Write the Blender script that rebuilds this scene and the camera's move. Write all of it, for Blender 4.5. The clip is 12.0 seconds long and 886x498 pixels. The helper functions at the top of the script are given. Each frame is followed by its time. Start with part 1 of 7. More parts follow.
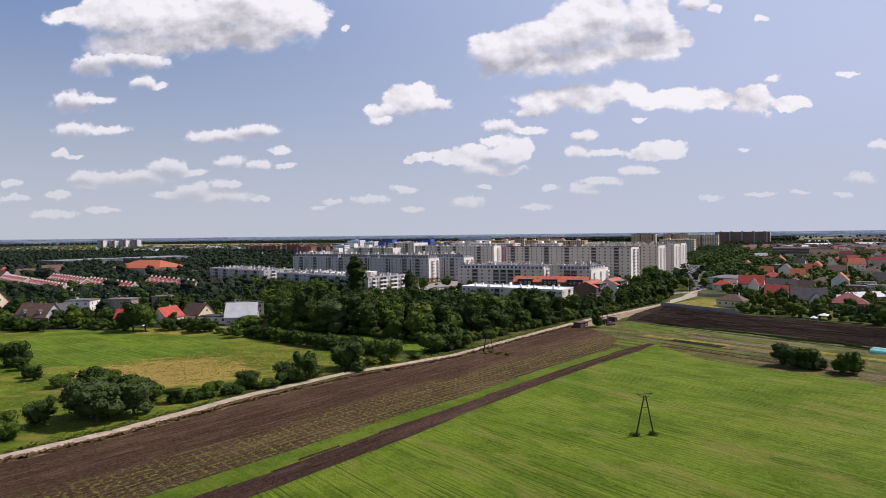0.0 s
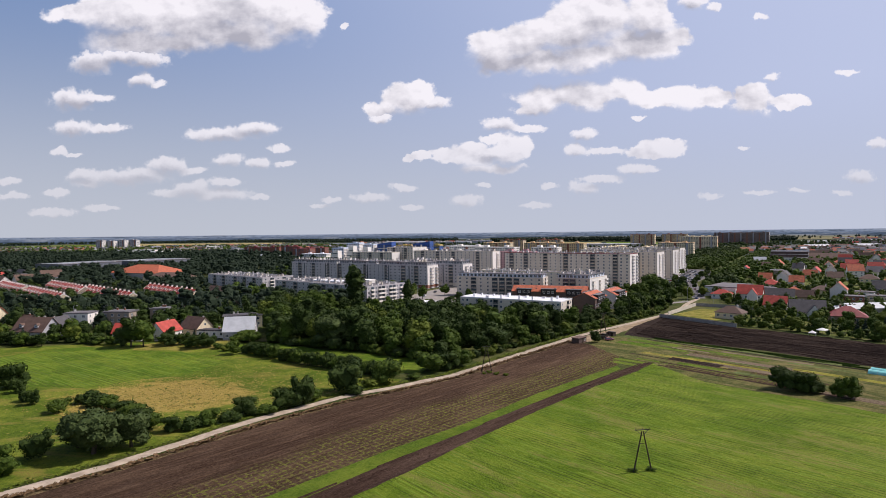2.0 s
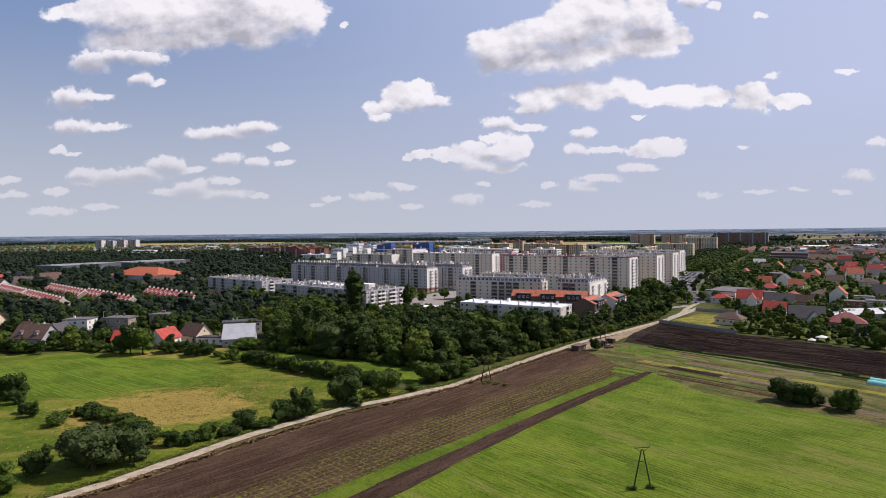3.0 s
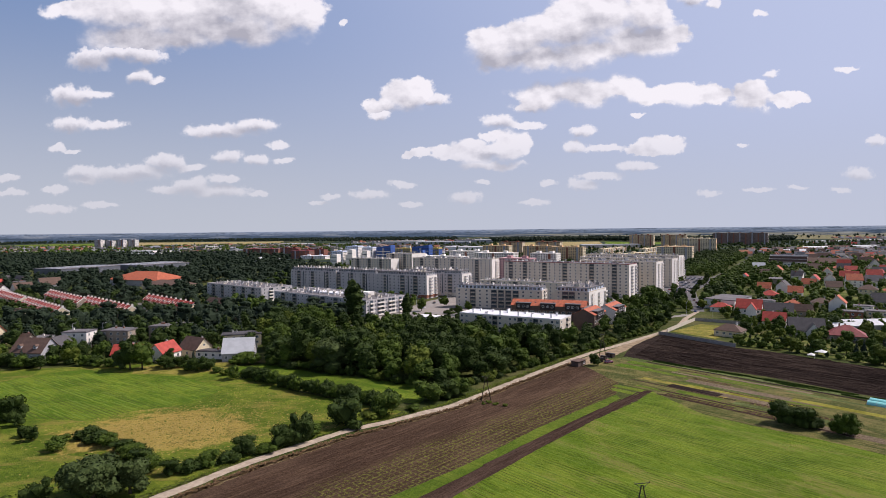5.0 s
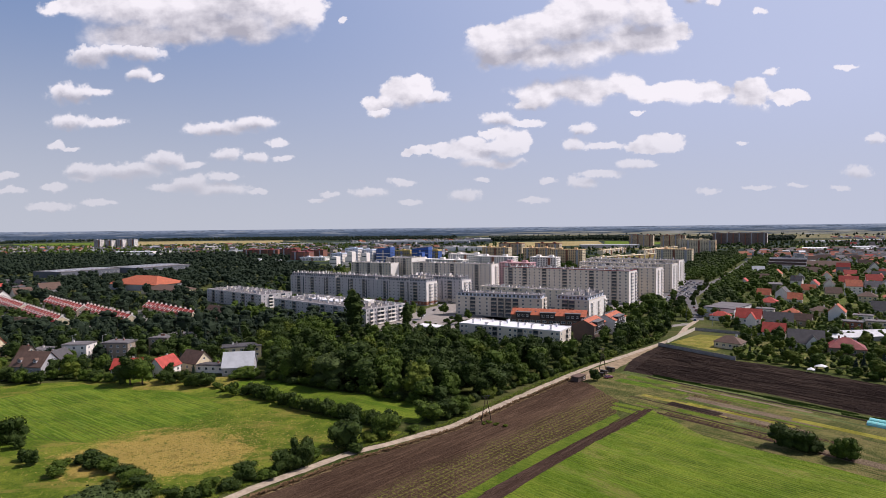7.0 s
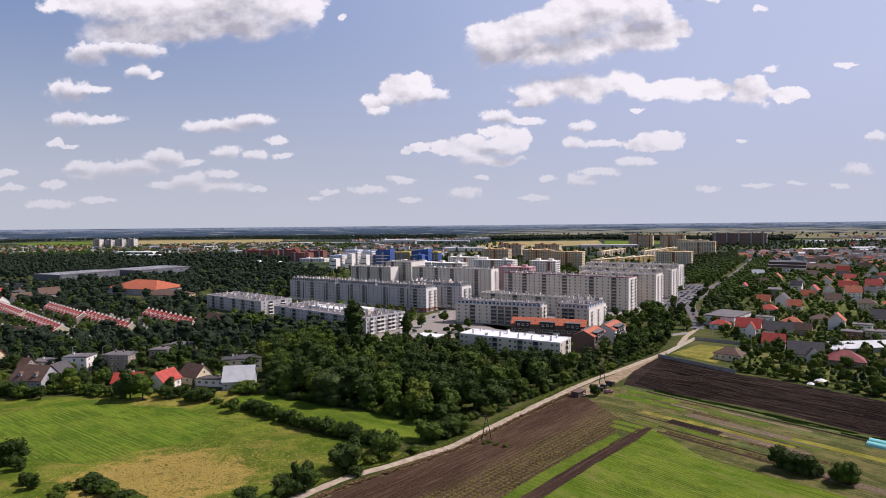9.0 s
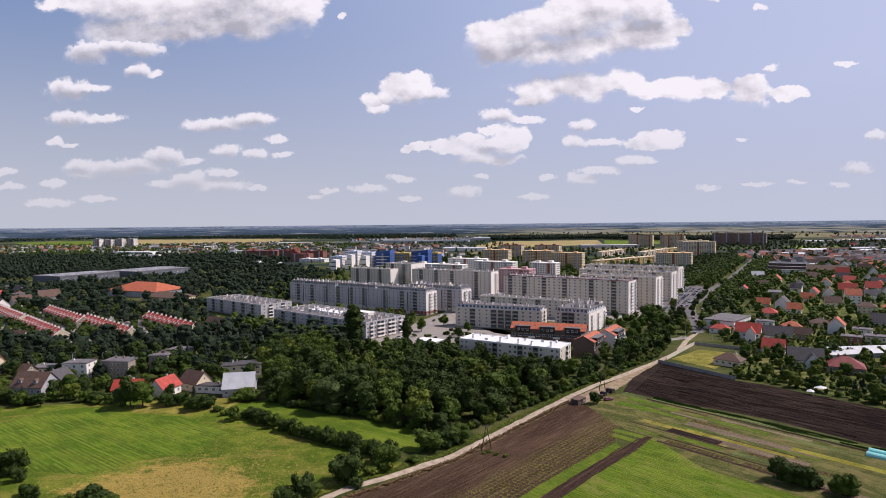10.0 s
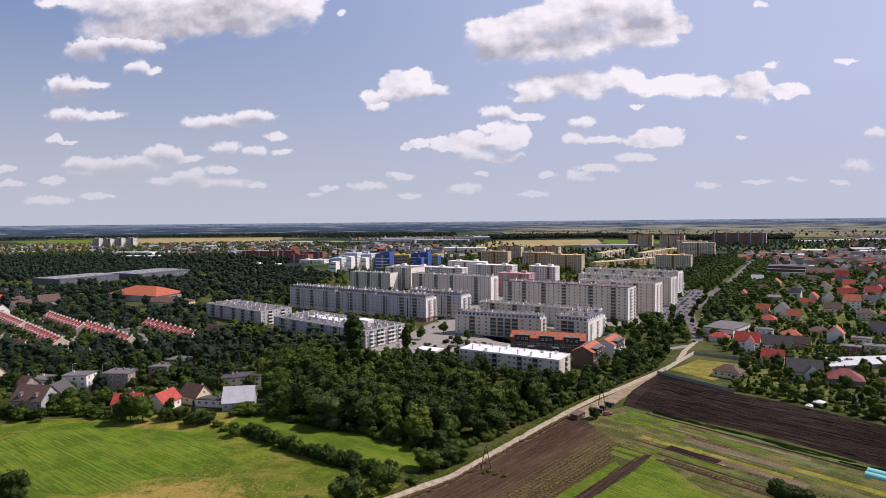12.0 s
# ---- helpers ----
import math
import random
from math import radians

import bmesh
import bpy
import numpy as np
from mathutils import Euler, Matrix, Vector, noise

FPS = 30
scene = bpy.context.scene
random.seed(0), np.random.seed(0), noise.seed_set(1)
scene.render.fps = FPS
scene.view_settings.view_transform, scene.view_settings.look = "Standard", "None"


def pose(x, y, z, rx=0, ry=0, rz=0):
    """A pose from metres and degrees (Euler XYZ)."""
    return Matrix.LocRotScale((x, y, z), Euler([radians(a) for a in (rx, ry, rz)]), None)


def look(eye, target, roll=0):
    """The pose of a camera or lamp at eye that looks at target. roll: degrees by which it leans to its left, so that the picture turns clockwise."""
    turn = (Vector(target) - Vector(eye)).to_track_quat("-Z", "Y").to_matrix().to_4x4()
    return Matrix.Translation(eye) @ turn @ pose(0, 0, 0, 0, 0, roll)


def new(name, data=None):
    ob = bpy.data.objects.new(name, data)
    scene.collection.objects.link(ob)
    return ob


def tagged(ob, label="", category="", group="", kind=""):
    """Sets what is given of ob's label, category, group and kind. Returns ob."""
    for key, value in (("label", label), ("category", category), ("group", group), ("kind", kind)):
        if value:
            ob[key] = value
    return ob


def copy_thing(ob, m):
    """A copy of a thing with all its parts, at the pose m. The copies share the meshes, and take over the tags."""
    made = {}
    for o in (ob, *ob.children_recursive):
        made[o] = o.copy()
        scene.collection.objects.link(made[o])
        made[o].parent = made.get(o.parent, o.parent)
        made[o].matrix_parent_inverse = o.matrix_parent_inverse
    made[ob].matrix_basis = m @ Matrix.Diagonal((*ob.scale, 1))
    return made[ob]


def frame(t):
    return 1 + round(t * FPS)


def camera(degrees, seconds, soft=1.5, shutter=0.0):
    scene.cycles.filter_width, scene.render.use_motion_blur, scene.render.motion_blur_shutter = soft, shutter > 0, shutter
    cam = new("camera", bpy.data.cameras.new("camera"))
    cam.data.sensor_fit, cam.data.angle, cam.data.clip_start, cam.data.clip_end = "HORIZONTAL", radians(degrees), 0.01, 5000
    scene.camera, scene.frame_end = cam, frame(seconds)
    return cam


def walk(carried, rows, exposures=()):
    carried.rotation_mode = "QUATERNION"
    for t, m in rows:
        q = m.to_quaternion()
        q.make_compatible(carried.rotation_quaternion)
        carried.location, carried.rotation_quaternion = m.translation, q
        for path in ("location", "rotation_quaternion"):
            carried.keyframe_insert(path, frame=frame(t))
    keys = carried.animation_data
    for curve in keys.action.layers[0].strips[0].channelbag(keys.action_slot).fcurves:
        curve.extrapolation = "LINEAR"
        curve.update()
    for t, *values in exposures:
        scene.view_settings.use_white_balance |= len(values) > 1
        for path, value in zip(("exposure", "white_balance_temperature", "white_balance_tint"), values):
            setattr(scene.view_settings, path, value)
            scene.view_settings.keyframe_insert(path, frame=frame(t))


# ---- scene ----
# ------------------------------------------------------------- tuning of light and picture
EXPOSURE, KELVIN, TINT, SUN_POWER, SKY_POWER = -0.27, 6500, 20, 5.6, 0.075
SKY_MIX, SKY_BLUE, SKY_HAZE, SKY_HORIZON = 0.85, (0.165, 0.318, 0.600), 0.90, (0.63, 0.70, 0.74)
SKY_SUNWARD = (0.64, 0.75, 0.97)
CLOUD_DARK, CLOUD_LIGHT, CLOUD_LOW = (0.50, 0.525, 0.585), (1.06, 1.085, 1.10), (0.74, 0.77, 0.79)
# far country: dark woods low down, paling upwards into painted haze
FAR_LOW, FAR_MID, FAR_HAZE = (0.042, 0.066, 0.088), (0.090, 0.135, 0.205), (0.31, 0.39, 0.51)
SUN_AZ, SUN_EL = 76.0, 50.0      # degrees clockwise from the y axis; above the horizon
# ------------------------------------------------------------- camera: a drone that climbs straight up
cam = camera(74.0, 12.0, soft=0.5)


def drone(t):
    """The drone's pose at t seconds: a steady climb with a slow nod downwards."""
    u = t / 12
    x = 3.99 * u - 9.54 * u * u + 5.63 * u ** 3
    y = 3.16 * u - 0.90 * u * u
    z = 42.0 + 46.02 * u + 0.98 * u * u
    pitch = -1.369 - 1.031 * u - 0.248 * u * u
    roll = 0.631 - 0.105 * u
    yaw = -0.52 * u + 0.25 * u * u - 0.041 * u ** 3
    return pose(x, y, z, 90 + pitch, roll, yaw)


walk(cam, [(k * 0.5, drone(k * 0.5)) for k in range(25)], [(0.0, EXPOSURE, KELVIN, TINT), (12.0, EXPOSURE, KELVIN, TINT + 4)])

# ------------------------------------------------------------- sky and sun
az, el = radians(SUN_AZ), radians(SUN_EL)
sun = new("sun", bpy.data.lights.new("sun", "SUN"))
sun.data.energy, sun.data.angle, sun.data.color = SUN_POWER, radians(0.55), (1.0, 0.95, 0.87)
sun.matrix_world = look((0, 0, 300), (-300 * math.sin(az) * math.cos(el), -300 * math.cos(az) * math.cos(el), 300 - 300 * math.sin(el)))

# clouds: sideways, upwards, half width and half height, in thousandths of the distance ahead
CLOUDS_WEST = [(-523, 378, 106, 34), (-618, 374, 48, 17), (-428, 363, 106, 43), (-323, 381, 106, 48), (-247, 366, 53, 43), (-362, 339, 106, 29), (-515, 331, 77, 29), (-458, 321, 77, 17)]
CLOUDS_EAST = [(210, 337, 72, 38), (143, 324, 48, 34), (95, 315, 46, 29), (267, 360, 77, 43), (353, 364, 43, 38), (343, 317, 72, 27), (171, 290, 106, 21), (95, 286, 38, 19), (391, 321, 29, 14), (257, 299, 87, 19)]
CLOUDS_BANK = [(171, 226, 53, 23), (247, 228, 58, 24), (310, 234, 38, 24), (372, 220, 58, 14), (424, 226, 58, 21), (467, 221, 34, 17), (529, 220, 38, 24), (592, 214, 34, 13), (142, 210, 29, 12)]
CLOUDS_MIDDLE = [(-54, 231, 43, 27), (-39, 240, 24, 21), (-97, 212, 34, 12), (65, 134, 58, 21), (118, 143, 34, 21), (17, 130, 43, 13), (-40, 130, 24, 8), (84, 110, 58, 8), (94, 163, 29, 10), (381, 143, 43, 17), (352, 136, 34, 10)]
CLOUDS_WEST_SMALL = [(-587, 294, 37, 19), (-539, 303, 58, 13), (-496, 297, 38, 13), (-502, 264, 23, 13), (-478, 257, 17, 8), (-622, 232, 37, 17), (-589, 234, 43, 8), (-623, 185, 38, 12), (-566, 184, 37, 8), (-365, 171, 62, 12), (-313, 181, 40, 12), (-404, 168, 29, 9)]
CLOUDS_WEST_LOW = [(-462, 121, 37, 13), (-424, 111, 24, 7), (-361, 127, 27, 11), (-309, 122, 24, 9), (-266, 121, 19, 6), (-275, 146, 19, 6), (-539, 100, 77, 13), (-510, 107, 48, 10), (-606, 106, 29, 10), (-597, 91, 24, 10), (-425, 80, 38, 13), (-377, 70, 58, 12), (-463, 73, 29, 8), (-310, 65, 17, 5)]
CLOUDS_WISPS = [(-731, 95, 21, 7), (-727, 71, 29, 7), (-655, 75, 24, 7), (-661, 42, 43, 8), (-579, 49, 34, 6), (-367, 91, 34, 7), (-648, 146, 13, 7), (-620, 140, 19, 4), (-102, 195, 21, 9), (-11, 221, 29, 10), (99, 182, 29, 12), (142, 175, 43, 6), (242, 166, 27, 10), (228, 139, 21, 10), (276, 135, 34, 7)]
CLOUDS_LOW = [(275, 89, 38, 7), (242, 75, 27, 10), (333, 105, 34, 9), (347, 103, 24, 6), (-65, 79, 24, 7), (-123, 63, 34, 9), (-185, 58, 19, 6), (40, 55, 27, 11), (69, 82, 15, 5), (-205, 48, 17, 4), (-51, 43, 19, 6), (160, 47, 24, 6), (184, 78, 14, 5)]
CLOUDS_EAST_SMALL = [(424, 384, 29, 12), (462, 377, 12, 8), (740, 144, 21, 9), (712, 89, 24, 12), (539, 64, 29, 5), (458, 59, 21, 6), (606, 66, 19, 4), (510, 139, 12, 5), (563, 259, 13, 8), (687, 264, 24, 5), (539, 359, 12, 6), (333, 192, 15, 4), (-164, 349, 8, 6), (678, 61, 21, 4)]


world = bpy.data.worlds.new("world")
scene.world = world
world.use_nodes = True
WT = world.node_tree
WT.nodes.clear()


def wlink(a, b):
    WT.links.new(a, b)


def wmath(op, a, b=None, clamp=False):
    n = WT.nodes.new("ShaderNodeMath")
    n.operation, n.use_clamp = op, clamp
    for i, v in enumerate((a, b)):
        if v is None:
            continue
        if isinstance(v, (int, float)):
            n.inputs[i].default_value = v
        else:
            wlink(v, n.inputs[i])
    return n.outputs[0]


def wvec(op, a, b=None, c=None):
    n = WT.nodes.new("ShaderNodeVectorMath")
    n.operation = op
    for i, v in enumerate((a, b, c)):
        if v is None:
            continue
        if isinstance(v, tuple):
            n.inputs[i].default_value = v
        else:
            wlink(v, n.inputs[i])
    return n.outputs["Value" if op in ("LENGTH", "DISTANCE", "DOT_PRODUCT") else "Vector"]


def wnoise(vec, scale, detail, rough=0.55):
    n = WT.nodes.new("ShaderNodeTexNoise")
    n.inputs["Scale"].default_value, n.inputs["Detail"].default_value, n.inputs["Roughness"].default_value = scale, detail, rough
    wlink(vec, n.inputs["Vector"])
    return n.outputs[0]


def wramp(val, lo, hi):
    n = WT.nodes.new("ShaderNodeMapRange")
    n.interpolation_type = "SMOOTHSTEP"
    n.inputs[1].default_value, n.inputs[2].default_value = lo, hi
    wlink(val, n.inputs[0])
    return n.outputs[0]


def wmix(fac, a, b):
    n = WT.nodes.new("ShaderNodeMix")
    n.data_type = "RGBA"
    for v, i in ((fac, 0), (a, 6), (b, 7)):
        if isinstance(v, (int, float)):
            n.inputs[i].default_value = v
        elif isinstance(v, tuple):
            n.inputs[i].default_value = (*v, 1)
        else:
            wlink(v, n.inputs[i])
    return n.outputs[2]


sky = WT.nodes.new("ShaderNodeTexSky")
sky.sky_type, sky.sun_disc = "NISHITA", False
sky.sun_elevation, sky.sun_rotation = radians(SUN_EL), radians(SUN_AZ)
sky.air_density, sky.dust_density, sky.ozone_density, sky.altitude = 1.0, 2.5, 1.0, 100

direction = WT.nodes.new("ShaderNodeTexCoord").outputs["Generated"]
sep = WT.nodes.new("ShaderNodeSeparateXYZ")
wlink(direction, sep.inputs[0])
ahead = wmath("MAXIMUM", wmath("ABSOLUTE", sep.outputs[1]), 0.05)
comb = WT.nodes.new("ShaderNodeCombineXYZ")
sideways = wmath("DIVIDE", sep.outputs[0], ahead)
wlink(sideways, comb.inputs[0])
wlink(wmath("DIVIDE", sep.outputs[2], ahead), comb.inputs[1])
plane = comb.outputs[0]          # x: sideways, y: upwards, on a screen one unit ahead
height = sep.outputs[2]

# the cloud outlines: soft puffs, frayed by noise; the small ones more finely
def frayed(scale, wide, high):
    n = WT.nodes.new("ShaderNodeTexNoise")
    n.inputs["Scale"].default_value, n.inputs["Detail"].default_value, n.inputs["Roughness"].default_value = scale, 6.0, 0.62
    wlink(plane, n.inputs["Vector"])
    return wvec("MULTIPLY_ADD", n.outputs["Color"], (wide, high, 0), wvec("ADD", plane, (-wide / 2, -high / 2, 0)))


wob = frayed(17.0, 0.066, 0.046)
wob_small = frayed(38.0, 0.030, 0.020)


def puffs(field, rows, where):
    """The nearest of the rows' puffs to each place: 0 in a puff's middle, 1 on its rim."""
    for u, v, ru, rv in rows:
        ru, rv = ru / 1000, rv / 1000
        d = wvec("LENGTH", wvec("MULTIPLY_ADD", where, (1 / ru, 1 / rv, 0), (-u / 1000 / ru, -v / 1000 / rv, 0)))
        if field is None:
            field = d
            continue
        n = WT.nodes.new("ShaderNodeMath")
        n.operation = "SMOOTH_MIN"
        n.inputs[2].default_value = 0.35
        wlink(field, n.inputs[0])
        wlink(d, n.inputs[1])
        field = n.outputs[0]
    return field


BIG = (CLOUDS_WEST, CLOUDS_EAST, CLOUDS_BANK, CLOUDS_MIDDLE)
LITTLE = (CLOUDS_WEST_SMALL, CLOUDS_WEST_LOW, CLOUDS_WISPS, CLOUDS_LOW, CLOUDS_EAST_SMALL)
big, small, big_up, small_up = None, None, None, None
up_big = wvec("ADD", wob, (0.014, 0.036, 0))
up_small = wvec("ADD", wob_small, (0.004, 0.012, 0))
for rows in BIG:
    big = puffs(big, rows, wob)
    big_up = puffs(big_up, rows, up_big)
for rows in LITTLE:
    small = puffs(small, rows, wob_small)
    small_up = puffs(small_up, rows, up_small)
billow = wnoise(wvec("MULTIPLY", plane, (1, 1.4, 1)), 18.0, 6.0, 0.52)
billow_up = wnoise(wvec("MULTIPLY_ADD", plane, (1, 1.4, 1), (0.006, 0.017, 0)), 18.0, 6.0, 0.52)
fine = wnoise(plane, 60.0, 5.0, 0.6)
edge = wmath("MULTIPLY", wmath("SUBTRACT", billow, 0.5), 1.3)
fine_edge = wmath("ADD", wmath("MULTIPLY", wmath("SUBTRACT", fine, 0.5), 1.3), wmath("MULTIPLY", edge, 0.6))
# crisp tops, soft undersides
crest = wramp(wmath("SUBTRACT", big_up, big), -0.30, 0.45)
rim = wmath("ADD", big, edge)
cover_big = wmath("ADD", wmath("MULTIPLY", wramp(rim, 1.09, 0.84), crest), wmath("MULTIPLY", wramp(rim, 1.24, 0.42), wmath("SUBTRACT", 1.0, crest)))
crest_small = wramp(wmath("SUBTRACT", small_up, small), -0.35, 0.5)
rim_small = wmath("ADD", small, fine_edge)
cover_small = wmath("ADD", wmath("MULTIPLY", wramp(rim_small, 1.16, 0.70), crest_small), wmath("MULTIPLY", wramp(rim_small, 1.30, 0.30), wmath("SUBTRACT", 1.0, crest_small)))
cover_small = wmath("MULTIPLY", cover_small, 0.92)
cover = wmath("MAXIMUM", cover_big, cover_small)
relief = wmath("MULTIPLY", wmath("SUBTRACT", billow, billow_up), 2.0)
mass = wmath("MULTIPLY", wmath("SUBTRACT", wnoise(wvec("MULTIPLY", plane, (1, 1.3, 1)), 5.5, 3.0, 0.5), 0.5), 1.5)
shade_big = wmath("SUBTRACT", wmath("ADD", wmath("ADD", wmath("MULTIPLY", wramp(big_up, 0.1, 1.25), 0.80), 0.14), mass), relief, True)
shade_small = wmath("ADD", wramp(small_up, 0.2, 1.3), wmath("SUBTRACT", wmath("MULTIPLY", fine, 0.5), 0.25), True)
mostly_big = wmath("GREATER_THAN", cover_big, cover_small)
shade = wmath("ADD", wmath("MULTIPLY", shade_big, mostly_big), wmath("MULTIPLY", shade_small, wmath("SUBTRACT", 1.0, mostly_big)))
low = wramp(height, 0.20, 0.02)
cloud_colour = wmix(shade, CLOUD_DARK, CLOUD_LIGHT)
cloud_colour = wmix(wmath("MULTIPLY", low, 0.55), cloud_colour, CLOUD_LOW)
hazy = wramp(height, 0.40, -0.02)
sky_scaled = wvec("SCALE", sky.outputs[0])
WT.nodes[-1].inputs["Scale"].default_value = SKY_POWER
sunny = wvec("DOT_PRODUCT", direction, (math.sin(az) * math.cos(el), math.cos(az) * math.cos(el), math.sin(el)))
sky_tinted = wmix(wmath("MULTIPLY", hazy, SKY_HAZE), wmix(wmath("MULTIPLY", wramp(height, 0.75, 0.45), SKY_MIX), sky_scaled, SKY_BLUE), SKY_HORIZON)
sky_tinted = wmix(wmath("MULTIPLY", wmath("MULTIPLY", wramp(sunny, -0.20, 1.0), wramp(height, 0.9, 0.5)), wmath("ADD", wmath("MULTIPLY", wramp(height, 0.02, 0.22), 0.5), 0.5)), sky_tinted, SKY_SUNWARD)
sky_cloudy = wmix(wmath("MULTIPLY", cover, wmath("SUBTRACT", 1.0, wmath("MULTIPLY", low, 0.4))), sky_tinted, cloud_colour)
# below the horizon: distant wooded country beyond the modelled ground, haze mixed into its colours
streak = wnoise(wvec("MULTIPLY", plane, (14, 420, 1)), 1.0, 5.0, 0.62)
dots = wnoise(wvec("MULTIPLY", plane, (120, 900, 1)), 1.0, 3.0, 0.6)
country = wmix(wramp(height, -0.018, -0.007), FAR_LOW, wmix(wramp(height, -0.008, 0.001), FAR_MID, FAR_HAZE))
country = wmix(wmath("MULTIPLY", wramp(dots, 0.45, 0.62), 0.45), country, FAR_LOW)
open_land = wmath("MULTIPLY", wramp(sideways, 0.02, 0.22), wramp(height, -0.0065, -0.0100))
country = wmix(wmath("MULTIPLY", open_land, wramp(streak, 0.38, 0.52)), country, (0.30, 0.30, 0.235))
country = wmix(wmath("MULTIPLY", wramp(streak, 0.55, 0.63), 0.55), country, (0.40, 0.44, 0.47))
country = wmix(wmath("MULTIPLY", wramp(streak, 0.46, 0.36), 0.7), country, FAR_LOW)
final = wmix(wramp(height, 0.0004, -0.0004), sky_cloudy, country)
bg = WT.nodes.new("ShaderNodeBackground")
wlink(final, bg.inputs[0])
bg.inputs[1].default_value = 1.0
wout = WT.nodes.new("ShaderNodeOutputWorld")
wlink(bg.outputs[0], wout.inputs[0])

# ------------------------------------------------------------- materials


class Nodes:
    """A short way to write a material's nodes."""

    def __init__(self, name, rough=0.9, metal=0.0, spec=0.3):
        self.mat = bpy.data.materials.new(name)
        self.mat.use_nodes = True
        self.nt = self.mat.node_tree
        self.bsdf = self.nt.nodes["Principled BSDF"]
        self.bsdf.inputs["Roughness"].default_value = rough
        self.bsdf.inputs["Metallic"].default_value = metal
        self.bsdf.inputs["Specular IOR Level"].default_value = spec
        self.place = self.nt.nodes.new("ShaderNodeNewGeometry").outputs["Position"]

    def put(self, v, socket):
        if isinstance(v, (int, float)):
            socket.default_value = v
        elif isinstance(v, tuple):
            socket.default_value = v if len(v) == len(socket.default_value) else (*v, 1)
        else:
            self.nt.links.new(v, socket)

    def turned(self, angle, sx, sy, sz=1.0):
        """World places turned by minus angle about z, then scaled: x runs along that angle."""
        n = self.nt.nodes.new("ShaderNodeVectorRotate")
        n.rotation_type = "Z_AXIS"
        n.inputs["Angle"].default_value = -radians(angle)
        self.put(self.place, n.inputs["Vector"])
        m = self.nt.nodes.new("ShaderNodeVectorMath")
        m.operation = "MULTIPLY"
        self.put(n.outputs[0], m.inputs[0])
        m.inputs[1].default_value = (sx, sy, sz)
        return m.outputs[0]

    def noise(self, scale, detail=4, vec=None, rough=0.55, dist=0.0):
        n = self.nt.nodes.new("ShaderNodeTexNoise")
        n.inputs["Scale"].default_value, n.inputs["Detail"].default_value = scale, detail
        n.inputs["Roughness"].default_value, n.inputs["Distortion"].default_value = rough, dist
        self.put(self.place if vec is None else vec, n.inputs["Vector"])
        return n.outputs[0]

    def band(self, vec, scale, dist=1.0, detail=2, dscale=1.0):
        n = self.nt.nodes.new("ShaderNodeTexWave")
        n.bands_direction = "Y"
        n.inputs["Scale"].default_value, n.inputs["Distortion"].default_value = scale, dist
        n.inputs["Detail"].default_value, n.inputs["Detail Scale"].default_value = detail, dscale
        self.put(vec, n.inputs["Vector"])
        return n.outputs["Fac"]

    def step(self, v, lo, hi):
        n = self.nt.nodes.new("ShaderNodeMapRange")
        n.interpolation_type = "SMOOTHSTEP"
        n.inputs[1].default_value, n.inputs[2].default_value = lo, hi
        self.put(v, n.inputs[0])
        return n.outputs[0]

    def math(self, op, a, b):
        n = self.nt.nodes.new("ShaderNodeMath")
        n.operation = op
        self.put(a, n.inputs[0])
        self.put(b, n.inputs[1])
        return n.outputs[0]

    def mix(self, fac, a, b):
        n = self.nt.nodes.new("ShaderNodeMix")
        n.data_type = "RGBA"
        for v, i in ((fac, 0), (a, 6), (b, 7)):
            self.put(v, n.inputs[i])
        return n.outputs[2]

    def each(self):
        """A chance number for each object."""
        return self.nt.nodes.new("ShaderNodeObjectInfo").outputs["Random"]

    def island(self):
        """A chance number for each loose piece of a mesh."""
        return self.nt.nodes.new("ShaderNodeNewGeometry").outputs["Random Per Island"]

    def done(self, colour, bump=None, depth=0.1, strength=0.5, rough=None):
        self.put(colour, self.bsdf.inputs["Base Color"])
        if rough is not None:
            self.put(rough, self.bsdf.inputs["Roughness"])
        if bump is not None:
            n = self.nt.nodes.new("ShaderNodeBump")
            n.inputs["Strength"].default_value, n.inputs["Distance"].default_value = strength, depth
            self.put(bump, n.inputs["Height"])
            self.nt.links.new(n.outputs[0], self.bsdf.inputs["Normal"])
        return self.mat


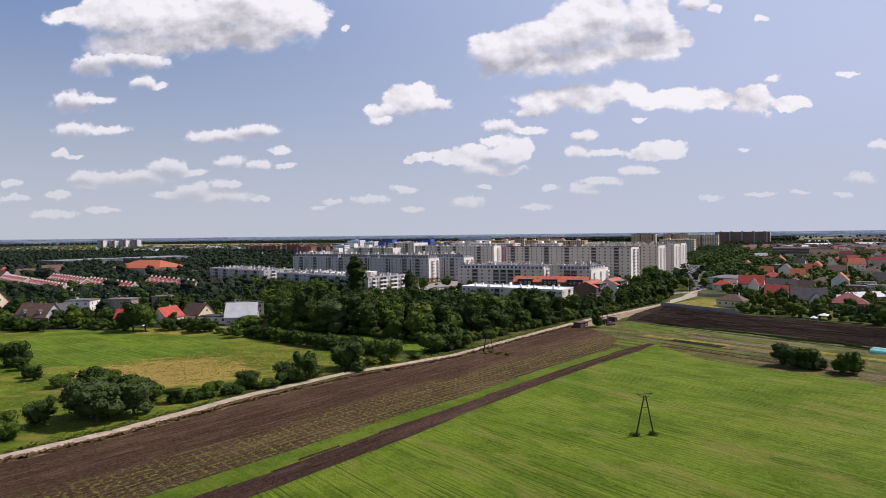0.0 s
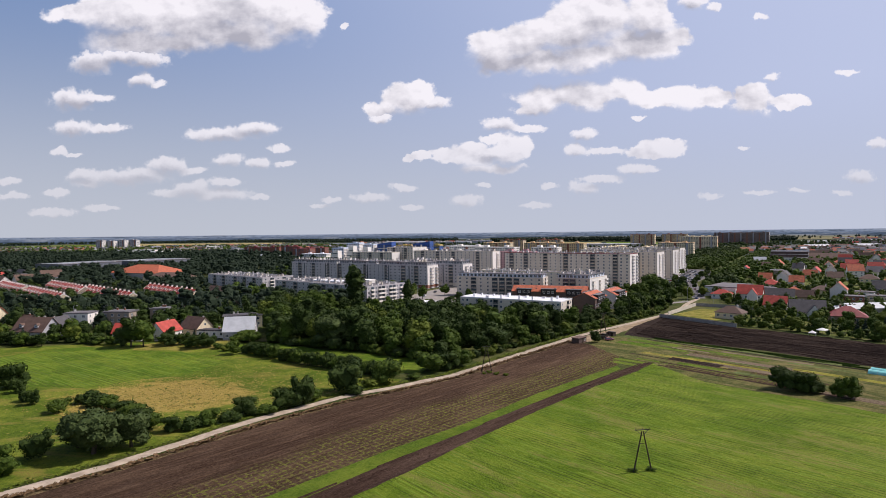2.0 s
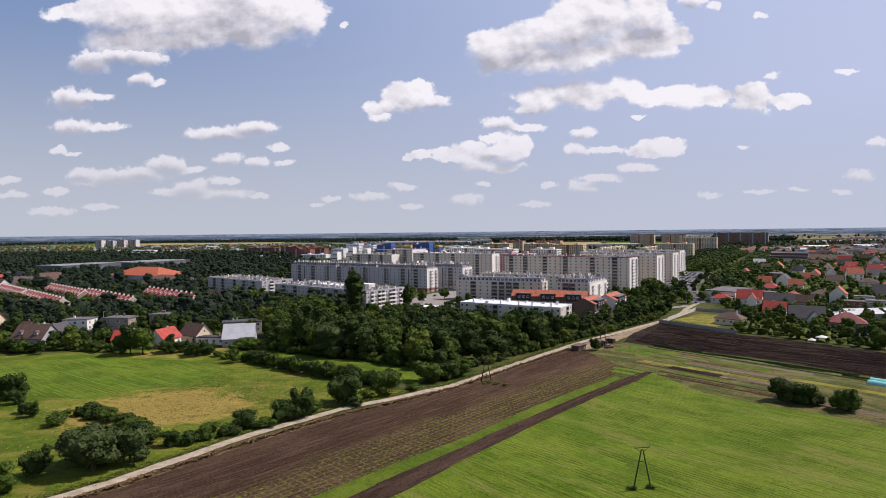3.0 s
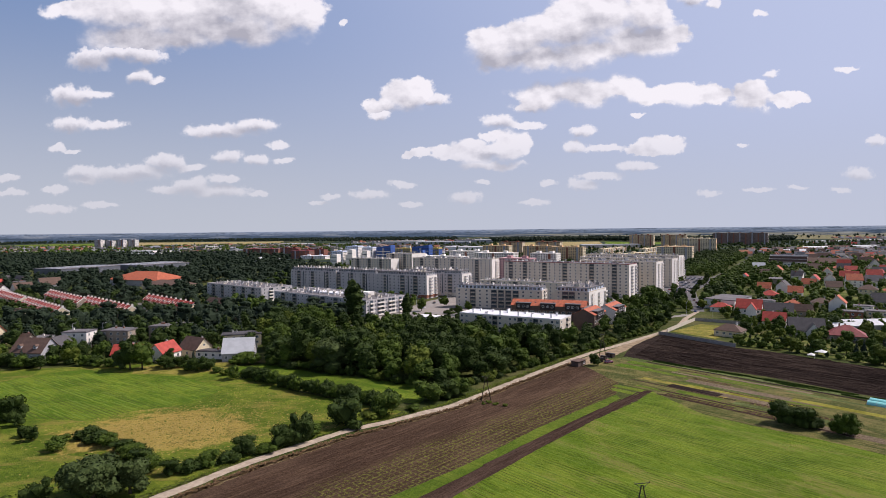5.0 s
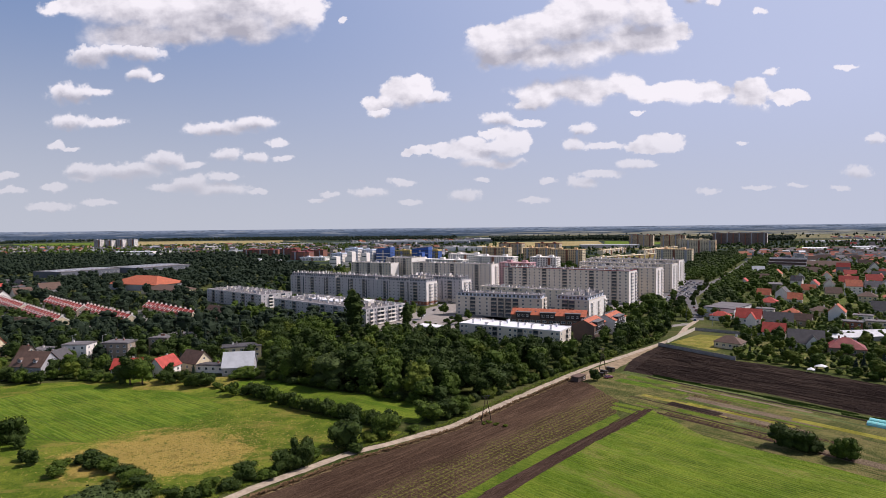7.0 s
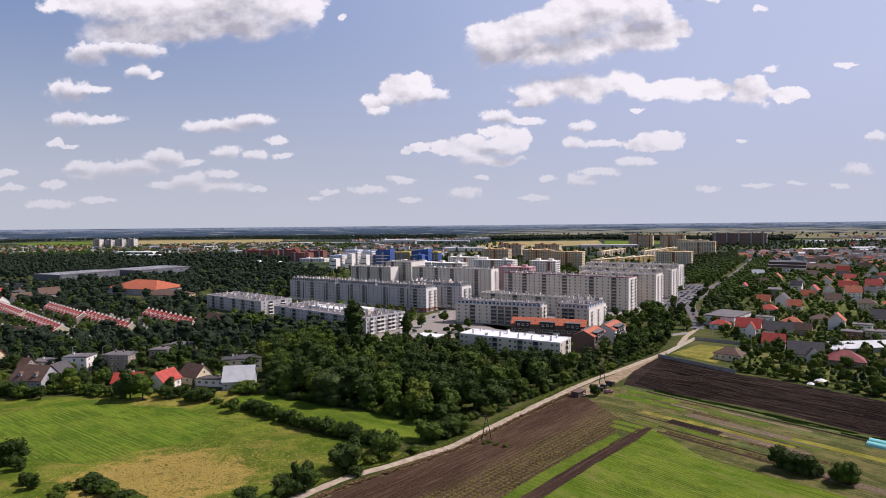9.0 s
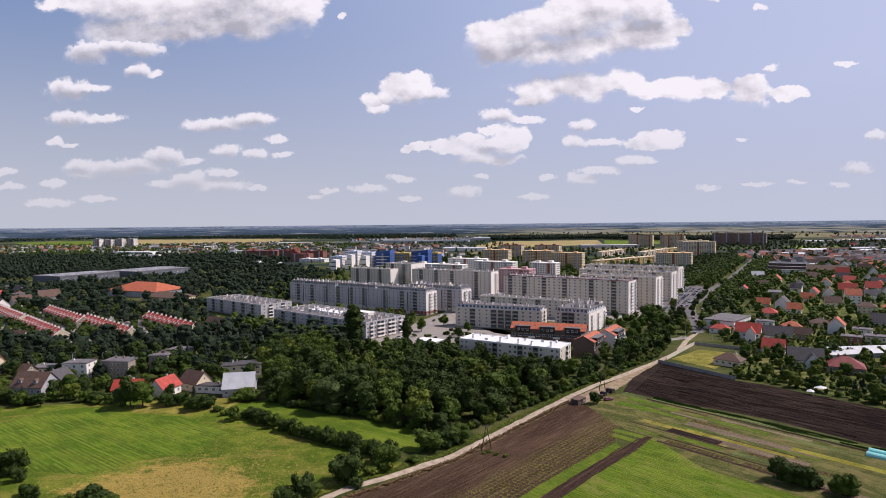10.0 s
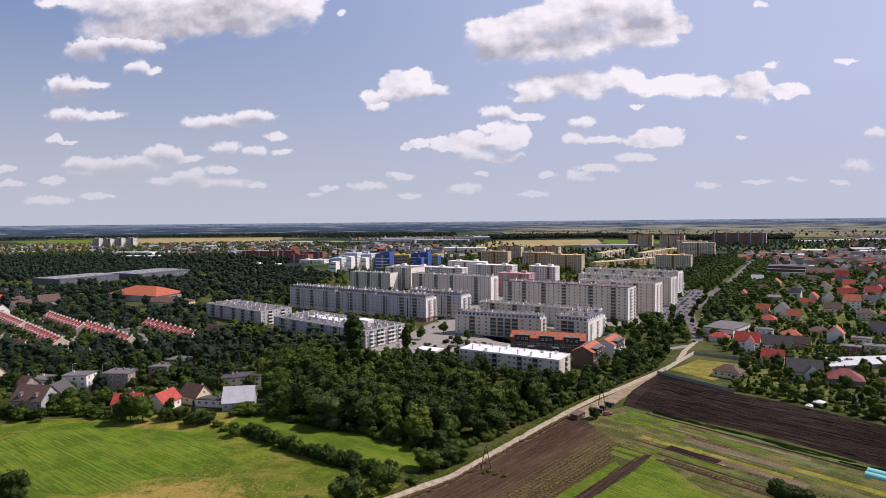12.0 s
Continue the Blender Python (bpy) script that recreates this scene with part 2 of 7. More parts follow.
def grass_mat(name, dark, mid, pale, angle=0.0, rows=0.0, period=2.4, patch_size=30.0, dry=None, soil=None, straw=None, clumps=0.3):
    """Grass or a low crop: tufts, patches, broken dark lines along the rows and, if asked, dry spots."""
    m = Nodes(name, 0.95, spec=0.1)
    tuft = m.noise(1.5, 7, rough=0.8)
    speck = m.noise(1.1, 5, rough=0.75)
    broad = m.noise(1.0 / patch_size, 6, rough=0.65)
    c = m.mix(m.step(tuft, 0.36, 0.64), dark, mid)
    c = m.mix(m.step(broad, 0.44, 0.60), c, m.mix(m.step(tuft, 0.34, 0.64), mid, pale))
    c = m.mix(m.math("MULTIPLY", m.step(speck, 0.55, 0.64), 0.65), c, dark)
    clump = m.noise(0.32, 6, rough=0.8)
    c = m.mix(m.math("MULTIPLY", m.step(clump, 0.52, 0.60), clumps), c, dark)
    c = m.mix(m.math("MULTIPLY", m.step(clump, 0.46, 0.38), clumps * 0.7), c, pale)
    if rows:
        vec = m.turned(angle, 0.02, 1.0)
        streak = m.noise(1.0, 4, m.turned(angle, 0.03, 0.33), 0.65)
        fine = m.noise(1.0, 5, m.turned(angle, 0.15, 1.6), 0.7)
        line = m.step(m.band(vec, 0.314 / period, 1.1, 3, 0.8), 0.70, 0.97)
        gaps = m.step(m.noise(1.0, 4, m.turned(angle, 0.025, 0.16), 0.6), 0.40, 0.58)
        c = m.mix(m.math("MULTIPLY", m.step(streak, 0.50, 0.66), rows * 0.7), c, pale)
        c = m.mix(m.math("MULTIPLY", m.step(fine, 0.54, 0.66), rows * 0.5), c, dark)
        c = m.mix(m.math("MULTIPLY", m.math("MULTIPLY", line, gaps), rows), c, soil or dark)
    if dry:
        spots = m.noise(1.0 / patch_size * 1.7, 7, m.turned(angle, 0.5, 1.3), 0.68, 0.4)
        c = m.mix(m.math("MULTIPLY", m.step(spots, 0.51, 0.62), 0.75), c, m.mix(m.step(tuft, 0.3, 0.7), dry, pale))
    if straw:
        # a stretch of tall dry grass with a frayed edge: centre and half widths
        x, y, rx, ry = straw
        n = m.nt.nodes.new("ShaderNodeVectorMath")
        n.operation = "MULTIPLY_ADD"
        m.put(m.place, n.inputs[0])
        n.inputs[1].default_value, n.inputs[2].default_value = (1 / rx, 1 / ry, 0), (-x / rx, -y / ry, 0)
        k = m.nt.nodes.new("ShaderNodeVectorMath")
        k.operation = "LENGTH"
        m.put(n.outputs[0], k.inputs[0])
        ragged = m.math("ADD", k.outputs["Value"], m.math("MULTIPLY", m.math("SUBTRACT", m.noise(0.09, 7, rough=0.72), 0.5), 2.2))
        stalk = m.noise(1.0, 6, m.turned(0, 3.4, 1.3), 0.8)
        gold = m.mix(m.step(stalk, 0.36, 0.64), (0.23, 0.17, 0.035), (0.50, 0.37, 0.10))
        gold = m.mix(m.math("MULTIPLY", m.step(m.noise(0.16, 5, rough=0.65), 0.52, 0.64), 0.75), gold, (0.17, 0.14, 0.03))
        c = m.mix(m.step(ragged, 1.12, 0.80), c, gold)
    return m.done(c, tuft, 0.5, 1.0)


def soil_mat(name, dark, mid, pale, angle, period=0.8, rows=0.6, green=None, within=None):
    """Ploughed or sown earth with rows along the angle, clods, pale crests and, if asked, shoots in a grid of rows."""
    m = Nodes(name, 1.0, spec=0.05)
    ridge = m.noise(1.0, 3, m.turned(angle, 0.06, 1.0 / period), 0.6)
    clod = m.noise(1.5, 7, rough=0.78)
    broad = m.noise(0.04, 6, m.turned(angle, 0.35, 1.0), 0.65)
    c = m.mix(m.step(clod, 0.36, 0.64), dark, mid)
    c = m.mix(m.math("MULTIPLY", m.step(broad, 0.46, 0.62), 0.6), c, m.mix(m.step(clod, 0.3, 0.7), mid, pale))
    c = m.mix(m.math("MULTIPLY", m.step(ridge, 0.54, 0.64), rows * 0.7), c, pale)
    c = m.mix(m.math("MULTIPLY", m.step(ridge, 0.47, 0.36), rows), c, dark)
    if green:
        along = m.step(m.band(m.turned(angle, 0.02, 1.0), 0.314 / 1.7, 0.8, 2, 0.6), 0.62, 0.93)
        across = m.step(m.band(m.turned(angle + 90, 0.02, 1.0), 0.314 / 2.0, 1.0, 2, 0.6), 0.62, 0.93)
        area = m.step(m.noise(0.035, 5, m.turned(angle, 0.5, 1.0), 0.6), 0.40, 0.56)
        leafy = m.step(m.noise(1.2, 4, rough=0.7), 0.42, 0.64)
        if within:
            # shoots only on one side of a ragged line: its normal and distance
            n = m.nt.nodes.new("ShaderNodeVectorMath")
            n.operation = "DOT_PRODUCT"
            m.put(m.place, n.inputs[0])
            n.inputs[1].default_value = (within[0], within[1], 0)
            far = m.math("ADD", n.outputs["Value"], m.math("MULTIPLY", m.noise(0.05, 5, rough=0.6), 14.0))
            area = m.step(far, within[2] + 12, within[2] + 4)
        c = m.mix(m.math("MULTIPLY", m.math("MULTIPLY", m.math("MAXIMUM", along, m.math("MULTIPLY", across, 0.85)), area), m.math("MULTIPLY", leafy, 0.95)), c, green)
    return m.done(c, m.math("ADD", clod, ridge), 0.4, 1.0)


def plain_mat(name, colour, var=0.25, scale=0.6, rough=0.85, metal=0.0, spec=0.3, grime=None, bump=0.0):
    """Paint, plaster, concrete, metal: one colour with weathering at two sizes."""
    m = Nodes(name, rough, metal, spec)
    n1, n2 = m.noise(scale, 5, rough=0.65), m.noise(scale * 9, 3)
    dark = tuple(v * (1 - var) for v in colour)
    c = m.mix(m.step(n1, 0.3, 0.7), dark, colour)
    c = m.mix(m.math("MULTIPLY", m.step(n2, 0.5, 0.8), 0.35), c, dark)
    if grime:
        run = m.noise(1.0, 4, m.turned(30, 1.4, 1.4, 0.12), 0.6)
        c = m.mix(m.math("MULTIPLY", m.step(run, 0.52, 0.72), 0.5), c, grime)
    return m.done(c, n2 if bump else None, 0.05, bump)


def varied_mat(name, colours, rough=0.85, scale=1.5, bump=0.0, spec=0.2):
    """One of several colours for each object, with grain."""
    m = Nodes(name, rough, spec=spec)
    r, n1 = m.each(), m.noise(scale, 5, rough=0.65)
    c = colours[0]
    for i, k in enumerate(colours[1:]):
        edge = (i + 1) / len(colours)
        c = m.mix(m.step(r, edge - 0.02, edge + 0.02), c, k)
    c = m.mix(m.math("MULTIPLY", m.step(n1, 0.4, 0.75), 0.35), c, (0.05, 0.045, 0.04))
    return m.done(c, n1 if bump else None, 0.06, bump)


def leaf_mat(name, dark, mid, pale):
    """Foliage: every clump of leaves and every tree a little different."""
    m = Nodes(name, 0.8, spec=0.15)
    r, i, n1 = m.each(), m.island(), m.noise(0.8, 4, rough=0.7)
    c = m.mix(i, dark, mid)
    c = m.mix(m.math("MULTIPLY", m.step(n1, 0.45, 0.75), 0.6), c, pale)
    c = m.mix(m.math("MULTIPLY", r, 0.5), c, m.mix(i, mid, dark))
    return m.done(c, n1, 0.2, 0.4)


def glass_mat(name, tint=(0.03, 0.04, 0.05)):
    m = Nodes(name, 0.08, spec=0.6)
    c = m.mix(m.each(), tint, tuple(v * 2.6 for v in tint))
    return m.done(c)


MEADOW = grass_mat("meadow_grass", (0.048, 0.086, 0.008), (0.112, 0.168, 0.012), (0.205, 0.225, 0.030), patch_size=20, dry=(0.24, 0.155, 0.055), straw=(-87, 182, 27, 20), clumps=0.6)
GRASS = grass_mat("rough_grass", (0.028, 0.042, 0.010), (0.058, 0.078, 0.016), (0.10, 0.105, 0.030), patch_size=40, dry=(0.12, 0.10, 0.05))
CROP = grass_mat("young_crop", (0.056, 0.102, 0.005), (0.112, 0.185, 0.009), (0.185, 0.230, 0.026), angle=-49, rows=0.78, period=1.2, patch_size=26, dry=(0.19, 0.15, 0.06), soil=(0.038, 0.05, 0.010))
LUSH = grass_mat("lush_crop", (0.046, 0.095, 0.006), (0.098, 0.175, 0.010), (0.180, 0.225, 0.024), angle=-36, rows=0.85, period=1.5, patch_size=16, soil=(0.065, 0.08, 0.016))
STRIP = grass_mat("green_strip", (0.055, 0.098, 0.008), (0.096, 0.155, 0.011), (0.15, 0.190, 0.022), angle=-40, rows=0.5, period=2.2, patch_size=12)
SOIL = soil_mat("ploughed_soil", (0.034, 0.020, 0.013), (0.080, 0.050, 0.033), (0.135, 0.088, 0.056), 47.0, 0.9, 0.6, green=(0.150, 0.165, 0.030), within=(-0.735, 0.678, 114.0))
SOIL_BARE = soil_mat("bare_soil", (0.030, 0.018, 0.013), (0.068, 0.042, 0.032), (0.110, 0.074, 0.054), 47.0, 0.9, 0.5)
SOIL_DARK = soil_mat("dark_soil", (0.016, 0.011, 0.009), (0.034, 0.023, 0.019), (0.075, 0.054, 0.040), -49.0, 1.2, 0.55)
SOIL_PALE = soil_mat("dry_soil", (0.10, 0.075, 0.05), (0.21, 0.16, 0.11), (0.30, 0.24, 0.17), -49.0, 1.0, 0.5)
BEDS = soil_mat("vegetable_beds", (0.05, 0.06, 0.02), (0.11, 0.14, 0.045), (0.22, 0.26, 0.11), -49.0, 1.4, 0.7, green=(0.09, 0.15, 0.02))
YELLOW = grass_mat("yellow_crop", (0.13, 0.13, 0.015), (0.26, 0.235, 0.03), (0.32, 0.30, 0.06), angle=-49, rows=0.5, period=1.5, patch_size=9)


def far_land():
    """Country seen from afar: woods, meadows, stubble and villages in patches."""
    m = Nodes("far_country", 1.0, spec=0.05)
    patches = m.noise(0.0042, 5, m.turned(-12, 0.55, 1.0), 0.62, 0.3)
    second = m.noise(0.009, 4, m.turned(20, 0.5, 1.0), 0.6)
    grain = m.noise(0.12, 5, rough=0.75)
    c = m.mix(m.step(grain, 0.4, 0.62), (0.014, 0.025, 0.022), (0.038, 0.056, 0.044))
    c = m.mix(m.step(second, 0.54, 0.60), c, m.mix(grain, (0.05, 0.075, 0.02), (0.09, 0.11, 0.035)))
    c = m.mix(m.step(patches, 0.585, 0.61), c, m.mix(grain, (0.16, 0.14, 0.06), (0.24, 0.20, 0.10)))
    return m.done(c, grain, 3.0, 0.6)


TOWN_GRASS = grass_mat("garden_lawn", (0.045, 0.070, 0.013), (0.092, 0.125, 0.018), (0.18, 0.18, 0.055), patch_size=11, dry=(0.22, 0.17, 0.10))
YARD = grass_mat("yard_grass", (0.10, 0.11, 0.02), (0.22, 0.21, 0.03), (0.33, 0.27, 0.07), patch_size=9, dry=(0.26, 0.17, 0.07))
ALLOT = grass_mat("allotment_grass", (0.042, 0.056, 0.014), (0.095, 0.108, 0.024), (0.19, 0.165, 0.06), angle=-49, rows=0.8, period=1.6, patch_size=10, dry=(0.20, 0.15, 0.07))
FARLAND = far_land()
DIRT = plain_mat("dirt_road", (0.47, 0.39, 0.30), 0.4, 0.35, 1.0, spec=0.05, bump=0.5)
SANDY = plain_mat("sandy_earth", (0.34, 0.26, 0.17), 0.4, 0.3, 1.0, spec=0.05, bump=0.5)
SQUARE = plain_mat("pale_paving", (0.31, 0.28, 0.25), 0.3, 0.3, 0.9, spec=0.2)
ASPHALT = plain_mat("asphalt", (0.16, 0.155, 0.155), 0.3, 0.2, 0.95, spec=0.2)
PAVING = plain_mat("paving", (0.30, 0.28, 0.26), 0.3, 0.3, 0.9, spec=0.2)
BARK = plain_mat("bark", (0.09, 0.07, 0.05), 0.5, 2.5, 1.0, bump=0.6)
LEAF = leaf_mat("green_leaves", (0.019, 0.039, 0.005), (0.066, 0.108, 0.012), (0.140, 0.178, 0.024))
LEAF_DARK = leaf_mat("dark_leaves", (0.011, 0.025, 0.005), (0.038, 0.063, 0.010), (0.082, 0.112, 0.018))
LEAF_PALE = leaf_mat("pale_leaves", (0.045, 0.070, 0.008), (0.105, 0.135, 0.016), (0.18, 0.20, 0.03))
LEAF_BLUE = leaf_mat("spruce_needles", (0.016, 0.030, 0.020), (0.042, 0.062, 0.046), (0.08, 0.10, 0.078))
LEAF_GREY = leaf_mat("willow_leaves", (0.020, 0.036, 0.010), (0.056, 0.082, 0.022), (0.110, 0.138, 0.042))
BROWN_WEED = grass_mat("dry_weeds", (0.07, 0.05, 0.025), (0.15, 0.105, 0.05), (0.22, 0.17, 0.09), patch_size=8)
GLASS = glass_mat("window_glass")
FRAME = plain_mat("white_frame", (0.75, 0.74, 0.72), 0.1, 0.5, 0.5)
WALL_WHITE = plain_mat("white_plaster", (0.84, 0.80, 0.745), 0.12, 0.15, 0.9, grime=(0.64, 0.60, 0.54))
WALL_GREY = plain_mat("grey_concrete", (0.68, 0.61, 0.505), 0.12, 0.12, 0.9, grime=(0.52, 0.47, 0.405))
WALL_MID = plain_mat("mid_grey_plaster", (0.40, 0.40, 0.42), 0.16, 0.12, 0.9, grime=(0.28, 0.28, 0.29))
WALL_CREAM = plain_mat("cream_plaster", (0.74, 0.63, 0.43), 0.16, 0.15, 0.9, grime=(0.48, 0.40, 0.28))
WALL_ORANGE = plain_mat("orange_plaster", (0.76, 0.53, 0.30), 0.14, 0.15, 0.9, grime=(0.52, 0.35, 0.22))
WALL_YELLOW = plain_mat("yellow_plaster", (0.60, 0.45, 0.15), 0.16, 0.15, 0.9)
WALL_BLUE = plain_mat("blue_plaster", (0.055, 0.125, 0.38), 0.2, 0.15, 0.8)
WALL_PALE_BLUE = plain_mat("pale_blue_plaster", (0.60, 0.66, 0.76), 0.15, 0.15, 0.85)
WALL_PINK = plain_mat("pink_plaster", (0.55, 0.33, 0.34), 0.16, 0.15, 0.9)
WALL_BROWN = plain_mat("brown_plaster", (0.13, 0.09, 0.075), 0.2, 0.3, 0.9)
WALL_UMBER = plain_mat("umber_plaster", (0.25, 0.175, 0.15), 0.2, 0.3, 0.9)
# grey-lilac of the white estates, darkened to hold the shade on their fronts
WALL_SHADED_LILAC = plain_mat("pale_lilac_plaster", (0.52, 0.495, 0.50), 0.12, 0.15, 0.9, grime=(0.46, 0.44, 0.44))
WALL_TAN = plain_mat("tan_plaster", (0.34, 0.28, 0.22), 0.2, 0.3, 0.9)
BRICK = plain_mat("red_brick", (0.30, 0.12, 0.075), 0.3, 0.8, 0.9, bump=0.3)
DARK = plain_mat("dark_render", (0.045, 0.04, 0.042), 0.25, 0.3, 0.8)
ROOF_GREY = plain_mat("bitumen_roof", (0.17, 0.16, 0.165), 0.35, 0.2, 0.95)
ROOF_WHITE = plain_mat("white_roof", (0.78, 0.78, 0.80), 0.12, 0.15, 0.6)
ROOF_RED = plain_mat("red_tiles", (0.46, 0.070, 0.050), 0.35, 0.5, 0.7, bump=0.4)
ROOF_ORANGE = plain_mat("orange_tiles", (0.50, 0.14, 0.070), 0.4, 0.5, 0.75, bump=0.4)
ROOF_DARKRED = plain_mat("wine_red_sheet", (0.25, 0.05, 0.05), 0.3, 0.5, 0.6, bump=0.3)
ROOF_BROWN = plain_mat("brown_tiles", (0.135, 0.085, 0.065), 0.3, 0.6, 0.8, bump=0.4)
ROOF_SLATE = plain_mat("slate_roof", (0.085, 0.08, 0.085), 0.3, 0.6, 0.7, bump=0.4)
METAL_PALE = plain_mat("pale_sheet_metal", (0.50, 0.52, 0.54), 0.2, 0.3, 0.55, 0.0)
METAL_DARK = plain_mat("dark_metal", (0.07, 0.07, 0.075), 0.3, 1.0, 0.5, 0.4)
CONCRETE = plain_mat("concrete", (0.36, 0.34, 0.32), 0.3, 0.6, 0.95, grime=(0.2, 0.19, 0.17))
WOOD_OLD = plain_mat("tarred_wood", (0.075, 0.055, 0.042), 0.4, 1.5, 0.95, bump=0.4)
CARS = varied_mat("car_paint", [(0.5, 0.5, 0.52), (0.03, 0.03, 0.035), (0.62, 0.62, 0.6), (0.25, 0.03, 0.03), (0.05, 0.08, 0.22), (0.2, 0.2, 0.21)], 0.3, spec=0.5)
RUBBER = plain_mat("rubber", (0.02, 0.02, 0.02), 0.2, 2.0, 0.9)
PLASTIC_TEAL = plain_mat("turquoise_film", (0.22, 0.62, 0.60), 0.15, 0.8, 0.4)
CANVAS = plain_mat("white_canvas", (0.82, 0.82, 0.80), 0.1, 0.8, 0.8)
RAIL = plain_mat("grey_railing", (0.23, 0.22, 0.205), 0.3, 0.8, 0.7)
# far pine woods; on the left belts this dark colour stands for cloud shade
PINE_AND_SHADE = leaf_mat("pine_needles", (0.008, 0.017, 0.009), (0.022, 0.037, 0.019), (0.042, 0.060, 0.030))
WALL_SLATE = plain_mat("slate_grey_cladding", (0.13, 0.14, 0.17), 0.2, 0.15, 0.7)
FAR_FIELD = grass_mat("distant_stubble", (0.10, 0.10, 0.05), (0.17, 0.155, 0.075), (0.22, 0.20, 0.11), patch_size=60)

# ------------------------------------------------------------- helpers for meshes


def mesh_of(name, verts, faces, mats, slots=None, smooth=False):
    me = bpy.data.meshes.new(name)
    me.from_pydata(verts, [], faces)
    for m in mats if isinstance(mats, (list, tuple)) else [mats]:
        me.materials.append(m)
    if slots is not None:
        me.polygons.foreach_set("material_index", np.asarray(slots, dtype=np.int32))
    if smooth:
        me.polygons.foreach_set("use_smooth", np.ones(len(me.polygons), dtype=bool))
    me.update()
    return me


class Solid:
    """Collects boxes, quads and tapered rods, and becomes one mesh."""

    def __init__(self):
        self.v, self.f, self.s = [], [], []

    def add(self, verts, faces, slot=0):
        k = len(self.v)
        self.v += [tuple(p) for p in verts]
        self.f += [tuple(k + i for i in f) for f in faces]
        self.s += [slot] * len(faces)
        return self

    def box(self, x0, x1, y0, y1, z0, z1, slot=0):
        v = [(x0, y0, z0), (x1, y0, z0), (x1, y1, z0), (x0, y1, z0), (x0, y0, z1), (x1, y0, z1), (x1, y1, z1), (x0, y1, z1)]
        return self.add(v, [(3, 2, 1, 0), (4, 5, 6, 7), (0, 1, 5, 4), (1, 2, 6, 5), (2, 3, 7, 6), (3, 0, 4, 7)], slot)

    def rod(self, a, b, ra, rb=None, n=6, slot=0):
        a, b = Vector(a), Vector(b)
        q = (b - a).to_track_quat("Z", "Y").to_matrix()
        rb = ra if rb is None else rb
        v = [tuple(a + q @ Vector((ra * math.cos(6.2832 * i / n), ra * math.sin(6.2832 * i / n), 0))) for i in range(n)]
        v += [tuple(b + q @ Vector((rb * math.cos(6.2832 * i / n), rb * math.sin(6.2832 * i / n), 0))) for i in range(n)]
        f = [(i, (i + 1) % n, n + (i + 1) % n, n + i) for i in range(n)] + [tuple(range(n - 1, -1, -1)), tuple(range(n, 2 * n))]
        return self.add(v, f, slot)

    def prism(self, outline, x0, x1, slot=0):
        """An outline in y and z, drawn out from x0 to x1."""
        n = len(outline)
        v = [(x0, y, z) for y, z in outline] + [(x1, y, z) for y, z in outline]
        f = [(i, i + n, (i + 1) % n + n, (i + 1) % n) for i in range(n)] + [tuple(range(n)), tuple(range(2 * n - 1, n - 1, -1))]
        return self.add(v, f, slot)

    def mesh(self, name, mats):
        return mesh_of(name, self.v, self.f, mats, self.s)


def under(name, me, parent, m=None, label=""):
    """A part: a mesh object under a thing or a part."""
    ob = new(name, me)
    ob.parent = parent
    if m is not None:
        ob.matrix_local = m
    if label:
        ob["label"] = label
    return ob


def thing(name, label, category, m, group=""):
    ob = new(name)
    ob.empty_display_size = 0.5
    ob.matrix_world = m
    return tagged(ob, label, category, group)


def structure(name, me, label):
    return tagged(new(name, me), label, name.split("_")[-1], kind="structure")


def outline_of(points, rag, step, seed):
    """The points' outline, cut into steps and made ragged."""
    out = []
    n = len(points)
    for i in range(n):
        a, b = Vector(points[i]), Vector(points[(i + 1) % n])
        k = max(1, int((b - a).length / step))
        for j in range(k):
            p = a.lerp(b, j / k)
            if rag:
                w = noise.noise_vector((p.x * 0.31, p.y * 0.31, seed)) * rag
                p = p + Vector((w.x, w.y))
            out.append((p.x, p.y))
    return out


def sheet(name, label, points, z, mat, rag=0.5, step=3.0, seed=0.0):
    """A flat, ragged-edged piece of ground."""
    bm = bmesh.new()
    face = bm.faces.new([bm.verts.new((x, y, z)) for x, y in outline_of(points, rag, step, seed)])
    bmesh.ops.triangulate(bm, faces=[face])
    bmesh.ops.recalc_face_normals(bm, faces=bm.faces)
    bm.faces.ensure_lookup_table()
    if bm.faces[0].normal.z < 0:
        bmesh.ops.reverse_faces(bm, faces=bm.faces)
    me = bpy.data.meshes.new(name)
    bm.to_mesh(me)
    bm.free()
    me.materials.append(mat)
    return structure(name, me, label)


def ribbon(name, label, line, width, z, mat, rag=0.3, step=4.0, crown=0.0):
    """A road or path along a line, with uneven edges and a slightly raised middle."""
    pts = [Vector(p) for p in outline_of(line, 0, step, 0)]
    last = max(i for i, p in enumerate(pts) if (p - Vector(line[-1])).length < step + 0.5)
    pts = pts[: last + 1]
    v, f = [], []
    for i, p in enumerate(pts):
        d = (pts[min(i + 1, len(pts) - 1)] - pts[max(i - 1, 0)]).normalized()
        side = Vector((-d.y, d.x))
        for k in (-1, -0.4, 0.4, 1):
            w = width / 2 * k + (rag * noise.noise((p.x * 0.4, p.y * 0.4, k * 5)) if abs(k) == 1 else 0)
            q = p + side * w
            v.append((q.x, q.y, z + (crown if abs(k) < 1 else 0)))
    for i in range(len(pts) - 1):
        for k in range(3):
            a = i * 4 + k
            f.append((a + 1, a, a + 4, a + 5))
    return structure(name, mesh_of(name, v, f, mat), label)


